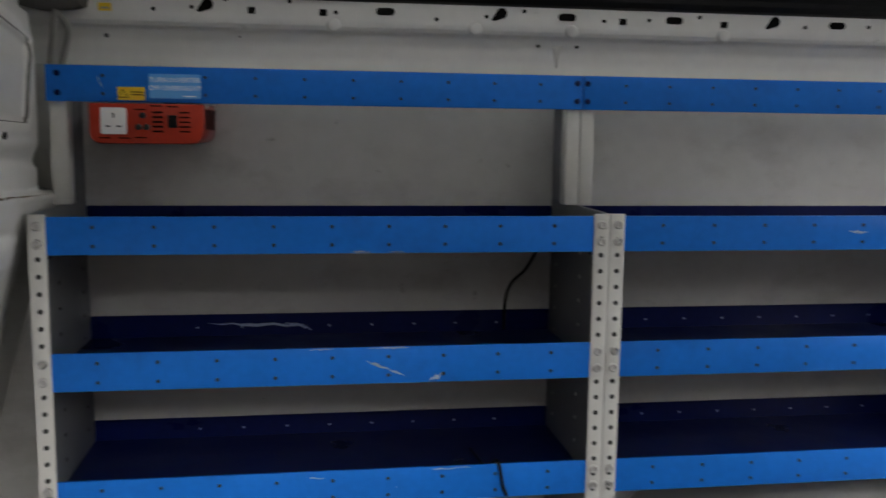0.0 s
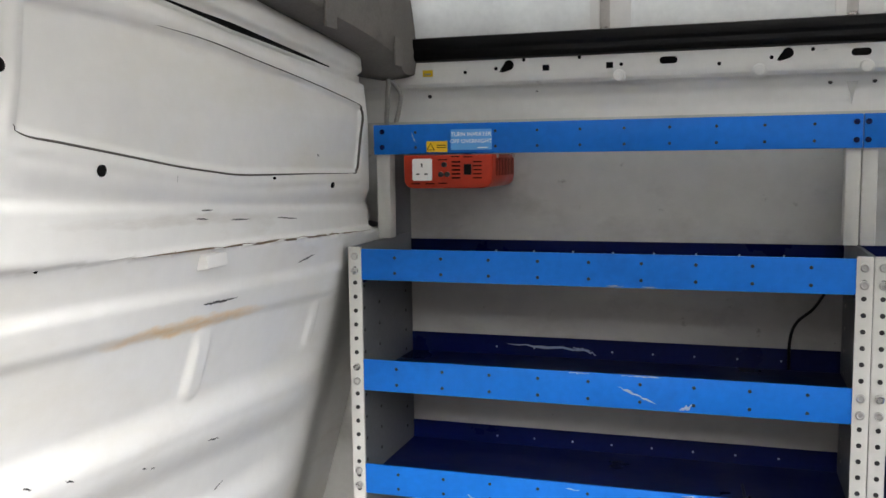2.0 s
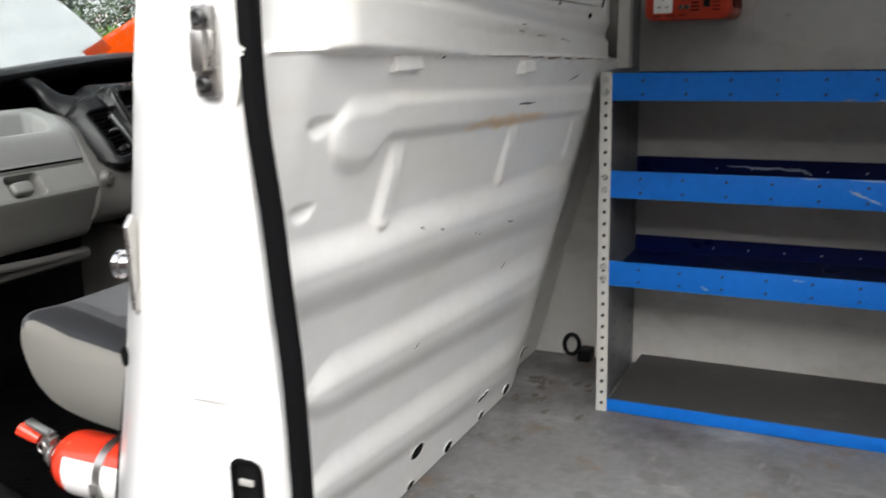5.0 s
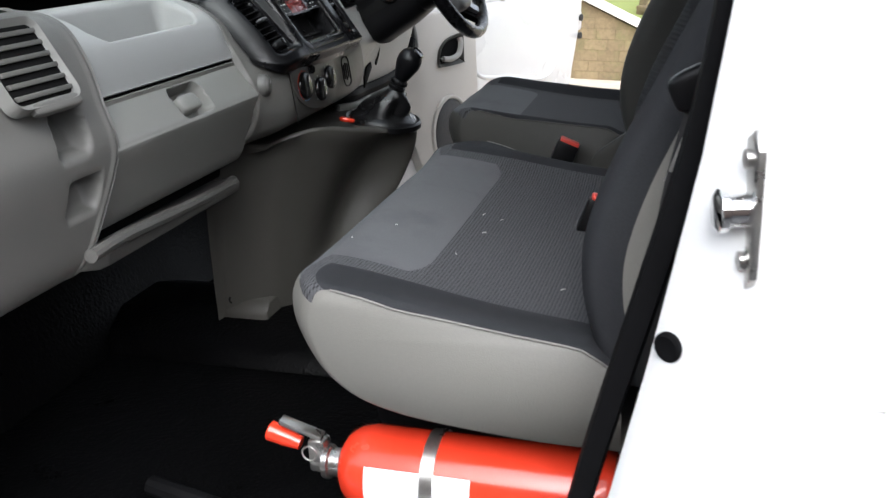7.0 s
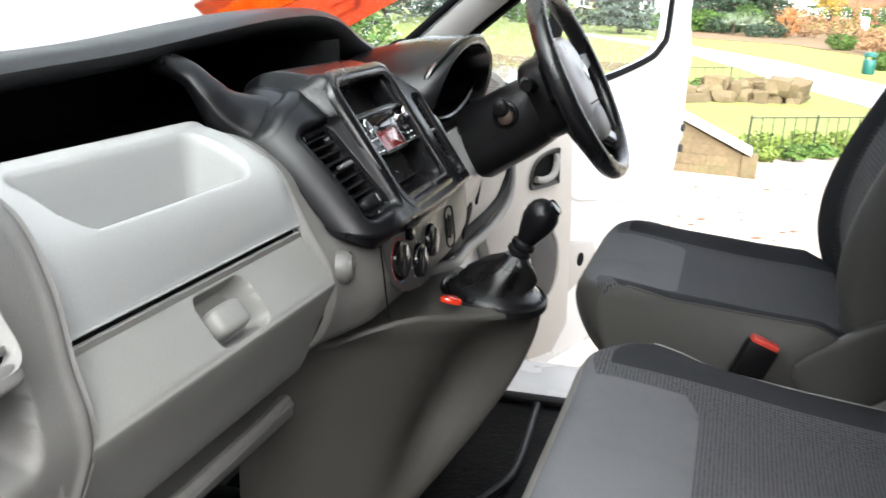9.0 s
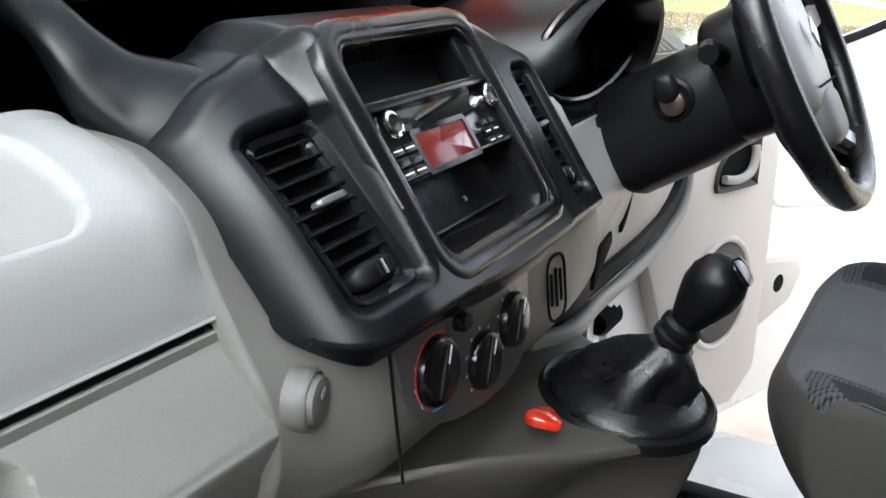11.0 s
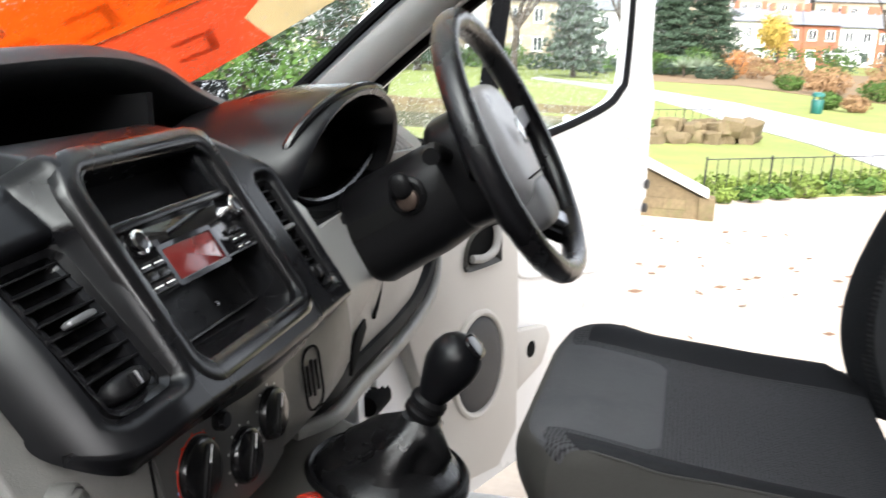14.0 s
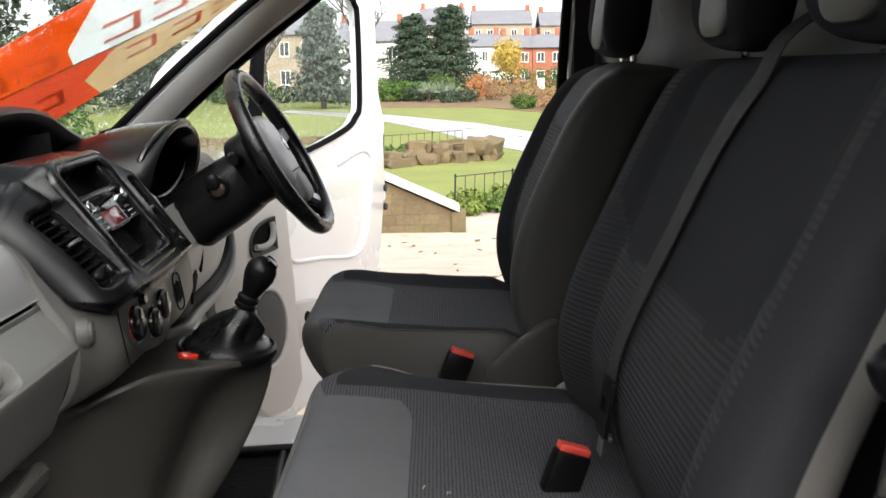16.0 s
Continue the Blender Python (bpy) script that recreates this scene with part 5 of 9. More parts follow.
part("wall_cab_roof_outer", box(-0.62, 0.0, -0.90, 0.90, 1.98, 1.995), M_PAINT, None, "white cab roof skin", kind="structure")

# ---- dashboard ----
dash = thing("dashboard", (-1.1, 0.05, 0.66), "grey and anthracite van dashboard with centre console", "dashboard")
LIP = [(-1.16, -0.82, 1.448), (-1.155, -0.62, 1.462), (-1.15, -0.415, 1.474), (-1.15, -0.27, 1.481), (-1.15, -0.07, 1.499), (-1.15, 0.065, 1.509), (-1.148, 0.18, 1.511), (-1.147, 0.27, 1.497),
       (-1.147, 0.35, 1.466), (-1.148, 0.44, 1.442), (-1.15, 0.60, 1.428), (-1.16, 0.83, 1.424)]
lipline = smooth_line(LIP, 5)
rings = []
for p in lipline:
    rings.append([(p.x + 0.002, p.y, p.z - 0.022), (p.x + 0.014, p.y, p.z - 0.014), (p.x + 0.018, p.y, p.z - 0.004), (p.x + 0.012, p.y, p.z + 0.005), (p.x - 0.004, p.y, p.z + 0.008),
                  (p.x - 0.06, p.y, p.z + 0.006), (p.x - 0.22, p.y, p.z - 0.030), (p.x - 0.45, p.y, min(p.z - 0.08, 1.36)), (p.x - 0.45, p.y, p.z - 0.13), (p.x - 0.2, p.y, p.z - 0.06)])
part("dash_top", skin(rings), M_DASHTOP, dash, "dark grey soft dash top", angle=50)
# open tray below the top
part("tray_floor", prism([(-1.07, 1.30), (-1.09, 1.345), (-1.36, 1.36), (-1.38, 1.30)], "y", -0.80, 0.26, 0.006), M_VOIDSHADE, dash, "open storage tray with its shade painted black")
part("tray_back", box(-1.40, -1.36, -0.82, 0.84, 1.10, 1.46), M_VOIDSHADE, dash)
part("tray_divider", prism([(-1.12, 1.34), (-1.12, 1.47), (-1.37, 1.45), (-1.37, 1.34)], "y", 0.225, 0.235), M_VOIDSHADE, dash)
part("driver_shelf", prism([(-1.05, 1.33), (-1.06, 1.40), (-1.37, 1.42), (-1.37, 1.33)], "y", 0.24, 0.84, 0.006), M_BLACK, dash)

# passenger side: lid, bin and glovebox
BIN = smooth_line([(-1.03, 0, 1.287), (-0.978, 0, 1.287), (-0.974, 0, 1.288), (-0.9745, 0, 1.292), (-0.977, 0, 1.308), (-0.983, 0, 1.332), (-0.990, 0, 1.348), (-1.000, 0, 1.359), (-1.014, 0, 1.368), (-1.04, 0, 1.382), (-1.075, 0, 1.393), (-1.095, 0, 1.390), (-1.108, 0, 1.30)], 12)


def bin_at(u, v):
    y = -0.602 + 0.387 * u
    f = v * (len(BIN) - 1)
    i = min(int(f), len(BIN) - 2)
    q = BIN[i].lerp(BIN[i + 1], f - i)
    t = max(0, (y + 0.245) / 0.03)
    k = t * t * step(1.288, 1.325, q.z)
    x, z = q.x - 0.005 * k, q.z - 0.006 * k
    if v > 0.3 and q.z > 1.34:
        a, b = abs(y + 0.405) - 0.142 + 0.030, abs(x + 1.034) - 0.041 + 0.026
        inside = 0.028 - (math.hypot(max(a, 0), max(b, 0)) + min(max(a, b), 0))
        z -= (0.072 + 0.024 * step(-0.50, -0.34, y)) * step(0.0, 0.016, inside)
    return (x, y, z)


lid = part("bin_lid", sheet(bin_at, 190, 190, 0.003, -1.0), M_DASH, dash, "light grey bin front with a moulded hollow", angle=60)
part("lid_gap", prism([(-1.02, 1.288), (-0.978, 1.2805), (-0.978, 1.2755), (-1.02, 1.280)], "y", -0.59, -0.218), M_HOLE, dash)
GLOVE = smooth_line([(-1.03, 0, 1.2825), (-0.976, 0, 1.2760), (-0.972, 0, 1.2745), (-0.960, 0, 1.262), (-0.942, 0, 1.238), (-0.933, 0, 1.224), (-0.933, 0, 1.212), (-0.955, 0, 1.165), (-0.985, 0, 1.105), (-1.03, 0, 1.09)], 14)


def glove_at(u, v):
    f = v * (len(GLOVE) - 1)
    i = min(int(f), len(GLOVE) - 2)
    q = GLOVE[i].lerp(GLOVE[i + 1], f - i)
    y0 = -0.603 - 0.020 * step(1.28, 1.233, q.z) - 0.075 * max(0, (1.225 - q.z) / 0.145) ** 1.3
    y = y0 + (-0.212 - y0) * u
    a, b = abs(y + 0.398) - 0.048 + 0.016, abs(q.z - 1.2475) - 0.0215 + 0.012
    ins = 0.014 - (math.hypot(max(a, 0), max(b, 0)) + min(max(a, b), 0))
    k = step(0.0, 0.006, ins)
    return (q.x - 0.025 * k, y, q.z - 0.015 * k)


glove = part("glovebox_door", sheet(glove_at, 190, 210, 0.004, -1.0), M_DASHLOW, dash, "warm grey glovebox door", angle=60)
m = frame_of((-0.9500, -0.398, 1.2475), (0, 1, 0), (-0.62, 0, 0.78))
part("push_handle", moved(soft_box(-0.009, -0.003, -0.007, 0.026, 0.0150, 0.013, 0.5), m), M_DASHLOW, glove, "rounded push handle")
# low shelf under the glovebox
part("low_shelf", prism([(-1.30, 1.02), (-1.005, 1.062), (-0.995, 1.058), (-0.998, 1.040), (-1.02, 1.030), (-1.30, 0.99)], "y", -0.60, -0.20, 0.004), M_DASHMID, dash)
# dark block that stands for the shade inside the shelf
part("shelf_void", prism([(-1.30, 1.02), (-1.05, 1.058), (-1.04, 1.10), (-1.30, 1.12)], "y", -0.62, -0.18), M_VOIDSHADE, dash)
part("shelf_lip", tube(smooth_line([(-0.945, -0.70, 1.095), (-0.965, -0.60, 1.088), (-0.985, -0.45, 1.072), (-1.0, -0.30, 1.060), (-1.01, -0.20, 1.056)]), 0.010, 10), M_DASHMID, dash)

# passenger end of the dash, with vent and two pockets
END = smooth_line([(-1.12, 0, 1.32), (-1.10, 0, 1.395), (-1.05, 0, 1.405), (-1.0, 0, 1.386), (-0.967, 0, 1.337), (-0.947, 0, 1.282), (-0.932, 0, 1.232), (-0.943, 0, 1.155), (-0.958, 0, 1.085), (-0.99, 0, 1.062), (-1.06, 0, 1.05)], 12)


def end_at(u, v):
    f = v * (len(END) - 1)
    i = min(int(f), len(END) - 2)
    q = END[i].lerp(END[i + 1], f - i)
    yr = -0.597 - 0.020 * step(1.40, 1.233, q.z) - 0.075 * max(0, (1.225 - q.z) / 0.145) ** 1.3
    y = -0.86 + (yr + 0.86) * min(1.0, u / 0.92)
    x = q.x
    edge = (u - 0.92) / 0.08
    if edge > 0:
        x, y = x - 0.05 * edge ** 1.5, yr + 0.004 * math.sin(math.pi * edge)
    else:
        t = max(0, 1 - (yr - y) / 0.018)
        x += 0.004 * math.sin(math.pi * t) - 0.006 * t * t
    for yc, zc, hy, hz, deep in ((-0.698, 1.262, 0.034, 0.033, 0.055), (-0.696, 1.178, 0.036, 0.027, 0.045)):
        yy = yc + 0.25 * (q.z - zc)
        a, b = abs(y - yy) - hy + 0.012, abs(q.z - zc) - hz + 0.012
        ins = 0.012 - (math.hypot(max(a, 0), max(b, 0)) + min(max(a, b), 0))
        x -= deep * step(0.0, 0.010, ins) * (0.45 + 0.55 * step(zc - hz, zc + hz, q.z))
    return (x, y, q.z)


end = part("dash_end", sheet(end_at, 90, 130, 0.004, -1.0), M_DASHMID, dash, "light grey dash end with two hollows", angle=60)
m = frame_of((-0.964, -0.735, 1.352), (0, 1, 0), (-0.50, 0, 0.86))
vent = part("end_vent", ring_plate(rrect(0.115, 0.115, 0.016), rrect(0.098, 0.096, 0.010), -0.01, 0.012, m, d1_in=0.004), M_DASHLOW, end)
part("vent_back", plate(rrect(0.10, 0.098, 0.010), -0.01, 0.006, m), M_HOLE, vent)
for k in range(6):
    part("vent_slat", moved(box(-0.048, 0.048, -0.003, 0.003, 0.002, 0.012, 0.001), m @ Matrix.Translation((0, -0.038 + 0.016 * k, 0)) @ pose(0, 0, 0, 20)), M_DASHMID, vent)
part("vent_wheel", moved(soft_box(0.010, -0.058, 0.004, 0.044, 0.009, 0.008, 0.5), m), M_DASHMID, vent)
# centre stack housing
FO, FR, FU = Vector((-0.8925, 0, 1.278)), Vector((-0.05, 1, 0)).normalized(), Vector((-0.547, 0, 0.837))
FN = FR.cross(FU).normalized()


def face_m(y, w, d=0.0):
    return frame_of(FO + FU * w + FN * d + FR * y, FR, FU)


def in_rrect(y, w, yc, wc, hy, hw, r):
    """Distance inside a rounded rectangle on the stack's face, negative outside."""
    qy, qw = abs(y - yc) - hy + r, abs(w - wc) - hw + r
    return r - (math.hypot(max(qy, 0), max(qw, 0)) + min(max(qy, qw), 0))


def lean(w, y):
    """How far the passenger half of the housing falls back towards its top."""
    t = max(0.0, min(1.0, (-0.112 - y) / 0.0765))
    return -0.95 * max(0.0, w) ** 2 * step(-0.085, -0.105, y) - 0.066 * (1 - math.sqrt(max(0.0, 1 - t * t)))


def bowed(bm):
    """Bends a vent part to the housing's lean."""
    for q in bm.verts:
        q.co += FN * lean((q.co - FO).dot(FU), q.co.y)
    return bm


VENTS = ((-0.129, 0.080), (0.209, 0.070))


def stack_at(u, v):
    if u < 0.2:
        y = -0.187 + 0.075 * (1 - math.cos(math.pi / 2 * u / 0.2))
    elif u < 0.9:
        y = -0.112 + 0.344 * (u - 0.2) / 0.7
    else:
        y = 0.232 + 0.026 * math.sin(math.pi / 2 * (u - 0.9) / 0.1)
    wt = 0.196 - 0.012 * step(-0.10, -0.15, y) - 0.018 * step(-0.145, -0.187, y) - 0.05 * step(0.13, 0.258, y)
    h = -0.010 * step(0.128, 0.15, y)
    t = max(0.0, min(1.0, (y - 0.232) / 0.026))
    h -= 0.030 * (1 - math.sqrt(max(0.0, 1 - t * t)))
    lift = 0.014 * math.sin(math.pi * min(1, max(0, (y + 0.21) / 0.14))) if y < -0.07 else 0
    t = max(0.0, min(1.0, (-0.146 - y) / 0.041))
    low = 0.046 * (1 - math.sqrt(max(0.0, 1 - t * t)))
    if v < 0.06:
        k = v / 0.06
        w, d = -0.024 + 0.012 * step(0.04, -0.12, y) + (0.012 - 0.006 * step(0.04, -0.12, y)) * math.sqrt(1 - (1 - k) ** 2) + low, -0.030 * (1 - k) ** 2 * (1 - 0.95 * t)
    elif v < 0.86:
        k = (v - 0.06) / 0.80
        wb = low - 0.012 + 0.006 * step(0.04, -0.12, y)
        w, d = wb + (wt - 0.012 - wb) * k, 0.0
    else:
        k = (v - 0.86) / 0.14
        q = FO + FR * y + FU * (wt - 0.012) + FN * (h + lean(wt - 0.012, y))
        if k < 0.45:
            a = k / 0.45 * math.pi / 2
            q = q + FU * (0.016 * math.sin(a)) - FN * (0.016 * (1 - math.cos(a)))
        else:
            a = (k - 0.45) / 0.55
            q = q + FU * 0.016 - FN * 0.016
            q = q + Vector(((-1.10 - q.x) * a, 0, 0.012 * a - 0.024 * a ** 4))
        return q
    d += h + lean(w, y)
    d -= 0.046 * step(0.0, 0.0025, in_rrect(y, w, 0.022, 0.098, 0.104, 0.088, 0.016))
    for yc, wc in VENTS:
        hy, hw = (0.039, 0.072) if yc < 0 else (0.026, 0.073)
        d -= 0.016 * step(0.0, 0.009, in_rrect(y, w, yc, wc, hy, hw, 0.016))
        d -= 0.024 * step(0.0, 0.002, in_rrect(y, w, yc, wc, 0.022 if yc < 0 else 0.013, 0.058, 0.009))
    return FO + FR * y + FU * w + FN * d


stack = part("stack_housing", sheet(stack_at, 240, 150, 0.004, -1.0), M_ANTHRA, dash, "anthracite centre stack surround", angle=50)
part("stack_horn", sweep(smooth_line([(-1.045, -0.150, 1.380), (-1.066, -0.168, 1.392), (-1.080, -0.184, 1.408), (-1.093, -0.195, 1.430), (-1.112, -0.200, 1.450), (-1.150, -0.200, 1.464)]),
                         [(0.017 * sup(2 * math.pi * i / 16, 0.8), 0.011 * sup(2 * math.pi * i / 16 - math.pi / 2, 0.8)) for i in range(16)], up=(1, -0.3, 0.6), scale=[2.5 - 1.5 * step(0, 24, i) for i in range(80)]), M_ANTHRA, stack)
ringpts = [face_m(0.022, 0.0965) @ Vector((a * (1 + 0.10 * b), b + (0.005 * math.cos(a * 14) if b > 0 else 0), 0.0)) for a, b in rrect(0.214, 0.184, 0.024, 7)]
fine_ring = []
for i, q in enumerate(ringpts):
    r = ringpts[(i + 1) % len(ringpts)]
    n = 6 if (r - q).length > 0.03 else 1
    fine_ring += [q + (r - q) * (k / n) for k in range(n)]
fas = part("fascia_rim", sweep(fine_ring, [(-0.0125, -0.006), (-0.0125, -0.001), (-0.0105, 0.0030), (-0.006, 0.0052), (0.0, 0.0056), (0.006, 0.0044), (0.0095, 0.0015), (0.0115, -0.006)], up=FN, closed=True), M_SATINBLACK, stack, "satin black fascia frame", angle=60)
inner_ring = [q + (face_m(0.022, 0.0965).translation - q) * 0.090 + FN * 0.001 for q in fine_ring]
part("rim_bead", sweep(inner_ring, circle(0.0022, 8), up=FN, closed=True), M_GLOSSBLACK, fas, "gloss black inner bead", angle=60)
part("rim_lip", moved(prism([(-0.004, -0.044), (0.026, -0.044), (0.028, -0.040), (0.006, 0.002), (-0.004, 0.004)], "x", -0.100, 0.100, 0.002), face_m(0.022, 0.010)), M_GLOSSBLACK, fas)
part("fascia_back", plate(rrect(0.206, 0.182, 0.016), -0.050, -0.044, face_m(0.018, 0.095)), M_VOIDSHADE, fas)
part("screen_pocket", plate(rrect(0.180, 0.044, 0.010), -0.044, -0.034, face_m(0.020, 0.162)), M_VOIDSHADE, fas)
part("pocket_sill", moved(box(-0.101, 0.101, -0.004, 0.004, -0.040, 0.0, 0.002), face_m(0.018, 0.133)), M_ANTHRA, fas)
for y in (-0.076, 0.112):
    part("pocket_cheek", moved(box(-0.007, 0.007, -0.028, 0.028, -0.040, -0.004, 0.004), face_m(y, 0.160)), M_ANTHRA, fas)
radio = part("radio", plate(rrect(0.184, 0.056, 0.004), -0.040, -0.006, face_m(0.026, 0.105), 0.0015), M_GLOSSBLACK, fas, "black car radio with a red display")
RF = -0.006
part("display_rim", ring_plate(rrect(0.088, 0.036, 0.004), rrect(0.078, 0.028, 0.002), -0.001, 0.0016, face_m(0.014, 0.0925, RF)), M_GLOSSBLACK, radio)
part("display", plate(rrect(0.079, 0.029, 0.002), -0.001, 0.0008, face_m(0.014, 0.0925, RF), 0.0002), M_LCD, radio, "red-lit liquid crystal display")
for y in (-0.049, 0.112):
    kb = part("radio_knob", lathe([(0.0110, 0.0), (0.0110, 0.003), (0.0098, 0.0065), (0.0075, 0.0072), (0.0060, 0.0062), (0, 0.0062)], face_m(y, 0.1175, RF), 28), M_CHROME, radio, "silver-rimmed round knob")
    part("knob_cap", lathe([(0.0066, 0.0060), (0.0066, 0.0070), (0, 0.0074)], face_m(y, 0.1175, RF), 20), M_GLOSSBLACK, kb)
for r in range(3):
    for c in range(2):
        b = part("radio_button", plate(rrect(0.0155, 0.0066, 0.0012), 0.0, 0.0018, face_m(-0.0555 + 0.0170 * c, 0.0815 + 0.0088 * r, RF), 0.0004), M_SATINBLACK, radio)
        if r != 1:
            part("button_mark", moved(box(-0.006, 0.006, -0.0006, 0.0006, 0.0017, 0.0021), face_m(-0.0555 + 0.0170 * c, 0.0815 + 0.0088 * r, RF)), M_PAPER, b, smooth=False)
for c in range(2):
    for r in range(3):
        b = part("radio_button", plate(rrect(0.0130, 0.0058, 0.0012), 0.0, 0.0018, face_m(0.083 + 0.0150 * c, 0.0815 + 0.0082 * r, RF), 0.0004), M_SATINBLACK, radio)
        if r != 2:
            part("button_mark", moved(box(-0.004, 0.004, -0.0005, 0.0005, 0.0017, 0.0021), face_m(0.083 + 0.0150 * c, 0.0815 + 0.0082 * r, RF)), M_PAPER, b, smooth=False)
part("radio_button", plate(rrect(0.010, 0.0055, 0.0014), 0.0, 0.0016, face_m(-0.0275, 0.113, RF)), M_SATINBLACK, radio)
part("radio_edge", moved(box(-0.090, 0.090, -0.0012, 0.0012, 0.0, 0.0014, 0.0004), face_m(0.026, 0.1315, RF)), M_BUTTON, radio)
part("radio_edge", moved(box(-0.090, 0.090, -0.0010, 0.0010, 0.0, 0.0012, 0.0004), face_m(0.026, 0.0785, RF)), M_BUTTON, radio)
part("bin_rail", moved(box(-0.085, 0.085, -0.0015, 0.0015, -0.034, -0.028, 0.0007), face_m(0.018, 0.036)), M_SATINBLACK, fas)
part("bin_screw", lathe([(0.0025, -0.044), (0.0025, -0.040), (0, -0.0395)], face_m(0.06, 0.05), 8), M_SATIN, fas)
for yc, wc in VENTS:
    wid = 0.050 if yc < 0 else 0.028
    dd = -0.013 if yc < 0 else -0.017
    def vm(w, d=0.0, yc=yc, wc=wc):
        return face_m(yc, wc + w, d + dd)
    vt = part("stack_vent", bowed(ring_plate(rrect(wid + 0.008, 0.124, 0.011, 6), rrect(wid - 0.002, 0.114, 0.007, 6), -0.012, 0.006, vm(0.0), d1_in=0.002)), M_GLOSSBLACK, stack, "gloss black vent bezel")
    hy2, hw2 = (0.039, 0.072) if yc < 0 else (0.026, 0.073)
    part("vent_funnel", bowed(ring_plate(rrect(2 * hy2, 2 * hw2, 0.014, 6), rrect(wid + 0.007, 0.123, 0.011, 6), -0.012, -dd + (-0.004 if yc < 0 else -0.012), vm(0.0), d1_in=0.001)), M_BLACK, vt)
    part("vent_back", bowed(plate(rrect(wid, 0.116, 0.007), -0.022, -0.018, vm(0))), M_HOLE, vt)
    for k in range(8):
        part("vent_slat", bowed(moved(box(-wid / 2 + 0.001, wid / 2 - 0.001, -0.0007, 0.0007, -0.012, 0.002, 0.0003), vm(-0.031 + 0.0118 * k) @ pose(0, 0, 0, 18))), M_BLACK, vt)
    part("vent_slider", bowed(moved(soft_box(0, 0, 0.002, 0.013, 0.0030, 0.005, 0.5), vm(0.008))), M_BUTTON, vt)
    tw = part("vent_wheel", bowed(moved(soft_box(0, 0, -0.002, wid / 2 - 0.006, 0.009, 0.009, 0.7), vm(-0.045))), M_BLACK, vt)
    for k in range(5):
        part("wheel_rib", moved(box(-0.0008, 0.0008, -0.005, 0.005, 0.005, 0.0078, 0.0004), vm(-0.045) @ Matrix.Translation((-0.007 + 0.0035 * k, 0, 0))), M_SATIN if k == 2 else M_BLACK, tw)

# panel beside and below the stack
BESIDE = smooth_line([(-1.10, 0, 1.387), (-1.06, 0, 1.385), (-1.030, 0, 1.375), (-0.994, 0, 1.346), (-0.972, 0, 1.304), (-0.954, 0, 1.270), (-0.939, 0, 1.244), (-0.932, 0, 1.220), (-0.932, 0, 1.195), (-0.940, 0, 1.170), (-0.960, 0, 1.140), (-1.0, 0, 1.12), (-1.10, 0, 1.11)], 7)
BELOW = smooth_line([(-1.10, 0, 1.36), (-1.06, 0, 1.345), (-1.030, 0, 1.335), (-0.995, 0, 1.312), (-0.960, 0, 1.286), (-0.928, 0, 1.264), (-0.911, 0, 1.246), (-0.906, 0, 1.215), (-0.906, 0, 1.190), (-0.911, 0, 1.168), (-0.930, 0, 1.142), (-1.0, 0, 1.115), (-1.10, 0, 1.10)], 7)


def centre_panel_at(u, v):
    if u < 0.15:
        y, sink = -0.2175 + 0.008 * (u / 0.15), 0.010 * (1 - u / 0.15) ** 2
    else:
        y, sink = -0.2095 + 0.4845 * (u - 0.15) / 0.85, 0.0
    i = min(int(v * (len(BELOW) - 1)), len(BELOW) - 2)
    f = v * (len(BELOW) - 1) - i
    k = step(-0.215, -0.115, y)
    p = BESIDE[i].lerp(BESIDE[i + 1], f).lerp(BELOW[i].lerp(BELOW[i + 1], f), k)
    end = max(0.0, (y - 0.10) / 0.175) ** 2
    return (p.x - sink - 0.014 * end, y, p.z - 0.3 * sink)


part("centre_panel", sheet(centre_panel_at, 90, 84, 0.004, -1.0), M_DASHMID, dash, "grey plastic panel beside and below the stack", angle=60)

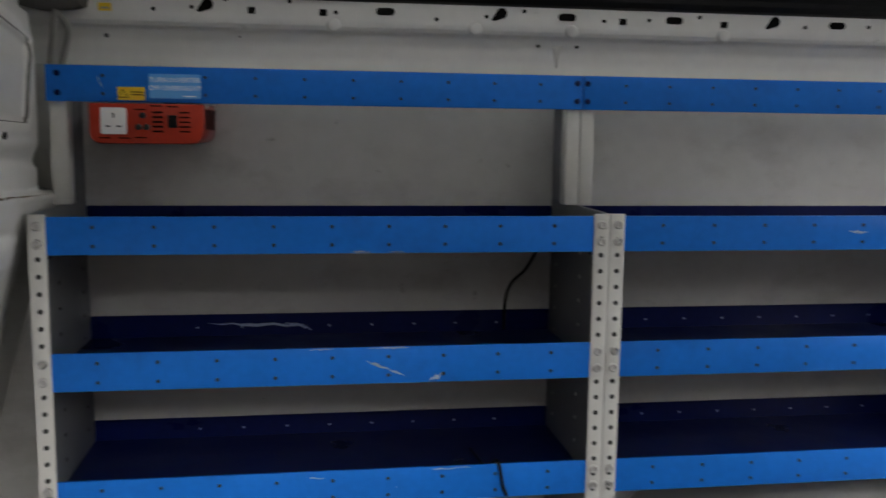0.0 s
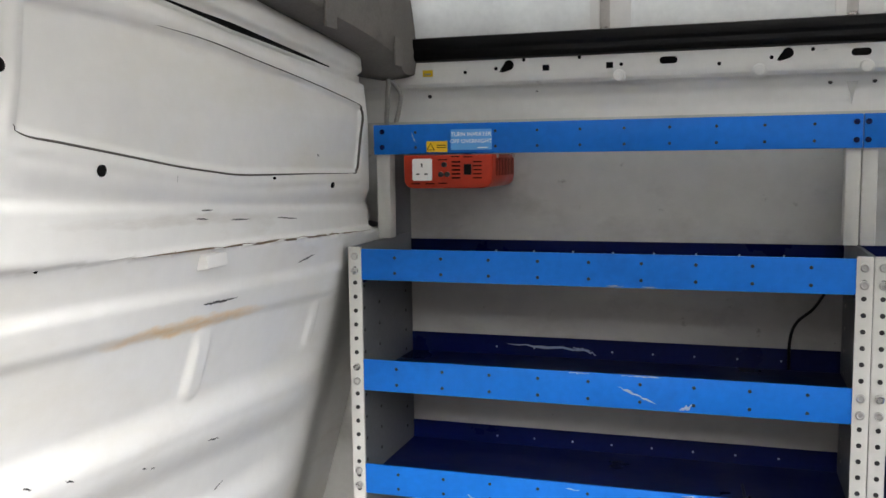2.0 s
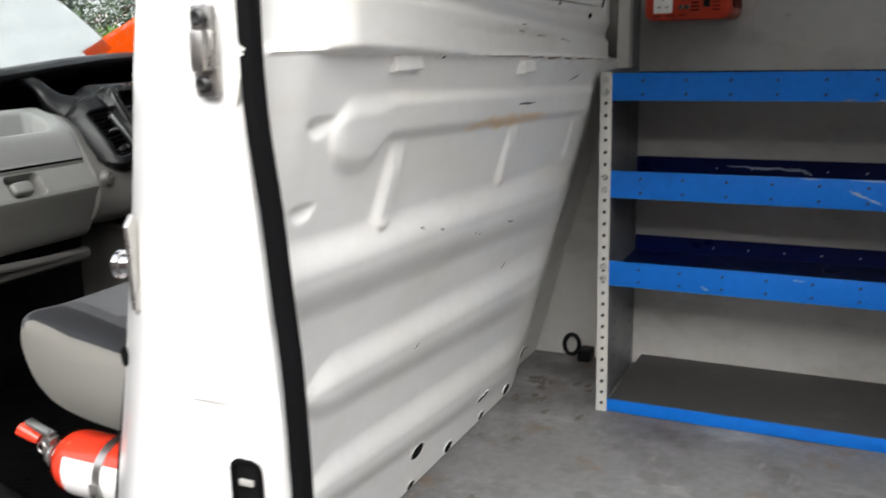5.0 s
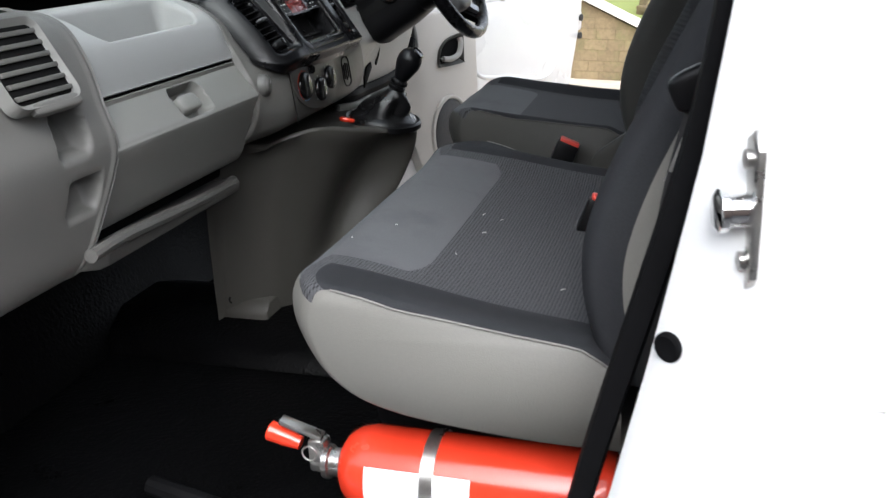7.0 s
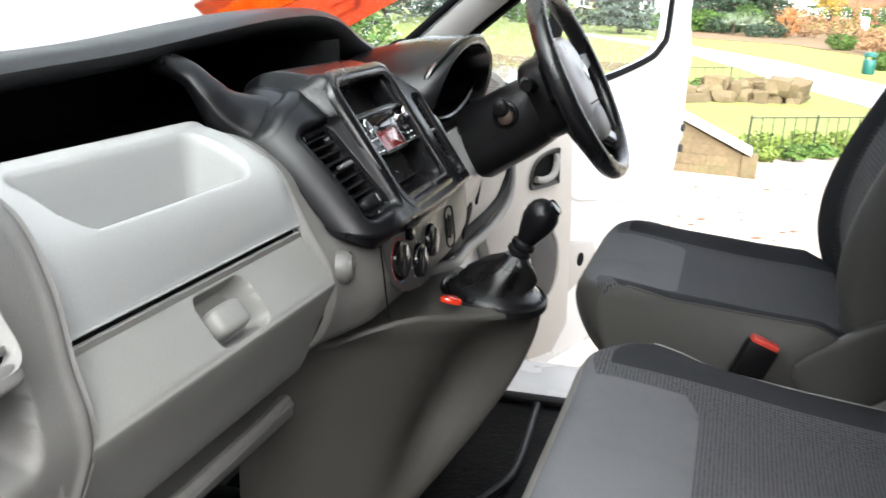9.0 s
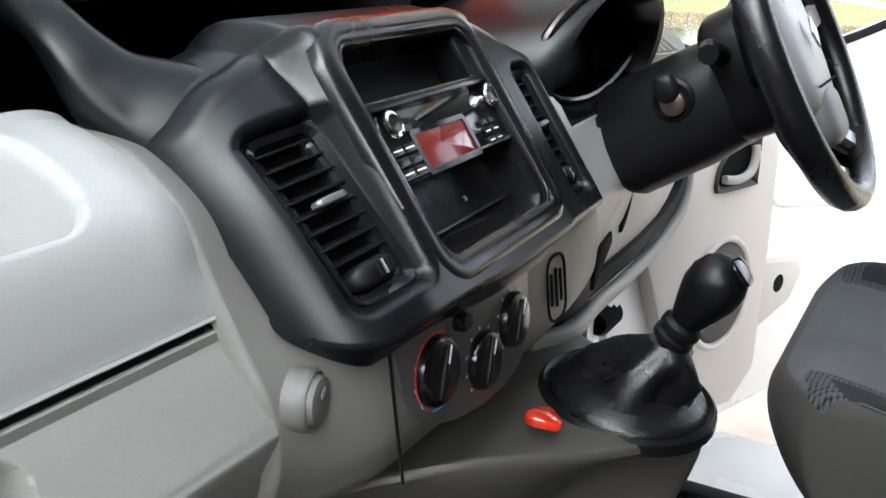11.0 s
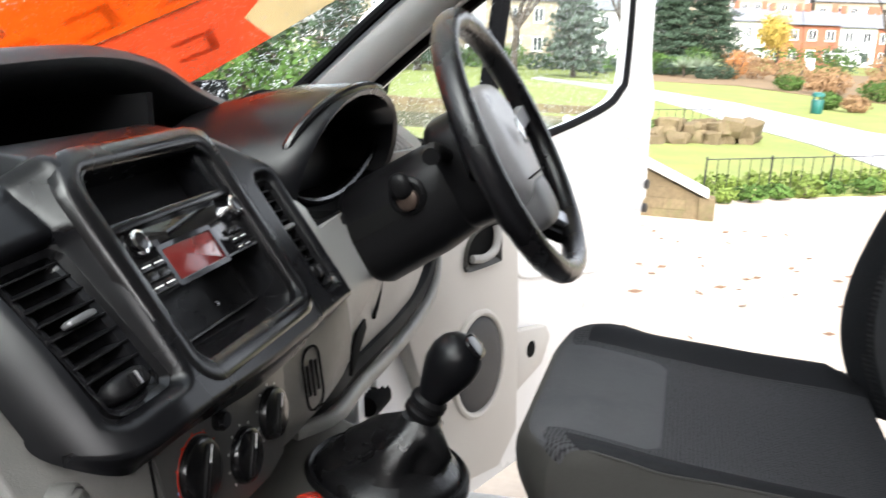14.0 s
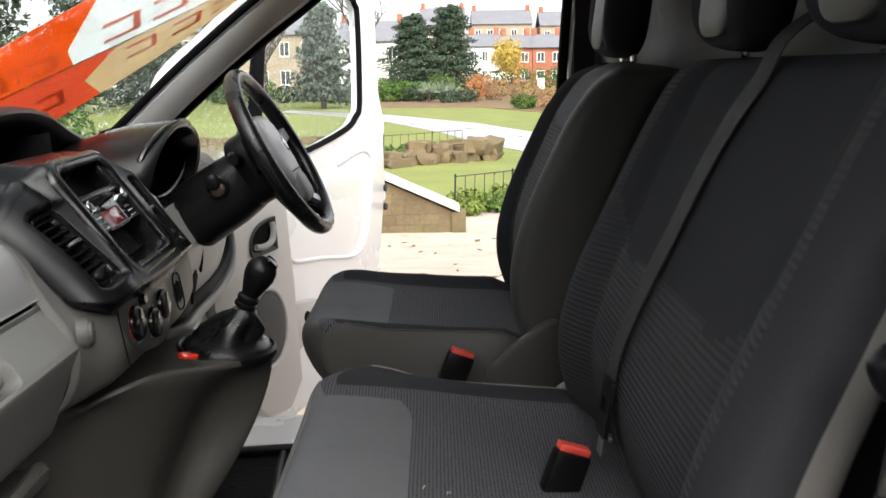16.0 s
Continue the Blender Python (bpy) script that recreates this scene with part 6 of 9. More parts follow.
# heater panel, cigar-lighter button, speaker slots
hm = lambda y, z, d=0.0: frame_of((-0.9065 + d - 0.10 * (z - 1.215), y, z), (0, 1, 0), (-0.10, 0, 1))
heat = part("heater_panel", plate([(-0.102, 0.046), (-0.095, 0.002), (-0.083, -0.022), (-0.060, -0.038), (-0.030, -0.048), (0.010, -0.054), (0.050, -0.054), (0.078, -0.046), (0.092, -0.026), (0.098, 0.0), (0.102, 0.036)], 0.0, 0.003, hm(-0.026, 1.212), 0.001), surface("mid_grey_panel", (0.050, 0.049, 0.047), 0.42, var=0.08, scale=10, fine=300, bump=0.05), dash, "heater control panel")
for y, z, r in ((-0.078, 1.212, 0.0240), (-0.012, 1.194, 0.0215), (0.041, 1.208, 0.0215)):
    kb = part("heater_knob", lathe([(r * 1.08, 0.002), (r * 1.08, 0.006), (r * 1.0, 0.009), (r * 0.9, 0.010), (0, 0.010)], hm(y, z), 28), M_SATINBLACK, heat, "black rotary knob")
    if r > 0.023:
        for a0, a1, mt in ((-150, 40, M_LENS), (140, 205, M_LABELBLUE)):
            arc = [hm(y + 1.16 * r * math.sin(radians(a)), z + 1.16 * r * math.cos(radians(a)), 0.0035).translation for a in range(a0, a1, 6)]
            part("colour_arc", sweep(arc, [(-0.0004, -0.0003), (0.0004, -0.0003), (0.0004, 0.0003), (-0.0004, 0.0003)], up=(1, 0, 0.1)), mt, heat)
    part("knob_grip", moved(box(-0.0032, 0.0032, -r * 0.82, r * 0.82, 0.008, 0.0125, 0.002), hm(y, z) @ pose(0, 0, 0, 0, 0, -25)), M_BLACK, kb)
    part("knob_pointer", moved(box(-0.0009, 0.0009, r * 0.25, r * 0.8, 0.0124, 0.0129), hm(y, z) @ pose(0, 0, 0, 0, 0, -25)), M_PAPER, kb, smooth=False)
    for q in range(9):
        a = radians(-130 + 32 * q)
        part("dial_mark", moved(box(-0.0007, 0.0007, -0.0011, 0.0011, 0.0029, 0.0033), hm(y + 1.2 * r * math.sin(a), z + 1.2 * r * math.cos(a))),
             M_PAPER if r < 0.023 else (M_LABELBLUE if q in (0, 1) else M_LENS), heat, smooth=False)
part("small_knob", lathe([(0.0085, 0.003), (0.0085, 0.009), (0.006, 0.012), (0, 0.012)], hm(-0.043, 1.237), 16), M_GLOSSBLACK, heat)
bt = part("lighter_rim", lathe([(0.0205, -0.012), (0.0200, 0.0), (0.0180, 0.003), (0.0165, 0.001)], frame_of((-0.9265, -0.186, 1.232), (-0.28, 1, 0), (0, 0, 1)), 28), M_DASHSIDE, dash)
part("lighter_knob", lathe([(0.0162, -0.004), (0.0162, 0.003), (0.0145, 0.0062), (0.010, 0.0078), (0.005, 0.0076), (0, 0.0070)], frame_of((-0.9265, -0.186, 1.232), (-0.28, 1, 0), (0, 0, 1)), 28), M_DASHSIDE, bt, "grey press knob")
part("knob_mark", moved(soft_box(0.004, 0.004, 0.0072, 0.0045, 0.0025, 0.0012, 0.8, 14, 8), frame_of((-0.9265, -0.186, 1.232), (-0.28, 1, 0), (0, 0, 1)) @ pose(0, 0, 0, 0, 0, 40)), M_SATIN, bt)
part("panel_seam", moved(box(-0.0012, 0.0012, -0.05, 0.045, 0.0, 0.0012), hm(-0.128, 1.20)), M_HOLE, dash, smooth=False)
grl = part("speaker_badge", ring_plate(rrect(0.040, 0.062, 0.015, 6), rrect(0.036, 0.058, 0.013, 6), 0.0, 0.002, hm(0.135, 1.205)), M_HOLE, dash)
for k in range(3):
    part("badge_slot", moved(box(-0.0022, 0.0022, -0.018 + 0.003 * abs(k - 1), 0.018 - 0.003 * abs(k - 1), 0, 0.0016, 0.0005), hm(0.125 + 0.010 * k, 1.205)), M_HOLE, grl)

# console down to the floor
top = [(-1.0, -0.102), (-0.975, -0.098), (-0.945, -0.085), (-0.893, -0.045), (-0.845, 0.03), (-0.800, 0.12), (-0.777, 0.17), (-0.775, 0.195), (-0.788, 0.222), (-0.825, 0.246), (-0.90, 0.262), (-1.04, 0.270), (-1.10, -0.10)]
foot = [(-1.140, -0.088), (-1.130, -0.086), (-1.115, -0.078), (-1.085, -0.055), (-1.050, -0.030), (-1.025, 0.0), (-1.015, 0.03), (-1.018, 0.06), (-1.03, 0.09), (-1.06, 0.11), (-1.10, 0.12), (-1.15, 0.12), (-1.15, -0.085)]
ztop = [1.100, 1.107, 1.118, 1.125, 1.105, 1.085, 1.072, 1.070, 1.075, 1.085, 1.098, 1.12, 1.12]
bend = [0.25, 0.25, 0.35, 0.7, 1.1, 1.4, 1.5, 1.5, 1.4, 1.2, 1.0, 1.0, 0.3]


def closed_smooth(pts, per=3):
    """A closed ring of points, made finer."""
    n = len(pts)
    out = []
    for i in range(n):
        p0, p1, p2, p3 = (Vector(pts[(i + k) % n]) for k in (-1, 0, 1, 2))
        for k in range(per):
            t = k / per
            out.append(0.5 * ((2 * p1) + (p2 - p0) * t + (2 * p0 - 5 * p1 + 4 * p2 - p3) * t * t + (3 * p1 - p0 - 3 * p2 + p3) * t ** 3))
    return out


rings = []
for k in range(19):
    t = k / 18
    fold = [0, 0, 0, 0.0, 0.25, 1.0, 0.35, 0.0, 0, 0, 0, 0, 0]
    fold = [q * 0.085 * math.sin(math.pi * min(1.0, t * 1.25) ** 0.7) if t < 0.8 else 0.0 for q in fold]
    rings.append(closed_smooth([(a[0] + (b[0] - a[0]) * t ** e - 0.85 * d, a[1] + (b[1] - a[1]) * t ** e + 0.35 * d, (zt - 0.008) * (1 - t) + 0.69 * t) for a, b, zt, e, d in zip(top, foot, ztop, bend, fold)]))
rim = rings[0]
mid = sum(rim, Vector()) / len(rim)
lead = [[q + (mid - q) * k + Vector((0, 0, h)) for q in rim] for k, h in ((0.07, 0.009), (0.03, 0.008), (0.010, 0.005))]
cons = part("console", skin(lead + rings), M_CONSOLE, dash, "brownish grey plastic centre console, darkened as in shade", angle=50)
part("console_foot", prism([(-0.092, 0.66), (-0.09, 0.735), (-0.07, 0.752), (0.06, 0.752), (0.09, 0.735), (0.10, 0.66)], "x", -1.15, -1.035, 0.01), M_CONSOLE, cons)
for p in ((-1.106, -0.083, 0.965), (-1.118, -0.080, 0.756)):
    part("console_screw", lathe([(0.012, -0.004), (0.011, 0.002), (0.007, 0.003), (0.006, -0.002), (0, -0.002)], frame_of(p, (0.75, 0.66, 0), (0, 0, 1)), 16), M_BLACK, cons)
part("red_button", moved(prism([(-0.017, -0.015), (-0.020, -0.006), (-0.012, 0.008), (0.004, 0.021), (0.011, 0.022), (0.015, 0.014), (0.019, -0.012), (0.014, -0.018), (-0.010, -0.018)], "z", -0.004, 0.007, 0.004), Matrix.Translation((-0.879, 0.055, 1.118)) @ pose(0, 0, 0, -4, 14, 30) @ Matrix.Scale(0.84, 4)), M_LENS, dash, "glossy red immobiliser touch pad")

# driver side lower panel
def knee_at(u, v):
    """Panel under the column; its lower edge curls up towards the door."""
    y = 0.255 + 0.61 * u
    low = 1.143 - 0.055 * min(1.0, (y - 0.255) / 0.3) * 0.35 + 0.12 * max(0.0, (y - 0.66) / 0.2) ** 2
    z = low * (1 - v) + 1.30 * v
    return (-0.944 - 0.07 * (y - 0.246) - 0.36 * max(0.0, z - 1.24) - 0.02 * (1 - v) ** 6, y, z)


drv = part("driver_panel", sheet(knee_at, 40, 20, 0.012, -1.0), M_DASH, dash, "light grey knee panel", angle=60)
KNEE = [(-0.960, 0.200, 1.112), (-0.938, 0.262, 1.108), (-0.948, 0.36, 1.102), (-0.953, 0.46, 1.097), (-0.961, 0.585, 1.092), (-0.968, 0.70, 1.096), (-0.975, 0.80, 1.112), (-0.985, 0.86, 1.155), (-1.0, 0.872, 1.23), (-1.02, 0.87, 1.31)]
part("shelf_lip", sweep(smooth_line(KNEE), [(0.008 * sup(2 * math.pi * i / 14, 0.7), 0.009 * sup(2 * math.pi * i / 14 - math.pi / 2, 0.7)) for i in range(14)]), M_DASHLOW, drv, "grey lip of the driver shelf")
# two dark rolls stand for the shade within the driver shelf
part("shelf_opening", sweep(smooth_line([(x - 0.016, y, z + 0.022) for x, y, z in KNEE[:-2]]), circle(0.016, 8)), M_VOIDSHADE, drv)
part("shelf_inside", sweep(smooth_line([(x - 0.055, y, z + 0.006) for x, y, z in KNEE[:-3]]), circle(0.035, 8)), M_VOIDSHADE, drv)
part("coin_pocket", plate([(-0.036, -0.030), (0.030, 0.008), (0.026, 0.022), (-0.010, 0.016), (-0.030, -0.004)], -0.001, 0.004, frame_of((-0.9425, 0.352, 1.166), (-0.07, 1, 0), (0, 0, 1)), 0.001), M_HOLE, drv)
part("column_gap", sweep(smooth_line([(-0.955, 0.475, 1.240), (-0.953, 0.462, 1.210), (-0.950, 0.440, 1.190), (-0.948, 0.420, 1.178)]), circle(0.006, 8)), M_HOLE, drv)
part("switch_block", moved(box(-0.008, 0.008, -0.028, 0.028, 0, 0.008, 0.002), frame_of((-0.925, 0.235, 1.205), (0, 1, 0), (0, 0, 1))), M_BLACK, dash)
part("switch_block", moved(box(-0.010, 0.010, -0.016, 0.016, 0, 0.008, 0.002), frame_of((-0.955, 0.302, 1.282), (-0.12, 1, 0), (-0.36, 0, 1))), M_BLACK, dash)
def surround_at(u, v):
    """Pale fascia flowing from the stack's edge to the foot of the instruments."""
    y = 0.246 + 0.27 * u
    z = (1.160 + 0.06 * u) * (1 - v) + (1.362 - 0.048 * step(0.0, 0.16, u)) * v
    x = -0.936 - 0.36 * max(0.0, z - 1.24) - (0.07 + 0.07 * step(1.20, 1.30, z)) * (y - 0.246) - 0.02 * (1 - v) ** 6 - 0.035 * max(0.0, 1 - u / 0.05) ** 2
    return (x, y, z)


part("cluster_surround", sheet(surround_at, 40, 30, 0.012, -1.0), M_DASH, dash, "pale grey fascia round the column", angle=60)
m = frame_of((-1.035, 0.735, 1.366), (0.35, 1, 0), (-1, 0.2, 0.62))
vt = part("driver_vent", ring_plate(rrect(0.125, 0.085, 0.03, 6), rrect(0.100, 0.060, 0.02, 6), -0.02, 0.012, m, d1_in=0.004), M_DASH, dash, "light grey round-cornered vent")
part("vent_back", plate(rrect(0.104, 0.064, 0.02), -0.012, 0.0, m), M_HOLE, vt)
for k in range(7):
    part("vent_slat", moved(box(-0.0016, 0.0016, -0.03, 0.03, 0, 0.008, 0.0006), m @ Matrix.Translation((-0.042 + 0.014 * k, 0, 0))), M_DASH, vt)

# instrument binnacle
def arch(t, cx, cy, cz, w, h, flat):
    a = math.pi * (1.16 - 1.32 * t)
    return (cx, cy + w * math.cos(a), cz + h * math.sin(a) if math.sin(a) > 0 else cz + flat * math.sin(a) * 2)


BY = 0.445
shell = []
for k, (dx, w, h, zc, out) in enumerate(((-1.15, 0.185, 0.075, 1.370, 0), (-1.10, 0.190, 0.088, 1.370, 0), (-1.04, 0.188, 0.100, 1.368, 0), (-0.985, 0.178, 0.104, 1.366, 0.5), (-0.958, 0.170, 0.103, 1.365, 1), (-0.952, 0.163, 0.098, 1.365, 1), (-0.956, 0.156, 0.092, 1.365, 1),
                                         (-1.02, 0.150, 0.086, 1.365, 0.3), (-1.085, 0.140, 0.080, 1.365, 0))):
    shell.append([(dx - out * 0.040 * (1 - math.sin(math.pi * i / 20)) ** 1.2, BY + w * math.cos(math.pi * (1.14 - 1.28 * i / 20)), zc + h * (math.sin(math.pi * (1.14 - 1.28 * i / 20))) - (0.012 if i in (0, 20) else 0)) for i in range(21)])
binn = part("binnacle_hood", skin(shell, False, False), M_ANTHRA, dash, "anthracite instrument hood", angle=50)
part("binnacle_sill", sweep(smooth_line([(-0.998, BY - 0.155, 1.322), (-0.982, BY - 0.10, 1.306), (-0.972, BY - 0.03, 1.310), (-0.968, BY + 0.03, 1.322), (-0.972, BY + 0.08, 1.335), (-0.985, BY + 0.15, 1.335)]), circle(0.012, 8)), M_ANTHRA, binn)
part("binnacle_rim", tube([(-0.985 + 0.026 * math.sin(a) - 0.012 * math.cos(a) ** 2, BY + 0.160 * math.cos(a), 1.394 + (0.072 if math.sin(a) > 0 else 0.070) * math.sin(a)) for a in [2 * math.pi * i / 56 for i in range(56)]], 0.0065, 10, closed=True, up=(1, 0, 0)), M_SATINBLACK, binn)
part("instrument_glass", plate([(0.148 * math.cos(a), 0.090 * math.sin(a)) for a in [2 * math.pi * i / 28 for i in range(28)]], -0.002, 0.0, frame_of((-1.075, BY, 1.375), (0, 1, 0), (-0.25, 0, 1))), M_VOIDSHADE, binn)
part("binnacle_floor", sheet(lambda u, v: (-1.08 + 0.10 * v, BY - 0.15 + 0.30 * u, 1.318 - 0.01 * v + 0.02 * (2 * u - 1) ** 2), 12, 4, 0.01, 1.0), M_VOIDSHADE, binn)

# ---- steering column and wheel ----
WN = Vector((0.897, 0, 0.4415))
WU = Vector((-0.4415, 0, 0.897))
WC = Vector((-0.774, 0.468, 1.394))
col = thing("steering_column", (-0.93, 0.455, 1.25), "black steering column shroud with stalks and ignition lock", "steering column")
rings = []
for d, wy, wz, off in ((-0.226, 0.046, 0.046, -0.022), (-0.223, 0.056, 0.055, -0.022), (-0.216, 0.066, 0.063, -0.022), (-0.204, 0.072, 0.068, -0.022), (-0.12, 0.074, 0.066, -0.017), (-0.075, 0.072, 0.062, -0.012), (-0.062, 0.064, 0.054, -0.010)):
    c = WC + WN * d + WU * off + Vector((0, -0.018, 0))
    rings.append([c + Vector((0, wy * sup(2 * math.pi * i / 28, 0.74), 0)) + WU * (wz * sup(2 * math.pi * i / 28 - math.pi / 2, 0.74)) for i in range(28)])
shroud = part("column_shroud", skin(rings), M_BLACK, col, angle=50)
part("shroud_seam", skin([[r[(i) % 28] + (r[i % 28] - (sum(r, Vector()) / 28)).normalized() * 0.0008 for i in (13, 14)] for r in rings[1:5]], False, False), M_HOLE, shroud)
m = frame_of(WC + WN * -0.120 + Vector((0, -0.090, 0.0)) + WU * 0.002, WN, WU)
lock = part("ignition_lock", lathe([(0.023, -0.01), (0.023, 0.004), (0.019, 0.007), (0.016, 0.003), (0, 0.003)], m, 24), M_BLACK, col)
part("lock_barrel", lathe([(0.013, 0.002), (0.013, 0.010), (0.010, 0.012), (0, 0.012)], m @ Matrix.Translation((0, -0.004, 0)), 18), surface("brass_lock", (0.07, 0.05, 0.04), 0.35, 0.6), lock)
part("lock_lever", moved(soft_box(0, 0.014, 0.010, 0.013, 0.016, 0.009, 0.8), m), M_BLACK, lock)
part("stalk_hub", moved(soft_box(0, 0, 0, 0.040, 0.078, 0.072, 0.5), frame_of(WC + WN * -0.048 + Vector((0, -0.012, 0)), WN, (0, 1, 0))), M_BLACK, col)
part("stalk", tube(smooth_line([WC + WN * -0.06 + Vector((0, -0.07, 0)) + WU * 0.02, WC + WN * -0.055 + Vector((0, -0.13, 0)) + WU * 0.035, WC + WN * -0.05 + Vector((0, -0.165, 0)) + WU * 0.03]), 0.010, 10), M_BLACK, col)
part("stalk", tube(smooth_line([WC + WN * -0.06 + Vector((0, 0.07, 0)) + WU * 0.01, WC + WN * -0.055 + Vector((0, 0.16, 0)) + WU * 0.02]), 0.010, 10), M_BLACK, col)

sw = thing("steering_wheel", WC, "black four-spoke steering wheel with a grey airbag pad", "steering wheel")
wm = frame_of(WC, (0, 1, 0), WU)
rim = []
R = 0.167
nseg = 64
for i in range(nseg):
    a = 2 * math.pi * i / nseg
    lump = 0.0
    rr = 0.0145 + lump
    ring = []
    for j in range(12):
        b = 2 * math.pi * j / 12
        ring.append(wm @ Vector(((R + rr * math.cos(b)) * math.cos(a), (R + rr * math.cos(b)) * math.sin(a), rr * 1.15 * math.sin(b))))
    rim.append(ring)
rim.append(rim[0])
part("wheel_rim", skin(rim, True, False), M_WHEEL, sw, angle=60)
pad = part("airbag_pad", moved(soft_box(0, 0, 0, 0.078, 0.082, 0.026, 0.55, 32, 14, fn=lambda q: (q.x * (1 - 0.25 * max(0, -q.y) / 0.08), q.y, q.z - 0.004 - 0.15 * q.y * 0.2)), wm @ Matrix.Translation((0, 0.004, -0.012))), M_AIRBAG, sw, "grey airbag cover")
part("pad_lower", moved(soft_box(0, 0, 0, 0.046, 0.034, 0.024, 0.55, 28, 12), wm @ Matrix.Translation((0, -0.075, -0.010))), surface("darker_grey_pad", (0.15, 0.15, 0.155), 0.45, var=0.05, fine=300), pad)
part("badge", plate([(0, 0.018), (0.013, 0), (0, -0.018), (-0.013, 0)], 0.0, 0.003, wm @ Matrix.Translation((0, 0.012, 0.0145)), 0.001), M_SATIN, pad, "silver emblem")
part("pad_seam", moved(box(-0.05, 0.05, -0.0008, 0.0008, 0.010, 0.0135), wm @ Matrix.Translation((0, -0.042, 0))), M_HOLE, pad, smooth=False)
for ang, wdt in ((12, 0.030), (168, 0.030), (-52, 0.024), (-128, 0.024)):
    a = radians(ang)
    p0 = wm @ Vector((0.06 * math.cos(a), 0.06 * math.sin(a) - 0.01, -0.018))
    p1 = wm @ Vector(((R - 0.004) * math.cos(a), (R - 0.004) * math.sin(a), -0.002))
    part("spoke", sweep(smooth_line([p0, (p0 + p1) / 2 + (wm.to_3x3() @ Vector((0, 0, -0.006))), p1]), [(-wdt / 2, -0.006), (wdt / 2, -0.006), (wdt / 2.6, 0.007), (-wdt / 2.6, 0.007)], up=WN), M_AIRBAG if ang > 0 else M_SATIN, sw)
part("hub_back", lathe([(0.060, -0.085), (0.070, -0.06), (0.086, -0.040), (0.090, -0.028), (0.070, -0.018), (0, -0.018)], wm, 28), M_BLACK, sw)
for ang in (12, 168, -52, -128):
    a = radians(ang)
    p0 = wm @ Vector((0.05 * math.cos(a), 0.05 * math.sin(a) - 0.01, -0.034))
    p1 = wm @ Vector(((R - 0.002) * math.cos(a), (R - 0.002) * math.sin(a), -0.010))
    part("spoke_back", sweep(smooth_line([p0, (p0 + p1) / 2 + (wm.to_3x3() @ Vector((0, 0, -0.010))), p1]), [(-0.030, -0.004), (0.030, -0.004), (0.024, 0.008), (-0.024, 0.008)], up=WN), M_BLACK, sw)

# ---- gear lever ----
gear = thing("gear_lever", (-0.845, 0.170, 1.09), "black gear lever with a leatherette gaiter", "gear lever")
gb = Vector((-0.848, 0.182, 1.090))
gm = Matrix.Translation(gb) @ pose(0, 0, 0, 0, 8, 0)
prof = [(0.076, 0.080, -0.004, 0.0), (0.075, 0.079, 0.006, 0.0), (0.070, 0.073, 0.013, 0.0), (0.059, 0.060, 0.017, 0.2), (0.051, 0.052, 0.024, 0.8), (0.046, 0.046, 0.036, 1.2), (0.040, 0.039, 0.048, 1.2), (0.033, 0.032, 0.058, 0.9), (0.026, 0.025, 0.066, 0.5), (0.020, 0.020, 0.072, 0.2), (0.017, 0.017, 0.076, 0.0)]
rings = []
for k, (rx, ry, h, crease) in enumerate(prof):
    ring = []
    for i in range(72):
        a = 2 * math.pi * i / 72
        ridge = lambda n, ph: 1 - 2 * abs(((n * a + ph) / (2 * math.pi)) % 1.0 - 0.5) * 2
        f = 1 + crease * (0.17 * ridge(4, 0.5 + 0.55 * k) + 0.07 * ridge(7, 1.3 - 0.5 * k))
        ring.append(gm @ Vector((rx * f * math.cos(a) + 0.028 * step(0.012, 0.074, h), ry * f * math.sin(a) - 0.012 * step(0.012, 0.074, h), h + 0.006 * crease * ridge(3, 0.8))))
    rings.append(ring)
part("gaiter", skin(rings), M_LEATHER, gear, "creased black gaiter", angle=40)
part("gaiter_ring", moved(skin([[(0.080 * k * math.cos(2 * math.pi * i / 36), 0.084 * k * math.sin(2 * math.pi * i / 36), z) for i in range(36)] for k, z in ((1.06, -0.006), (1.05, 0.004), (1.0, 0.008), (0.92, 0.003))], True, True), gm), M_BLACK, gear)
s0, s1 = Vector((-0.8115, 0.170, 1.156)), Vector((-0.7960, 0.170, 1.183))
ax = (s1 - s0).normalized()
part("lever_shaft", tube([s0, s1], 0.0095, 12), M_STEEL, gear, "bare steel lever shaft")
part("shaft_collar", lathe([(0.014, 0), (0.019, 0.004), (0.019, 0.010), (0.014, 0.014)], frame_of(s0 + (s1 - s0) * 0.15, ax.orthogonal(), ax.cross(ax.orthogonal())), 18), M_BLACK, gear)
km = frame_of(s1, Vector((0, 1, 0)), ax.cross(Vector((0, 1, 0))))
part("lever_collar", lathe([(0.013, -0.014), (0.019, -0.010), (0.019, -0.004), (0.015, 0.0)], km, 18), M_BLACK, gear)
part("gear_knob", lathe([(0.012, -0.004), (0.016, 0.004), (0.0215, 0.020), (0.0260, 0.036), (0.0258, 0.050), (0.0215, 0.061), (0.0145, 0.068), (0.006, 0.071), (0, 0.071)], km, 28), M_ANTHRA, gear, "black bulb-shaped knob")
part("knob_plate", moved(soft_box(0, 0, 0, 0.015, 0.013, 0.003, 0.7), frame_of(s1 + ax * 0.063 + Vector((0.012, -0.002, 0.0)), (0, 1, 0), Vector((-0.6, 0, 0.8)))), M_GLOSSBLACK, gear)


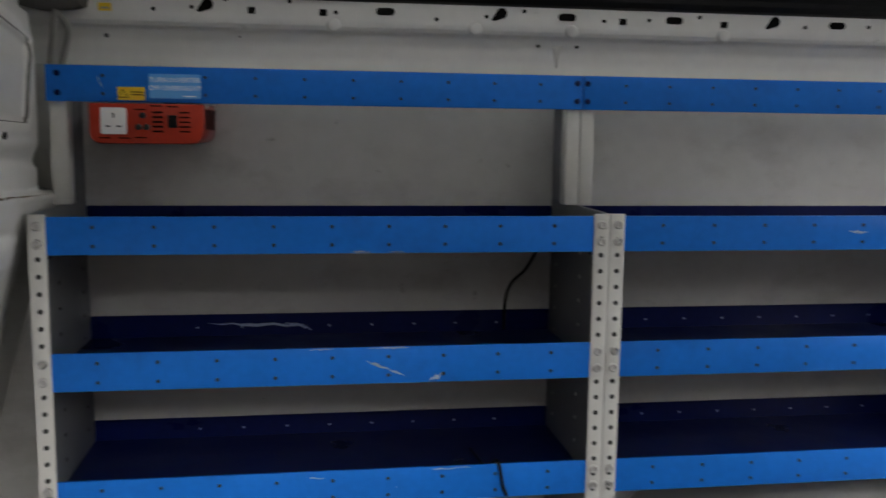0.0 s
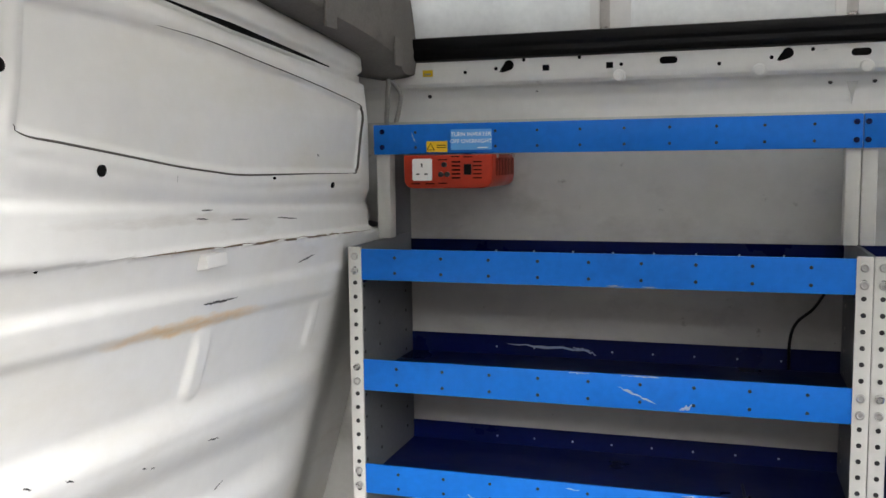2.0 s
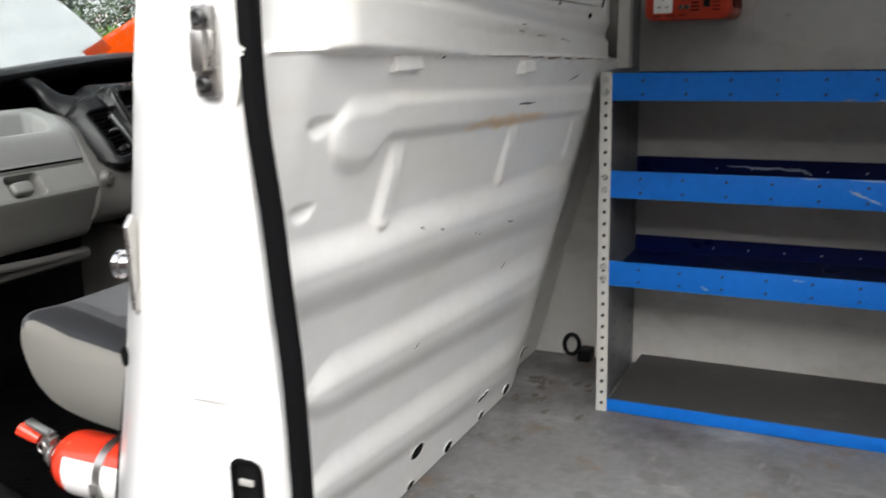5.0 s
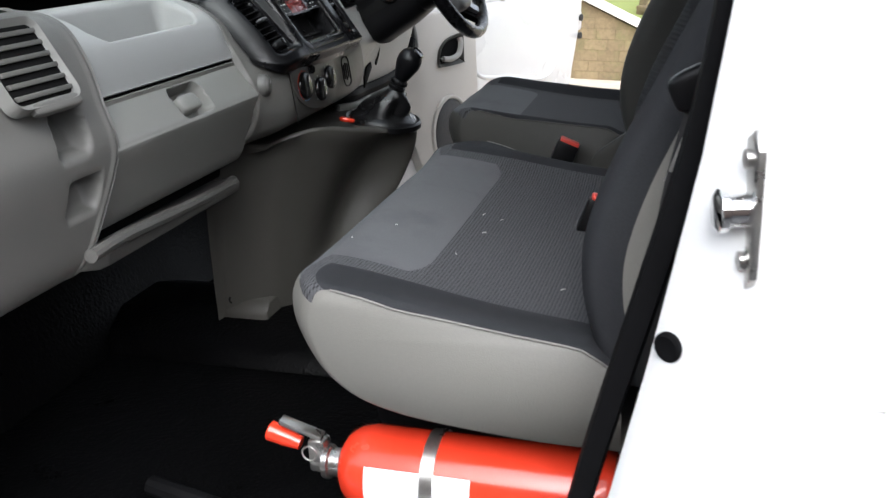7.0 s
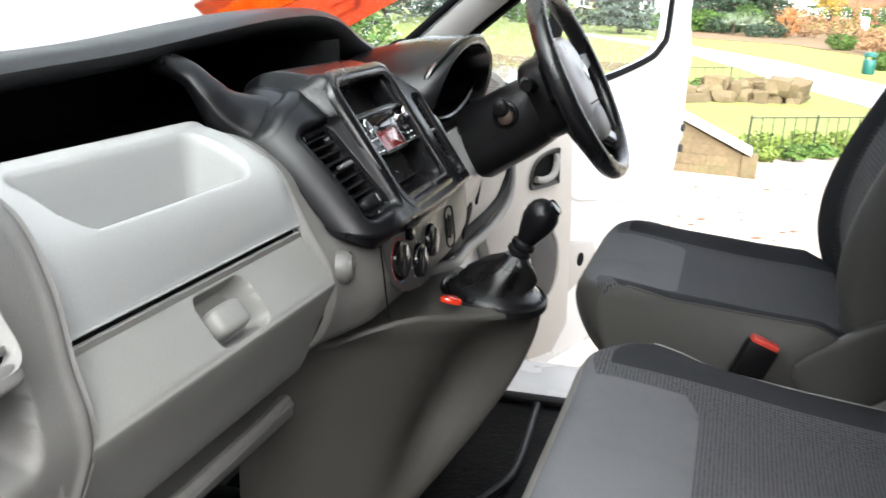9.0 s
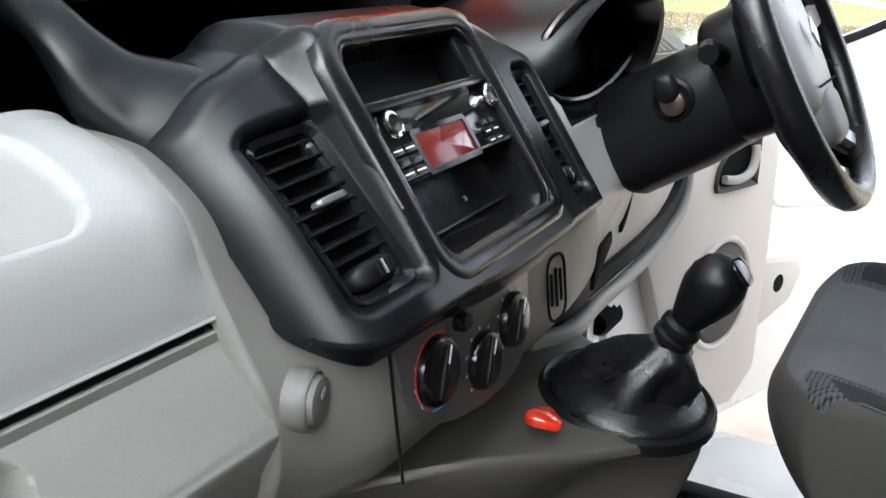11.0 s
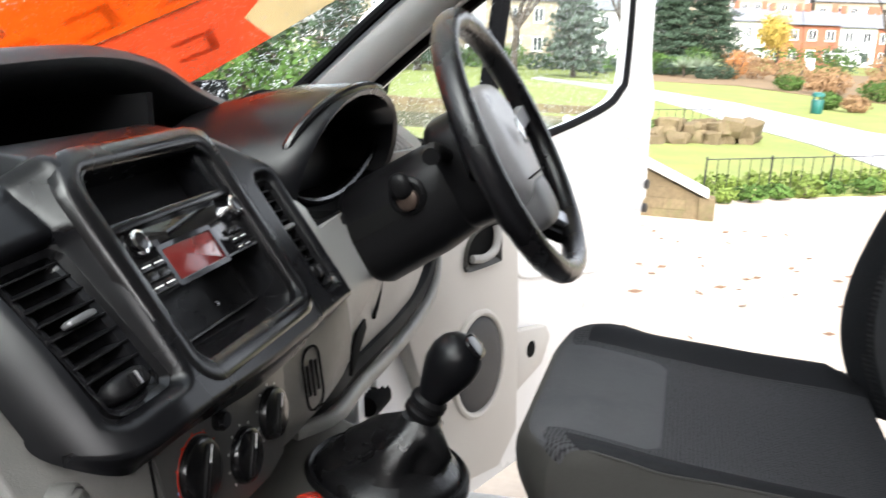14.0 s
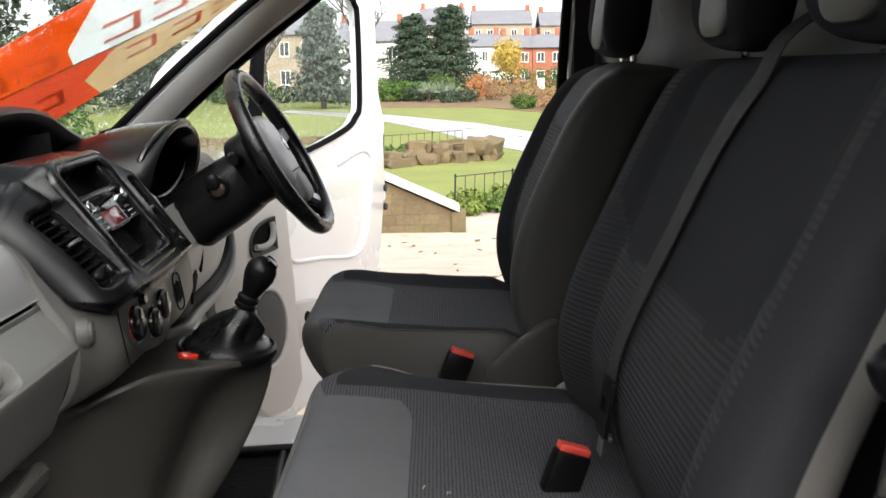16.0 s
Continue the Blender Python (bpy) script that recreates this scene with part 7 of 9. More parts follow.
# ---- seats ----
def seat_cushion(parent, y0, y1, prof, zones, side_mat, lip):
    """A cushion drawn over slices across the seat; prof is the fore-and-aft outline, top first; zones(u, v) gives the cloth."""
    n, per = 280, 34
    inset = lambda v: 0.007 * (max(0, 1 - v / 0.014) ** 2 + max(0, 1 - (1 - v) / 0.03) ** 2)
    pts = smooth_line([(p[0], 0, p[1]) for p in prof], per)
    k_top = lip * per
    cx = sum(p.x for p in pts) / len(pts)
    cz = sum(p.z for p in pts) / len(pts)
    bm = bmesh.new()
    grid = []
    for j in range(n + 1):
        v = j / n
        y = y0 + (y1 - y0) * v
        s = inset(v)
        bol = 0.024 * math.exp(-((v - 0.02) / 0.08) ** 2) + 0.024 * math.exp(-((v - 0.90) / 0.08) ** 2)
        ring = []
        for i, p in enumerate(pts):
            d = Vector((p.x - cx, 0, p.z - cz))
            q = Vector((p.x, y, p.z)) - d.normalized() * s
            e = min(v, 1 - v) * (y1 - y0)
            q.x += 0.055 * max(0.0, 1 - e / 0.11) ** 2 * min(1.0, max(0.0, (cx + 0.02 - p.x) / 0.18))
            if i < k_top + 1.2 * per:
                q.z += bol * (1 - 0.5 * step(2 * per, 4.5 * per, i)) * min(1, i / (0.8 * per)) * min(1.0, 1 - (i - k_top) / (1.2 * per))
            if i < k_top:
                q.z += 0.0015 * math.sin(9 * v + 3 * i / k_top)
            ring.append(bm.verts.new(q))
        grid.append(ring)
    mats = []
    def slot(m):
        if m not in mats:
            mats.append(m)
        return mats.index(m)
    m_side = slot(side_mat)
    for j in range(n):
        for i in range(len(pts) - 1):
            f = bm.faces.new((grid[j][i], grid[j + 1][i], grid[j + 1][i + 1], grid[j][i + 1]))
            v = (j + 0.5) / n
            wrap = 0.40 * per * max(0.0, 1 - min(v, 1 - v) * (y1 - y0) / 0.05)
            f.material_index = slot(zones(min(0.985, i / k_top), v)) if i < k_top + wrap else m_side
    for r, flip in ((grid[0], False), (grid[-1], True)):
        f = bm.faces.new(r if not flip else list(reversed(r)))
        f.material_index = m_side
    grid_co = [[v.co.copy() for v in grid[j][5:k_top - per:7]] for j in (0, n)]
    cush = part("seat_cushion", bm, mats, parent, angle=75)
    for row, sy in ((grid_co[0], -1), (grid_co[1], 1)):
        part("piping", tube([q + Vector((0, 0.001 * sy, 0)) for q in row], 0.0015, 6), side_mat, cush)
    return cush


def seat_back(parent, y0, y1, top_in, prof, thick, zones, side_mat, climb=2.0, thin=0.38):
    """A backrest: prof is the outline (x, z) of the front edge of its wings, from the seat up; zones(s, v) with s up and v across."""
    line = smooth_line([(p[0], 0, p[1]) for p in prof], 18)
    n, k = 144, len(line) - 1
    yc = (y0 + y1) / 2
    bm = bmesh.new()
    rows = []
    for i, p in enumerate(line):
        s = i / k
        w = (y1 - y0) - top_in * s ** 1.5
        r = max(0.0, (s - 0.84) / 0.16)
        w -= 0.16 * (1 - math.sqrt(max(0.0, 1 - r * r)))
        if s < 0.06:
            w *= 0.96 + 0.04 * s / 0.06
        th = thick * (1 - thin * s) * (1 if s < 0.9 else math.sqrt(max(0.04, 1 - ((s - 0.9) / 0.102) ** 2)))
        row = []
        for j in range(n):
            a = 2 * math.pi * j / n
            c, q = sup(a, 0.30), sup(a - math.pi / 2, 0.42)
            front = -q
            dish = 0.048 * (1 - step(0.58, 0.86, abs(c))) * (1 - 0.6 * s) if front > 0 else 0
            fold = 0.004 * math.exp(-((abs(c) - 0.64) / 0.03) ** 2) if front > 0.5 else 0
            row.append(bm.verts.new((p.x + (th - front * th) / 2 + dish + fold, yc + c * w / 2, p.z - 0.12 * (th - front * th) / 2)))
        rows.append(row)
    mats = []
    def slot(m):
        if m not in mats:
            mats.append(m)
        return mats.index(m)
    for i in range(k):
        for j in range(n):
            jj = (j + 1) % n
            f = bm.faces.new((rows[i][j], rows[i][jj], rows[i + 1][jj], rows[i + 1][j]))
            a = 2 * math.pi * (j + 0.5) / n
            c, q = sup(a, 0.30), sup(a - math.pi / 2, 0.42)
            f.material_index = slot(zones((i + 0.5) / k, c)) if q < 0.10 + climb * i / k else slot(side_mat if c < 0 else M_CLOTH)
    for r, fl in ((rows[0], True), (rows[-1], False)):
        f = bm.faces.new(list(reversed(r)) if fl else r)
        f.material_index = slot(M_CLOTH)
    return part("backrest", bm, mats, parent, angle=75)


def headrest(parent, y, x, z, hw=0.115, hh=0.100):
    hr = part("headrest", moved(soft_box(0, 0, 0, 0.046, hw, hh, 0.62, 32, 16, fn=lambda q: (q.x - 0.25 * q.y * q.y / 0.12, q.y * (1 - 0.22 * (q.z / hh + 1) / 2), q.z)),
                                Matrix.Translation((x, y, z)) @ pose(0, 0, 0, 0, 10, 0)), M_CLOTH, parent, "padded charcoal headrest")
    part("headrest_insert", moved(soft_box(0, 0, 0, 0.010, hw * 0.62, hh * 0.80, 0.6, 28, 14), Matrix.Translation((x - 0.043, y, z)) @ pose(0, 0, 0, 0, 10, 0)), M_SEATDARK, hr)
    for dy in (-0.05, 0.05):
        part("headrest_post", tube([(x + 0.006, y + dy, z - hh - 0.05), (x, y + dy, z - hh + 0.02)], 0.006, 8), M_CHROME, hr)
    return hr


def seat_zone(u, v, back, near, far):
    """Cloth of a cushion: u runs from the back to the front, v across; wedge bolsters, honeycomb corners, a plain front panel."""
    e, b = (v, near) if v < 0.5 else (1 - v, far)
    if e < b and u < 0.865 - 0.07 * e / b:
        return M_CLOTH
    edge = (b + 0.04) * min(1.0, max(0.0, (1.005 - u) / 0.14)) ** 0.6
    if e > edge and u > back + 0.035 * max(0.0, 1 - (e - edge) / 0.06) ** 2:
        return M_PANEL
    return M_MESH if u > 0.80 else M_RIB


def zone_bench(u, v):
    return seat_zone(u, v, 0.49, 0.130, 0.135)


def zone_driver(u, v):
    return seat_zone(u, v, 0.50, 0.110, 0.20)


def zone_back(s, v):
    if v > 0.70 - 0.10 * s:
        return M_CLOTH
    if v < -0.30 - 0.42 * s:
        return M_SEATDARK if v < -0.62 else M_CLOTH
    if s > 0.60 + 0.10 * abs(v):
        return M_PANEL
    return M_RIBSHADE


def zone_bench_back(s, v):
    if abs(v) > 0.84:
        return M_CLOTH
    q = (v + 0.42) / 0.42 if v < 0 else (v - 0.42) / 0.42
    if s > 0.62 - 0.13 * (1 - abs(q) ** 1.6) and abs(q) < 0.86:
        return M_PANELSHADE
    return M_RIBSHADE


bench = thing("passenger_bench", (-0.45, -0.305, 0.66), "charcoal cloth double passenger bench with grey vinyl sides", "seat")
BENCH = [(-0.235, 0.995), (-0.30, 1.004), (-0.42, 1.022), (-0.53, 1.046), (-0.60, 1.062), (-0.648, 1.068), (-0.675, 1.060), (-0.690, 1.036), (-0.684, 0.998), (-0.652, 0.955), (-0.59, 0.922), (-0.48, 0.902), (-0.34, 0.892), (-0.235, 0.892)]
seat_cushion(bench, -0.712, 0.108, BENCH, zone_bench, M_SEATSIDE, 6)
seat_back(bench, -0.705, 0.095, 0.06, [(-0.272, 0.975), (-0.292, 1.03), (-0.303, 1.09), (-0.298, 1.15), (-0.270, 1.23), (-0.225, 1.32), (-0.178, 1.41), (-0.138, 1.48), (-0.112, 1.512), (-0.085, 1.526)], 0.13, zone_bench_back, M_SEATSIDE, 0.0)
for y in (-0.115, -0.50):
    headrest(bench, y, -0.045, 1.632)
part("bench_frame", box(-0.62, -0.24, -0.55, 0.02, 0.78, 0.895, 0.02), M_BLACK, bench)
for y in (-0.50, -0.04):
    for x in (-0.58, -0.26):
        part("leg", box(x - 0.02, x + 0.02, y - 0.02, y + 0.02, 0.656, 0.79, 0.006), M_BLACK, bench)

drvs = thing("driver_seat", (-0.52, 0.505, 0.66), "charcoal cloth driver seat with dark vinyl sides", "seat")
DRIVE = [(-0.315, 1.035), (-0.38, 1.040), (-0.48, 1.050), (-0.58, 1.066), (-0.66, 1.082), (-0.705, 1.088), (-0.735, 1.080), (-0.750, 1.055), (-0.745, 1.015), (-0.715, 0.965), (-0.65, 0.925), (-0.54, 0.90), (-0.40, 0.89), (-0.315, 0.89)]
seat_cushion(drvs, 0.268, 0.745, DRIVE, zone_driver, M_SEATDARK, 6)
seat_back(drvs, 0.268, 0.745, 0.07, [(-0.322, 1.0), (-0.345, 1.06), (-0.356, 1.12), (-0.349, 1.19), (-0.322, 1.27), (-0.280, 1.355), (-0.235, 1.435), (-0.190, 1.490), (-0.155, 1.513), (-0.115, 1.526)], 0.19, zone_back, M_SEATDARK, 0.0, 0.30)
headrest(drvs, 0.500, -0.085, 1.632)
part("seat_pedestal", box(-0.64, -0.33, 0.32, 0.70, 0.656, 0.895, 0.02), M_BLACK, drvs)
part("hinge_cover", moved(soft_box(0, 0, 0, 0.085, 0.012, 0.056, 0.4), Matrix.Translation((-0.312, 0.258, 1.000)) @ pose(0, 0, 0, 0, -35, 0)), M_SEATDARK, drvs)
part("height_lever", tube(smooth_line([(-0.72, 0.30, 0.80), (-0.76, 0.29, 0.78), (-0.775, 0.30, 0.74), (-0.765, 0.33, 0.70)]), 0.006, 8), M_BLACK, drvs)

cush_ob = next(o for o in bench.children if o.name.startswith("seat_cushion"))
cush_tree = BVHTree.FromPolygons([v.co + ORG[cush_ob] for v in cush_ob.data.vertices], [tuple(p.vertices) for p in cush_ob.data.polygons])
lint_rnd = random.Random(31)
LINT = ((-0.61, -0.423), (-0.506, -0.289), (-0.476, -0.293), (-0.342, -0.51), (-0.488, -0.363), (-0.504, -0.47), (-0.652, -0.498))
for x, y in LINT:
    hit = cush_tree.ray_cast(Vector((x, y, 1.3)), Vector((0, 0, -1)))[0]
    a = lint_rnd.uniform(0, 3.14)
    d = Vector((math.cos(a), math.sin(a), 0.1)) * lint_rnd.uniform(0.0022, 0.004)
    part("lint_fleck", tube([hit - d + Vector((0, 0, 0.001)), hit + Vector((0, 0, 0.0018)), hit + d + Vector((0, 0, 0.001))], 0.0005, 5), M_UPRIGHT, bench)


def buckle(x, y, z, tilt, yaw, label):
    t = thing("seat_belt_buckle", (x, y, z - 0.10), label, "belt buckle", "belt buckles")
    m = Matrix.Translation((x, y, z)) @ pose(0, 0, 0, 0, tilt, yaw)
    part("buckle_body", moved(box(-0.024, 0.024, -0.0125, 0.0125, -0.095, 0.0, 0.005), m), M_BLACK, t)
    part("release_button", moved(box(-0.021, 0.021, -0.010, 0.010, -0.002, 0.008, 0.003), m), M_BUCKLE, t, "red press button")
    part("buckle_strap", moved(box(-0.016, 0.016, -0.003, 0.003, -0.15, -0.09, 0.001), m), M_WEB, t)
    return t


buckle(-0.318, -0.243, 1.056, 22, 10, "black seat belt buckle with a red button on the bench")
buckle(-0.446, 0.232, 1.036, 24, 8, "black seat belt buckle with a red button beside the driver seat")

belt = thing("seat_belt", (-0.20, -0.30, 1.0), "black lap and shoulder belt across the bench backrest", "seat belt")
back_ob = next(o for o in bench.children if o.name.startswith("backrest"))
tree_of = BVHTree.FromPolygons([v.co + ORG[back_ob] for v in back_ob.data.vertices], [tuple(p.vertices) for p in back_ob.data.polygons])
bl = []
for y, z in ((-0.232, 1.06), (-0.236, 1.12), (-0.240, 1.19), (-0.252, 1.26), (-0.260, 1.33), (-0.266, 1.40), (-0.280, 1.46), (-0.295, 1.505)):
    hit = tree_of.ray_cast(Vector((-1.0, y, z)), Vector((1, 0, 0)))[0]
    bl.append(Vector((hit.x - 0.007, y, z)))
bl.append(Vector((-0.075, -0.300, 1.552)))
bl.append(Vector((0.010, -0.305, 1.60)))
part("webbing", sweep(smooth_line(bl), [(-0.023, -0.001), (0.023, -0.001), (0.023, 0.001), (-0.023, 0.001)], up=(-0.9, 0, 0.4)), M_WEB, belt)
m = frame_of((bl[1].x - 0.004, -0.240, 1.112), (0, -1, 0.1), (0.2, 0, 1))
tg = part("belt_tongue", ring_plate(rrect(0.056, 0.075, 0.008), rrect(0.036, 0.018, 0.004), -0.002, 0.003, m), M_BLACK, belt)
part("tongue_blade", moved(box(-0.012, 0.012, -0.062, -0.03, -0.001, 0.001, 0.0005), m), M_STEEL, tg)
part("belt_button", lathe([(0.006, 0), (0.006, 0.004), (0, 0.005)], frame_of((bl[0].x - 0.004, -0.232, 1.065), (0, -1, 0), (0, 0, 1)), 10), M_STEEL, belt)
nb = thing("door_side_belt", (-0.19, -0.80, 1.1), "black belt and guide beside the passenger door pillar", "seat belt")
part("webbing", sweep(smooth_line([(-0.06, -0.78, 1.66), (-0.115, -0.775, 1.48), (-0.16, -0.770, 1.32), (-0.185, -0.775, 1.20), (-0.20, -0.78, 1.02)]), [(-0.022, -0.001), (0.022, -0.001), (0.022, 0.001), (-0.022, 0.001)], up=(0, 1, 0)), M_WEB, nb)
part("belt_guide", moved(soft_box(0, 0, 0, 0.036, 0.013, 0.020, 0.5), Matrix.Translation((-0.165, -0.765, 1.34)) @ pose(0, 0, 0, 0, -25, 0)), M_BLACK, nb)
part("belt_tongue", moved(box(-0.010, 0.010, -0.0015, 0.0015, -0.03, 0.02, 0.001), Matrix.Translation((-0.182, -0.772, 1.27)) @ pose(0, 0, 0, 0, 20, 0)), M_STEEL, nb)

# ---- fire extinguisher under the bench ----
ext = thing("fire_extinguisher", (-0.43, -0.655, 0.66), "red fire extinguisher strapped under the passenger bench", "extinguisher")
em = frame_of((-0.245, -0.655, 0.788), (0, 1, 0), (0, 0, 1))
em = Matrix.Translation((-0.245, -0.655, 0.788)) @ pose(0, 0, 0, 0, -90, 0)
part("cylinder", lathe([(0.050, 0.0), (0.058, 0.006), (0.060, 0.014), (0.060, 0.335), (0.057, 0.352), (0.048, 0.368), (0.034, 0.378), (0.020, 0.383)], em, 32), M_SIGNAL, ext)
part("neck", lathe([(0.020, 0.380), (0.020, 0.398), (0.024, 0.400), (0.024, 0.408), (0.014, 0.412), (0.014, 0.425)], em, 18), M_STEEL, ext)
part("valve", box(-0.675, -0.648, -0.668, -0.642, 0.775, 0.825, 0.005), M_STEEL, ext)
part("valve_lever", moved(box(-0.055, 0.01, -0.009, 0.009, -0.004, 0.004, 0.002), Matrix.Translation((-0.665, -0.655, 0.830)) @ pose(0, 0, 0, 0, 18, 0)), M_STEEL, ext)
part("nozzle", lathe([(0.010, 0), (0.013, 0.02), (0.015, 0.048), (0.013, 0.050)], Matrix.Translation((-0.690, -0.655, 0.812)) @ pose(0, 0, 0, 0, -72, 0), 16), M_SIGNAL, ext, "orange-red nozzle tip")
part("pull_ring", tube([(-0.672 + 0.011 * math.cos(a), -0.668, 0.805 + 0.011 * math.sin(a)) for a in [2 * math.pi * i / 14 for i in range(14)]], 0.0015, 6, closed=True, up=(0, 1, 0)), M_STEEL, ext)
part("strap", lathe([(0.0605, 0.235), (0.0625, 0.235), (0.0625, 0.253), (0.0605, 0.253)], em, 32), M_STEEL, ext, "steel strap")
part("strap_buckle", box(-0.502, -0.478, -0.722, -0.712, 0.765, 0.79, 0.002), M_STEEL, ext)
lb = bmesh.new()
lr = []
for i in range(9):
    a = radians(-62 + 12 * i)
    lr.append([(xx, -0.655 - 0.0608 * math.cos(a), 0.788 + 0.0608 * math.sin(a)) for xx in (-0.575, -0.430)])
part("paper_label", skin(lr, False, False, lb), M_PAPER, ext)
part("bracket", box(-0.56, -0.30, -0.685, -0.625, 0.6555, 0.735, 0.006), M_BLACK, ext)
hosep = part("heater_hose", tube(smooth_line([(-0.98, -0.62, 0.675), (-0.80, -0.66, 0.672), (-0.60, -0.72, 0.672), (-0.36, -0.735, 0.672)]), 0.016, 10), M_BLACK, None, "black corrugated cable duct on the cab floor", category="cable duct")

# ---- driver door, wide open ----
dm = frame_of((-1.12, 0.95, 0.0), (0.348, 0.937, 0), (0, 0, 1))
ddoor = thing("driver_door", (-1.12, 0.95, 0.50), "white van driver door standing wide open", "door")


def ring2(outer, inner, per=5):
    """Two outlines with rounded corners and one count of points."""
    return [tuple(q) for q in closed_smooth(outer, per)], [tuple(q) for q in closed_smooth(inner, per)]


WIN = [(0.04, 1.36), (0.045, 1.48), (0.25, 1.605), (0.475, 1.725), (0.62, 1.775), (0.777, 1.797), (1.05, 1.80), (1.108, 1.775), (1.122, 1.72), (1.088, 1.44), (1.045, 1.385), (0.943, 1.345), (0.614, 1.300), (0.30, 1.300)]
OUTW = [(-0.03, 1.30), (-0.03, 1.53), (0.20, 1.665), (0.46, 1.79), (0.62, 1.845), (0.80, 1.875), (1.18, 1.885), (1.262, 1.865), (1.268, 1.74), (1.25, 1.48), (1.268, 1.30), (1.0, 1.262), (0.60, 1.225), (0.20, 1.225)]
o, i = ring2(OUTW, WIN)
wf = part("window_frame", ring_plate(o, i, -0.035, 0.0, dm), M_PAINT, ddoor)
seal_pts = [dm @ Vector((a, b, -0.002)) for a, b in ring2(WIN, WIN)[0]]
part("window_seal", sweep(seal_pts, circle(0.0105, 8), up=dm.to_3x3() @ Vector((0, 0, 1)), closed=True), M_RUBBER, wf)
glass = part("pane", plate(i, -0.020, -0.016, dm), M_GLASS, wf, "rain-flecked side glass", smooth=False)
glass.visible_shadow = False
part("quarter_bar", moved(prism([(0.335, 1.29), (0.372, 1.29), (0.492, 1.73), (0.458, 1.72)], "z", -0.026, 0.006, 0.003), dm), M_RUBBER, wf)
LOW = [(-0.02, 0.50), (1.0, 0.50), (1.09, 0.62), (1.125, 0.765), (1.195, 0.95), (1.255, 1.12), (1.268, 1.2985), (1.0, 1.2605), (0.60, 1.2235), (0.20, 1.2235), (-0.03, 1.2985)]
inner = part("inner_panel", plate(LOW, -0.09, 0.0, dm, 0.006), M_PAINT, ddoor)
part("pressed_bead", sweep(smooth_line([dm @ Vector((a, b, 0.0)) for a, b in ((0.47, 1.17), (0.475, 1.03), (0.52, 0.975), (0.70, 0.945), (0.92, 0.905), (1.02, 0.93), (1.075, 1.01), (1.135, 1.18), (1.12, 1.245), (1.04, 1.262), (0.86, 1.235))]), circle(0.0075, 8), up=dm.to_3x3() @ Vector((0, 0, 1))), M_PAINT, inner)
trimp = part("door_trim", plate([(0.02, 1.215), (0.20, 1.222), (0.44, 1.222), (0.445, 0.90), (0.44, 0.62), (0.36, 0.555), (0.24, 0.57), (0.15, 0.66), (0.09, 0.80), (0.03, 0.95)], 0.0, 0.040, dm, 0.010), M_DOORTRIM, ddoor, "warm grey plastic door lining")
part("trim_flange", plate([(0.44, 0.86), (0.60, 0.835), (0.62, 0.80), (0.58, 0.74), (0.44, 0.70)], 0.0, 0.028, dm, 0.008), M_DOORTRIM, trimp)
part("flange_hole", lathe([(0.022, 0.0275), (0.020, 0.0285), (0, 0.0285)], dm @ Matrix.Translation((0.52, 0.795, 0)), 18), M_HOLE, trimp)
hm2 = dm @ Matrix.Translation((0.285, 1.098, 0.040))
HS = [(-0.070, -0.030), (-0.062, 0.006), (-0.035, 0.032), (0.010, 0.046), (0.062, 0.050), (0.066, 0.040), (0.066, -0.036), (0.058, -0.046), (-0.055, -0.046), (-0.066, -0.040)]
ho, hi = ring2(HS, [(a * 0.80, b * 0.76) for a, b in HS])
hr = part("handle_bezel", ring_plate(ho, hi, -0.004, 0.010, hm2, d1_in=0.002), M_SEATDARK, trimp)
part("handle_cavity", plate([(a * 0.82, b * 0.8) for a, b in HS], -0.002, 0.001, hm2), M_HOLE, hr)
part("door_pull", sweep(smooth_line([hm2 @ Vector(p) for p in ((-0.048, -0.020, 0.008), (-0.01, -0.024, 0.014), (0.030, -0.014, 0.014), (0.046, 0.014, 0.012), (0.048, 0.036, 0.008))]), circle(0.009, 10)), M_GREYTRIM, hr, "grey inner door pull")
sm = dm @ Matrix.Translation((0.270, 0.835, 0.040))
sp = part("speaker_grille", moved(soft_box(0, 0, 0, 0.090, 0.108, 0.014, 0.9, 32, 10), sm), M_SPEAKER, trimp, "dark oval speaker grille")
part("speaker_rim", sweep([sm @ Vector((0.097 * math.cos(a), 0.116 * math.sin(a), 0.002)) for a in [2 * math.pi * k / 40 for k in range(40)]], circle(0.008, 8), up=dm.to_3x3() @ Vector((0, 0, 1)), closed=True), M_DOORTRIM, sp)
for a, b in ((1.245, 1.10), (1.235, 1.03)):
    part("latch_bolt", lathe([(0.014, -0.002), (0.014, 0.006), (0.008, 0.008), (0, 0.006)], dm @ Matrix.Translation((a, b, 0.0)), 14), M_SCREW, inner)
part("latch_cover", moved(soft_box(0, 0, 0, 0.02, 0.045, 0.02, 0.5), dm @ Matrix.Translation((1.262, 1.09, -0.03))), M_PAINT, inner)
part("lock_button", lathe([(0.016, 0), (0.016, 0.010), (0.010, 0.016), (0, 0.016)], dm @ Matrix.Translation((0.66, 1.235, 0.0)), 14), M_DOORTRIM, inner)
part("loom_boot", lathe([(0.026 if k % 2 else 0.020, 0.008 * k) for k in range(11)], Matrix.Translation((-1.135, 0.885, 0.845)) @ pose(0, 0, 0, -90), 18), M_BLACK, ddoor, "black ribbed cable boot")
part("door_hinge", box(-1.17, -1.10, 0.91, 0.965, 1.12, 1.18, 0.008), M_PAINT, ddoor)
part("wall_kick_offside", box(-1.62, -1.14, 0.86, 0.93, 0.36, 1.40, 0.01), M_PAINT, None, "white front wing pillar by the driver door", kind="structure")
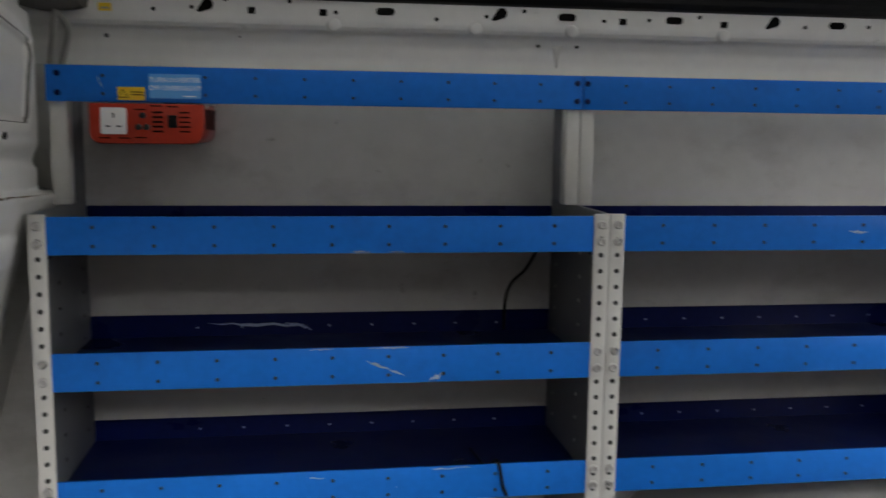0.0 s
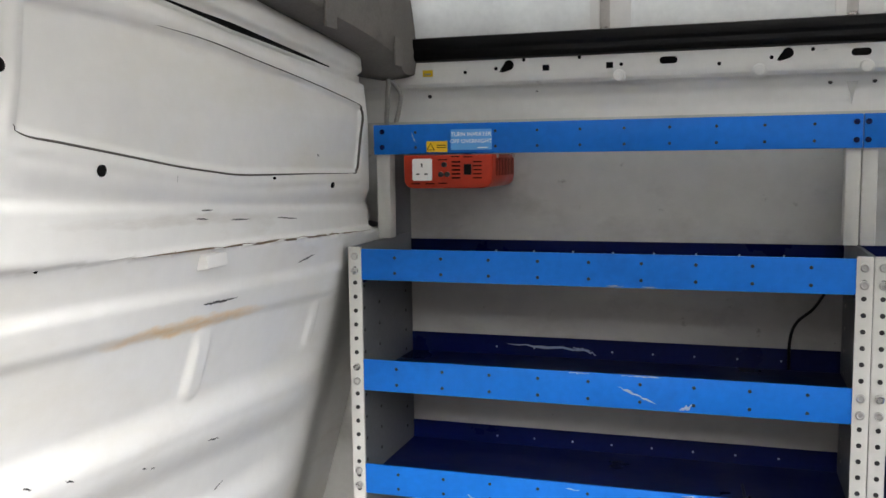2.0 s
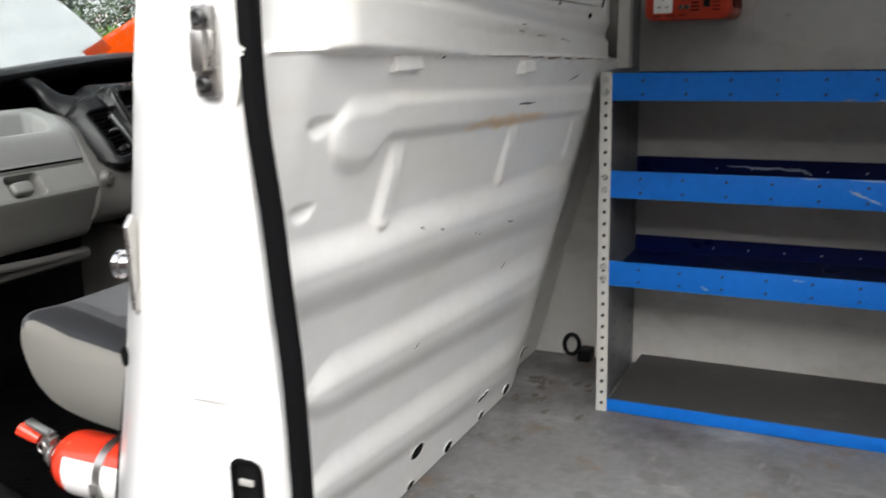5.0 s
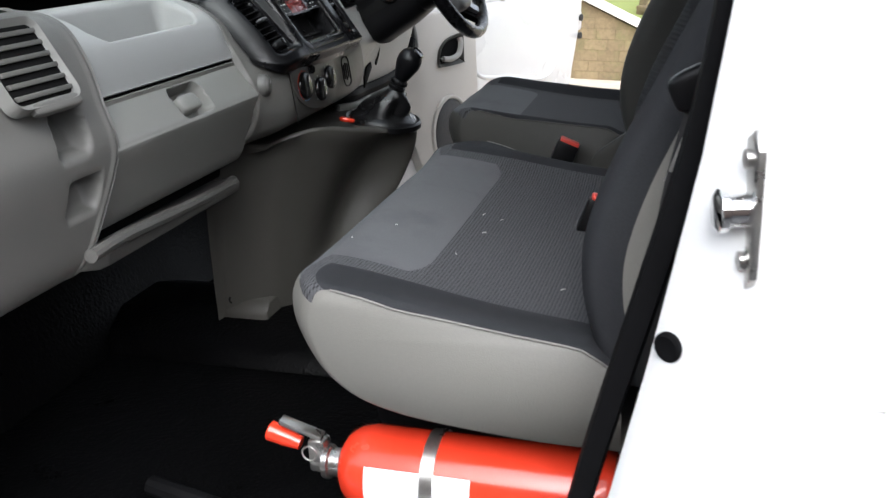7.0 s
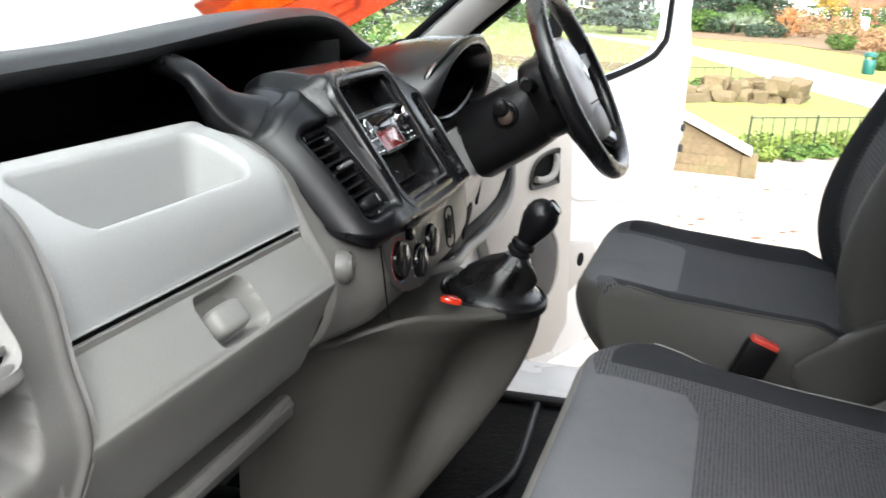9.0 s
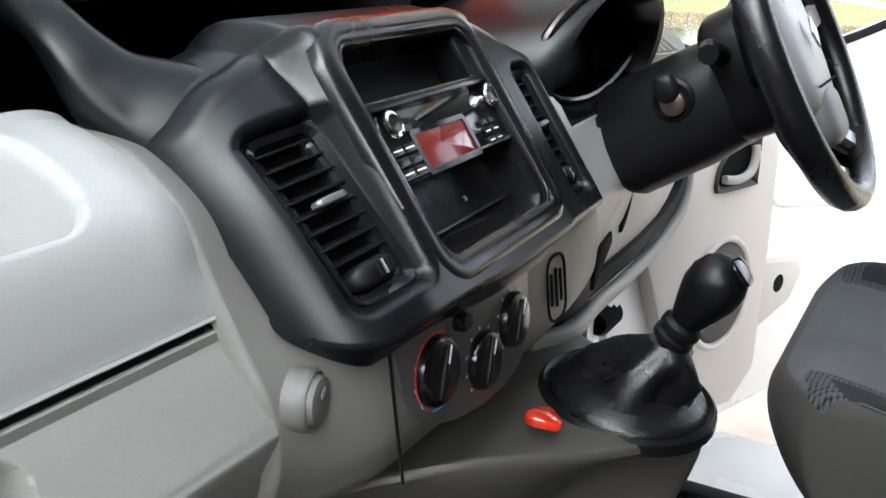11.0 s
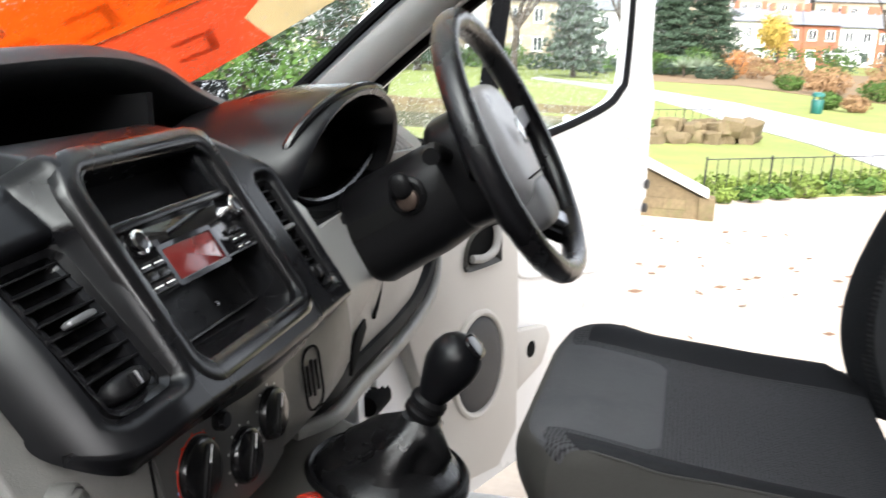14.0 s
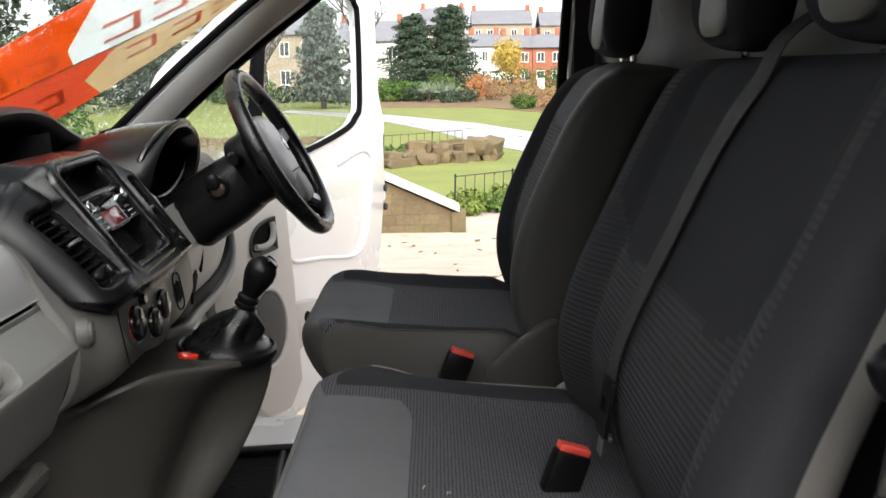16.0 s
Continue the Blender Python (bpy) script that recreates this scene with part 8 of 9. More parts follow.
part("wall_kick_nearside", box(-1.62, -1.14, -0.93, -0.86, 0.36, 1.40, 0.01), M_PAINT, None, "white front wing pillar by the passenger door", kind="structure")

# ---- banner lying on the windscreen, its reflection built as a second strip ----
ban = thing("windscreen_banner", (-1.05, 0.45, glass_z(-1.05, 0.45)), "orange and cream dealer banner on the windscreen with its reflection as a lower strip", "banner")
BA, BU, BV = Vector((-1.20, 0.385)), Vector((0.94, 0.34)).normalized(), Vector((0.34, -0.94)).normalized()


def on_glass(s, t, lift=0.012):
    q = BA + BU * s + BV * t
    return (q.x, q.y, glass_z(q.x, q.y) + lift)


def patch(name, poly, mat_, lift):
    """A flat shape on the curved glass; poly is in banner metres."""
    bm = bmesh.new()
    vs = [bm.verts.new((p[0], p[1], 0)) for p in poly]
    bm.faces.new(vs)
    bmesh.ops.triangulate(bm, faces=bm.faces)
    bmesh.ops.subdivide_edges(bm, edges=bm.edges, cuts=3, use_grid_fill=True)
    r = bmesh.ops.extrude_face_region(bm, geom=list(bm.faces))
    bmesh.ops.translate(bm, verts=[v for v in r["geom"] if isinstance(v, bmesh.types.BMVert)], vec=(0, 0, 0.001))
    for v in bm.verts:
        v.co = Vector(on_glass(v.co.x, v.co.y, lift + v.co.z))
    return part(name, bm, mat_, ban, smooth=False)


def seam(s):
    """The line where the banner meets the strip that stands for its reflection."""
    return -0.042 - 0.15 * s


def band(s, k):
    return (s, seam(s) + k)


# the lower strip is the banner's reflection, painted in dimmer colours
patch("lower_band", [(-0.20, -0.272), (0.11, -0.246), (0.083, -0.150), (0.155, seam(0.155)), band(-0.20, 0)], M_REFLECTRED, 0.010)
patch("lower_arrow", [(0.11, -0.246), (0.60, -0.205), band(0.60, 0), (0.155, seam(0.155)), (0.083, -0.150)], M_REFLECTBEIGE, 0.010)
patch("upper_band", [band(-0.20, 0), (0.070, seam(0.070)), (0.065, 0.023), (0.136, 0.200), (-0.20, 0.178)], M_BANNERORANGE, 0.012)
patch("upper_arrow", [(0.070, seam(0.070)), band(0.60, 0), (0.60, 0.215), (0.136, 0.200), (0.065, 0.023)], M_BANNERPALE, 0.012)
patch("hem", [band(-0.20, -0.003), band(0.60, -0.003), band(0.60, 0.003), band(-0.20, 0.003)], M_BANNERPALE, 0.0138)


def strokes(name, s, k, w, h, d, mat_, lift):
    """A plain angular shape of three strokes."""
    for a0, b0, a1, b1 in ((0, 0, w, d), (w - d, d, w, h - d), (0, h - d, w, h)):
        patch(name, [band(s + a0, k + b0), band(s + a1, k + b0), band(s + a1, k + b1), band(s + a0, k + b1)], mat_, lift)


for s_ in (0.15, 0.245, 0.33, 0.41):
    strokes("lower_bar", s_ + 0.02, -0.088, 0.062, 0.060, 0.011, M_REFLECTRED, 0.0125)
    strokes("upper_bar", s_ - 0.02, 0.030, 0.070, 0.085, 0.014, M_BANNERORANGE, 0.0145)
for s_ in (-0.005, -0.095, -0.18):
    strokes("pale_bar", s_, 0.022, 0.050, 0.072, 0.013, M_BANNERPALE, 0.0145)
    strokes("beige_bar", s_ - 0.01, -0.150, 0.055, 0.065, 0.012, M_REFLECTBEIGE, 0.0125)

sheet_on_glass = thing("paper_sheet", (-1.35, -0.25, glass_z(-1.35, -0.25)), "plain white sheet lying against the windscreen", "sheet")
ps = bmesh.new()
ps.faces.new([ps.verts.new((a, b, 0)) for a, b in ((-1.30, 0.24), (-1.11, -0.10), (-0.97, -0.36), (-1.16, -0.70), (-1.60, -0.70), (-1.62, -0.05), (-1.48, 0.22))])
bmesh.ops.triangulate(ps, faces=ps.faces)
bmesh.ops.subdivide_edges(ps, edges=ps.edges, cuts=5, use_grid_fill=True)
r = bmesh.ops.extrude_face_region(ps, geom=list(ps.faces))
bmesh.ops.translate(ps, verts=[v for v in r["geom"] if isinstance(v, bmesh.types.BMVert)], vec=(0, 0, 0.001))
for v in ps.verts:
    v.co.z += glass_z(v.co.x, v.co.y) + 0.010
part("sheet_face", ps, film("white_sheet", (0.86, 0.87, 0.87), 0.7), sheet_on_glass, smooth=False)


# ---- outside ----
OUT = Matrix.Translation((-0.46, -1.0, 1.555)) @ pose(0, 0, 0, 0, 2.8, 0) @ Matrix.Translation((0.46, 1.0, -1.555))
GZ = -1.555


def ground_z(y):
    return GZ * step(1.5, 15.5, y) * 1.0 if y < 15.5 else GZ


def outer(name, bm, material, label="", smooth=True, **tags):
    """A mesh of the surroundings, which lie a little out of true with the van."""
    moved(bm, OUT)
    return part(name, bm, material, None, label, smooth, **tags)


ys = [-3000, -400, -60, -20, -8, -4, -2, 0, 1.5] + [1.5 + 0.5 * k for k in range(1, 29)] + [18, 22, 30, 50, 90, 200, 600, 3000]
xs = [-3000, -400, -80, -30, -14] + [-12 + k for k in range(25)] + [14, 30, 80, 400, 3000]
bm = bmesh.new()
gv = [[bm.verts.new((x, y, ground_z(y) - (0.05 if y > 16 else 0))) for x in xs] for y in ys]
for a, b in zip(gv, gv[1:]):
    for i in range(len(xs) - 1):
        bm.faces.new((a[i], a[i + 1], b[i + 1], b[i]))
ground = outer("ground", bm, M_DRIVE, "pale gravel drive strewn with fallen leaves", kind="structure")


def flat(name, pts, z, material, label):
    """A patch of ground cover, a few centimetres thick."""
    return outer(name, prism(pts, "z", z - 0.06, z), material, label, False, kind="structure")


# unseen dark ground, added on the passenger side to weaken light bounced upwards
flat("road_tarmac", [(-40, -40), (40, -40), (40, 0.6), (-40, 0.6)], 0.012, M_BOUNCECUT, "unseen dark ground added beside the van to cut bounce light")
flat("ground_lawn", [(-60, 17.8), (-0.4, 17.8), (8, 23.5), (40, 40), (160, 200), (-160, 200), (-60, 60)], GZ, M_GRASS, "winter lawn of the park")
flat("path_park", [(4.6, 24.5), (3.4, 30), (1.2, 36.5), (-0.5, 43), (-4.2, 54), (-12, 66), (-12, 69), (-3.6, 60), (1.8, 49.5), (6.0, 36), (12, 27)], GZ + 0.03, M_PATH, "wet tarmac park path")
flat("ground_bed", [(-6, 72), (3, 70), (8, 58), (14, 52), (40, 52), (40, 110), (-6, 110)], GZ + 0.03, surface("leaf_litter_bed", (0.16, 0.105, 0.05), 0.95, var=0.3, scale=0.6, fine=5, bump=0.4), "planted bed with brown winter growth")
flat("water_pond", [(-13, 27), (-4.4, 29), (-4.9, 35), (-12, 36.4), (-24, 37), (-24, 27)], GZ + 0.02, M_POND, "still brown pond behind a low wall")

# unseen wall added on the passenger side to block low sky light
outer("wall_yard", box(-14, 16, -5.3, -5.0, -0.2, 3.3, 0.02), surface("sky_block_brick", (0.16, 0.12, 0.10), 0.9, var=0.2, scale=1.5, fine=14, bump=0.3), "unseen dark wall added to block low sky light", kind="structure")

# boundary wall of single stones, with a sloping coping
wallb = thing("stone_wall", OUT @ Vector((-1.0, 15.8, GZ)), "low sandstone boundary wall with a pale coping", "wall")


def cap_z(x):
    return GZ + 0.42 + max(0, (-0.14 - x)) * 0.46


rnd = random.Random(8)
for row in range(8):
    x = -2.6 + rnd.uniform(0, 0.3)
    while x < -0.2:
        w = rnd.uniform(0.24, 0.46)
        z0 = GZ - 0.05 + 0.2 * row
        if z0 + 0.19 < cap_z(x + w) and x + w < -0.12:
            b = box(x + 0.004, x + w - 0.004, 15.63 + rnd.uniform(-0.006, 0.006), 15.95, z0 + 0.004, z0 + 0.196, 0.006, 1)
            part("stone", moved(b, OUT), M_STONE, wallb)
        x += w
part("wall_core", moved(prism([(-2.6, GZ - 0.1), (-0.16, GZ - 0.1), (-0.16, cap_z(-0.16) - 0.05), (-2.6, cap_z(-2.6) - 0.05)], "y", 15.637, 15.94), OUT), M_STONE, wallb)
part("coping", moved(prism([(-2.7, cap_z(-2.7) - 0.02), (-0.06, cap_z(-0.06) - 0.02), (-0.06, cap_z(-0.06) + 0.09), (-2.7, cap_z(-2.7) + 0.09)], "y", 15.52, 16.05, 0.015), OUT), M_COPING, wallb, "pale stone coping")
part("end_pier", moved(box(-0.22, 0.06, 15.58, 16.0, GZ - 0.05, GZ + 0.40, 0.02), OUT), M_STONE, wallb)

# iron railings
def railing(a, b, h, label, gap=0.28):
    a, b = Vector(a), Vector(b)
    t = thing("iron_railing", OUT @ a, label, "railing", "park railings")
    d = (b - a).normalized()
    n = int((b - a).length / gap)
    for k in range(n + 1):
        p = a + d * gap * k
        big = k % 6 == 0
        r = 0.022 if big else 0.010
        lean = Vector((0.02, 0, 0))
        part("post" if big else "bar", moved(tube([p - Vector((0, 0, 0.05)), p + lean + Vector((0, 0, h + (0.06 if big else 0)))], r, 6), OUT), M_IRON, t)
    for hh in (0.10, h):
        part("rail", moved(sweep([a + Vector((0, 0, hh)), a + d * gap * n + Vector((0.0, 0, hh))], [(-0.012, -0.010), (0.012, -0.010), (0.012, 0.010), (-0.012, 0.010)]), OUT), M_IRON, t)
    return t


railing((-0.10, 18.4, GZ), (8.2, 24.6, GZ), 0.74, "black iron railing at the lawn edge")
railing((-2.5, 32.5, GZ), (0.6, 35.2, GZ), 0.62, "black iron railing by the rockery", 0.4)


# ---- planting ----
def leaves(bm, centre, radii, n, size, rnd, shell=0.55, squash=1.0, tilt=1.0):
    """Scatters small leaf blades through a lumpy crown."""
    c = Vector(centre)
    off = Vector((rnd.uniform(-50, 50), rnd.uniform(-50, 50), rnd.uniform(-50, 50)))
    for _ in range(n):
        v = Vector((rnd.gauss(0, 1), rnd.gauss(0, 1), rnd.gauss(0, 1))).normalized()
        lump = 0.80 + 0.45 * noise.noise(v * 2.2 + off)
        r = (shell + (1 - shell) * rnd.random() ** 0.5) * lump
        p = c + Vector((v.x * radii[0] * r, v.y * radii[1] * r, v.z * radii[2] * r))
        nrm = (v + Vector((rnd.uniform(-1, 1), rnd.uniform(-1, 1), rnd.uniform(-0.6, 1))) * tilt).normalized()
        a = nrm.orthogonal().normalized()
        a.rotate(Matrix.Rotation(rnd.uniform(0, 6.28), 3, nrm))
        b = nrm.cross(a)
        s = size * rnd.uniform(0.6, 1.4)
        q = [bm.verts.new(p + a * s * i + b * s * 0.55 * j) for i, j in ((-1, 0), (0, -1), (1, 0), (0, 1))]
        bm.faces.new(q)


def bush(name, at, radii, n, size, material, label, seed, category="shrub", group=""):
    rnd = random.Random(seed)
    t = thing(name, OUT @ Vector(at), label, category, group)
    bm = bmesh.new()
    leaves(bm, Vector(at) + Vector((0, 0, radii[2] * 0.8)), radii, n, size, rnd)
    moved(bm, OUT)
    raw_part("foliage", bm, material, t)
    st = bmesh.new()
    for k in range(5):
        a = rnd.uniform(0, 6.28)
        tube([Vector(at) - Vector((0, 0, 0.05)), Vector(at) + Vector((math.cos(a) * radii[0] * 0.5, math.sin(a) * radii[1] * 0.5, radii[2]))], 0.02 * radii[2] + 0.01, 5, st)
    moved(st, OUT)
    part("stem", st, M_BARK, t)
    return t


def raw_part(name, bm, material, parent):
    """As part(), for loose leaves, with no clean-up."""
    me = bpy.data.meshes.new(name)
    bmesh.ops.translate(bm, verts=bm.verts, vec=-ORG[parent])
    bm.to_mesh(me)
    bm.free()
    me.materials.append(material)
    ob = new(name, me)
    ob.parent = parent
    ORG[ob] = ORG[parent]
    return ob


def limbs(bm, p, d, length, r, depth, rnd, tips, spread=0.6):
    q = p + d * length
    mid = (p + q) / 2 + Vector((rnd.uniform(-1, 1), rnd.uniform(-1, 1), rnd.uniform(-1, 1))) * length * 0.06
    sweep([p, mid, q], circle(1.0, 5), scale=[r, r * 0.85, r * 0.68], bm=bm, up=(0.3, 0.9, 0.1))
    tips.append(q)
    if depth:
        for _ in range(rnd.choice((2, 3, 3))):
            nd = (d + Vector((rnd.uniform(-1, 1), rnd.uniform(-1, 1), rnd.uniform(-0.35, 0.8))) * spread).normalized()
            limbs(bm, q, nd, length * rnd.uniform(0.62, 0.82), r * 0.62, depth - 1, rnd, tips, spread)


def tree(name, at, height, crown, n, size, material, label, seed, bare=False, conifer=False, group=""):
    rnd = random.Random(seed)
    at = Vector(at)
    t = thing(name, OUT @ at, label, "tree", group)
    bm = bmesh.new()
    tips = []
    if conifer:
        sweep([at - Vector((0, 0, 0.2)), at + Vector((0, 0, height * 0.5)), at + Vector((0, 0, height * 0.96))], circle(1.0, 7), scale=[0.03 * height, 0.018 * height, 0.004 * height], bm=bm, up=(0.3, 0.9, 0.1))
        for k in range(46):
            h = height * (0.08 + 0.88 * k / 46)
            a = 2.4 * k
            rr = crown * (1 - h / height) ** 0.5 * rnd.uniform(0.6, 1.1)
            tube([at + Vector((0, 0, h)), at + Vector((math.cos(a) * rr, math.sin(a) * rr, h - 0.1 * rr))], 0.006 * height * (1 - h / height) + 0.02, 4, bm)
            tips.append((at + Vector((math.cos(a) * rr * 0.6, math.sin(a) * rr * 0.6, h)), rr))
    else:
        limbs(bm, at - Vector((0, 0, 0.2)), Vector((0.02, 0.0, 1)), height * 0.32, height * 0.028, 5 if bare else 3, rnd, tips)
    moved(bm, OUT)
    part("trunk", bm, M_BARK, t, "dark branching trunk")
    if not bare:
        lf = bmesh.new()
        if conifer:
            for p, rr in tips:
                leaves(lf, p, (rr * 0.62 + 0.2, rr * 0.62 + 0.2, 0.055 * height), n // len(tips), size, rnd, 0.2)
        else:
            crowns = tips[1:]
            for p in crowns:
                leaves(lf, p, (crown * 0.42, crown * 0.42, crown * 0.36), n // len(crowns), size, rnd, 0.2)
        moved(lf, OUT)
        raw_part("crown", lf, material, t)
    return t


rnd = random.Random(77)
# ivy along the railing
for k in range(14):
    s = k / 13
    bush("ivy_bush", (0.15 + 8 * s + rnd.uniform(-0.1, 0.1), 17.9 + 6.2 * s + rnd.uniform(-0.15, 0.15), GZ - 0.02), (0.42, 0.32, rnd.uniform(0.17, 0.26)), 260, 0.055, M_BUSH if k % 3 else M_IVY, "green ivy mound along the railing", 100 + k, group="ivy mounds")
for k in range(10):
    s = k / 9
    bush("ivy_bush", (0.3 + 8 * s, 19.6 + 6.2 * s, GZ - 0.02), (0.60, 0.42, 0.20), 260, 0.06, M_IVY, "yellow-green ivy behind the railing", 130 + k, group="ivy mounds")
# rockery
rk = thing("rockery", OUT @ Vector((-0.4, 28.0, GZ)), "mossy sandstone rockery on the lawn", "rockery")
for k in range(46):
    x = -1.9 + 3.4 * rnd.random()
    y = 27.6 + 0.6 * (x + 1.9) + rnd.uniform(-0.3, 0.4)
    h = rnd.uniform(0.18, 0.42)
    lay = rnd.choice((0, 0, 0.3)) if x > -1.2 else 0
    b = moved(soft_box(0, 0, 0, rnd.uniform(0.22, 0.5), rnd.uniform(0.2, 0.35), h / 2 + 0.06, 0.3, 12, 8), Matrix.Translation((x, y, GZ + h / 2 + lay)) @ pose(0, 0, 0, rnd.uniform(-12, 12), rnd.uniform(-12, 12), rnd.uniform(0, 90)))
    for v in b.verts:
        v.co += Vector((noise.noise(v.co * 4), noise.noise(v.co * 4 + Vector((9, 0, 0))), 0)) * 0.16
    part("boulder", moved(b, OUT), M_STONE, rk)
for k in range(7):
    bush("rockery_plant", (-2.2 + 0.6 * k, 29.8 + 0.3 * k, GZ), (0.35, 0.3, 0.32), 160, 0.06, M_BUSH, "low green rockery plant", 160 + k, group="rockery plants")
# pond wall and far lawn hedge seen past the door glass
pw = thing("pond_wall", OUT @ Vector((-14, 36.8, GZ)), "low dark stone pond wall", "wall")
for k in range(30):
    x = -24 + 0.66 * k
    part("stone", moved(box(x + 0.01, x + 0.65, 36.6, 36.95, GZ - 0.05, GZ + 0.34 + rnd.uniform(-0.02, 0.02), 0.02, 1), OUT), M_STONE, pw)
for k in range(16):
    bush("hedge_shrub", (-30 + 1.9 * k, 86 + rnd.uniform(-3, 3), GZ), (2.0, 1.2, rnd.uniform(0.8, 1.6)), 500, 0.17, M_BUSH if k % 4 else M_CONIFER, "clipped green park shrub", 200 + k, group="park shrubs")
# borders to the rear
SHRUBS = [(-3.8, 86, 1.6, 1.2, M_BUSH, "green shrub"), (-2.0, 84, 2.2, 0.9, M_CONIFER, "dark green shrub"), (0.6, 80, 1.2, 0.7, M_CONIFER, "dark clipped shrub"), (2.2, 81, 1.4, 0.8, M_CONIFER, "dark clipped shrub"),
          (3.2, 83, 1.1, 1.6, M_ORANGELEAF, "bright orange shrub"), (5.0, 86, 2.4, 1.3, M_RUST, "russet winter shrub"), (7.5, 80, 2.2, 1.2, M_RUST, "russet winter shrub"), (9.5, 74, 2.0, 1.0, M_RUST, "russet winter shrub"),
          (8.2, 64, 1.8, 0.8, M_RUST, "russet winter shrub"), (6.0, 66, 1.3, 0.7, M_BUSH, "green shrub"), (11.5, 62, 2.0, 1.1, M_RUST, "russet winter shrub"), (10.2, 57, 1.5, 0.8, M_BUSH, "green shrub"),
          (13.5, 66, 2.2, 1.2, M_RUST, "russet winter shrub"), (15, 72, 2.4, 1.4, M_RUST, "russet winter shrub"), (6.2, 48, 0.7, 0.55, M_BUSH, "low green shrub"), (7.3, 47, 0.8, 0.5, M_RUST, "low russet shrub"),
          (0.0, 92, 2.2, 1.6, M_BUSH, "green shrub"), (12, 95, 3.0, 1.8, M_BUSH, "green shrub"), (17, 90, 3, 1.6, M_RUST, "russet winter shrub"), (-7, 96, 3, 1.4, M_BUSH, "green shrub"), (4.4, 98, 2.5, 1.6, M_RUST, "russet winter shrub"),
          (20, 84, 3, 1.5, M_RUST, "russet winter shrub"), (9, 108, 4, 2.2, M_BUSH, "green shrub"), (16, 112, 4, 2.2, M_CONIFER, "dark green shrub")]
for k, (x, y, w, h, mt, lb_) in enumerate(SHRUBS):
    bush("border_shrub", (x, y, GZ), (w, w * 0.7, h), 1000, 0.065 + 0.02 * w, mt, lb_ + " in the park border", 300 + k, group="border shrubs")
for k in range(3):
    rr = random.Random(400 + k)
    at = Vector((-1.2 + 1.1 * k, 82 + k, GZ))
    t = thing("yucca_plant", OUT @ at, "grey-green spiky yucca in the park border", "yucca", "yuccas")
    bm = bmesh.new()
    for _ in range(70):
        d = Vector((rr.gauss(0, 1), rr.gauss(0, 1), abs(rr.gauss(0.6, 0.7)))).normalized()
        s = d.orthogonal().normalized() * 0.06
        p0 = at + Vector((0, 0, 0.9))
        bm.faces.new([bm.verts.new(v) for v in (p0 - s, p0 + s, p0 + d * rr.uniform(0.9, 1.5))])
    moved(bm, OUT)
    raw_part("leaves", bm, surface("yucca_leaf", (0.16, 0.20, 0.13), 0.7, var=0.2, scale=4, fine=20, bump=0), t)
    part("stem", moved(tube([at, at + Vector((0, 0, 1.0))], 0.10, 8), OUT), M_BARK, t)
tree("conifer_tree", (-3.4, 117, GZ), 10.2, 5.8, 14000, 0.17, M_CONIFER, "broad dark green conifer in the park", 1, conifer=True, group="conifers")
tree("conifer_tree", (1.3, 118, GZ), 11.4, 5.4, 14000, 0.17, M_CONIFER, "tall dark green conifer in the park", 2, conifer=True, group="conifers")
tree("yellow_tree", (7.6, 97, GZ), 6.4, 4.4, 3600, 0.12, M_YELLEAF, "weeping tree with yellow autumn leaves", 4)
tree("bare_tree", (24, 132, GZ), 15, 5, 0, 0.1, M_BARK, "tall bare winter tree with dark twigs", 5, bare=True, group="bare trees")
tree("bare_tree", (-9.0, 112, GZ), 14, 5, 0, 0.1, M_BARK, "tall bare winter tree with dark twigs", 6, bare=True, group="bare trees")
tree("bare_tree", (-19, 96, GZ), 14, 5, 0, 0.1, M_BARK, "tall bare winter tree with dark twigs", 7, bare=True, group="bare trees")
tree("bare_tree", (-14, 70, GZ), 12, 4, 0, 0.1, M_BARK, "tall bare winter tree with dark twigs", 8, bare=True, group="bare trees")
tree("evergreen_tree", (-9.6, 72, GZ), 8.5, 3.4, 4200, 0.20, surface("grey_green_leaves", (0.075, 0.10, 0.075), 0.8, var=0.3, scale=1, fine=6, bump=0), "grey-green evergreen tree behind the pond", 9, conifer=True)
tree("evergreen_tree", (-26, 78, GZ), 9, 4.0, 4200, 0.24, M_CONIFER, "dark evergreen tree beyond the pond", 10, conifer=True)
for k in range(9):
    tree("holly_tree", (-64 + 5.2 * k, 42 + 3.5 * k + rnd.uniform(-2, 2), GZ), rnd.uniform(7, 11), 3.6, 2600, 0.22, M_CONIFER if k % 3 else M_BUSH, "dark evergreen tree beyond the windscreen", 40 + k, conifer=True, group="evergreens")

for k, (x, y, h) in enumerate(((-18.5, 33, 13), (-24.5, 35, 15), (-31, 33, 14), (-38, 30, 15), (-46, 27, 14))):
    tree("yew_tree", (x, y, GZ), h, 4.6, 6500, 0.20, M_CONIFER if k % 2 else M_YEW, "dense dark evergreen tree close beyond the windscreen", 60 + k, conifer=True, group="yew trees")
for k in range(9):
    bush("laurel_shrub", (-13.6 - 3.1 * k, 29.5 - 0.5 * k + rnd.uniform(-0.6, 0.6), GZ), (1.9, 1.4, rnd.uniform(1.3, 1.9)), 900, 0.13, M_BUSH, "glossy green laurel below the evergreens", 240 + k, group="laurels")

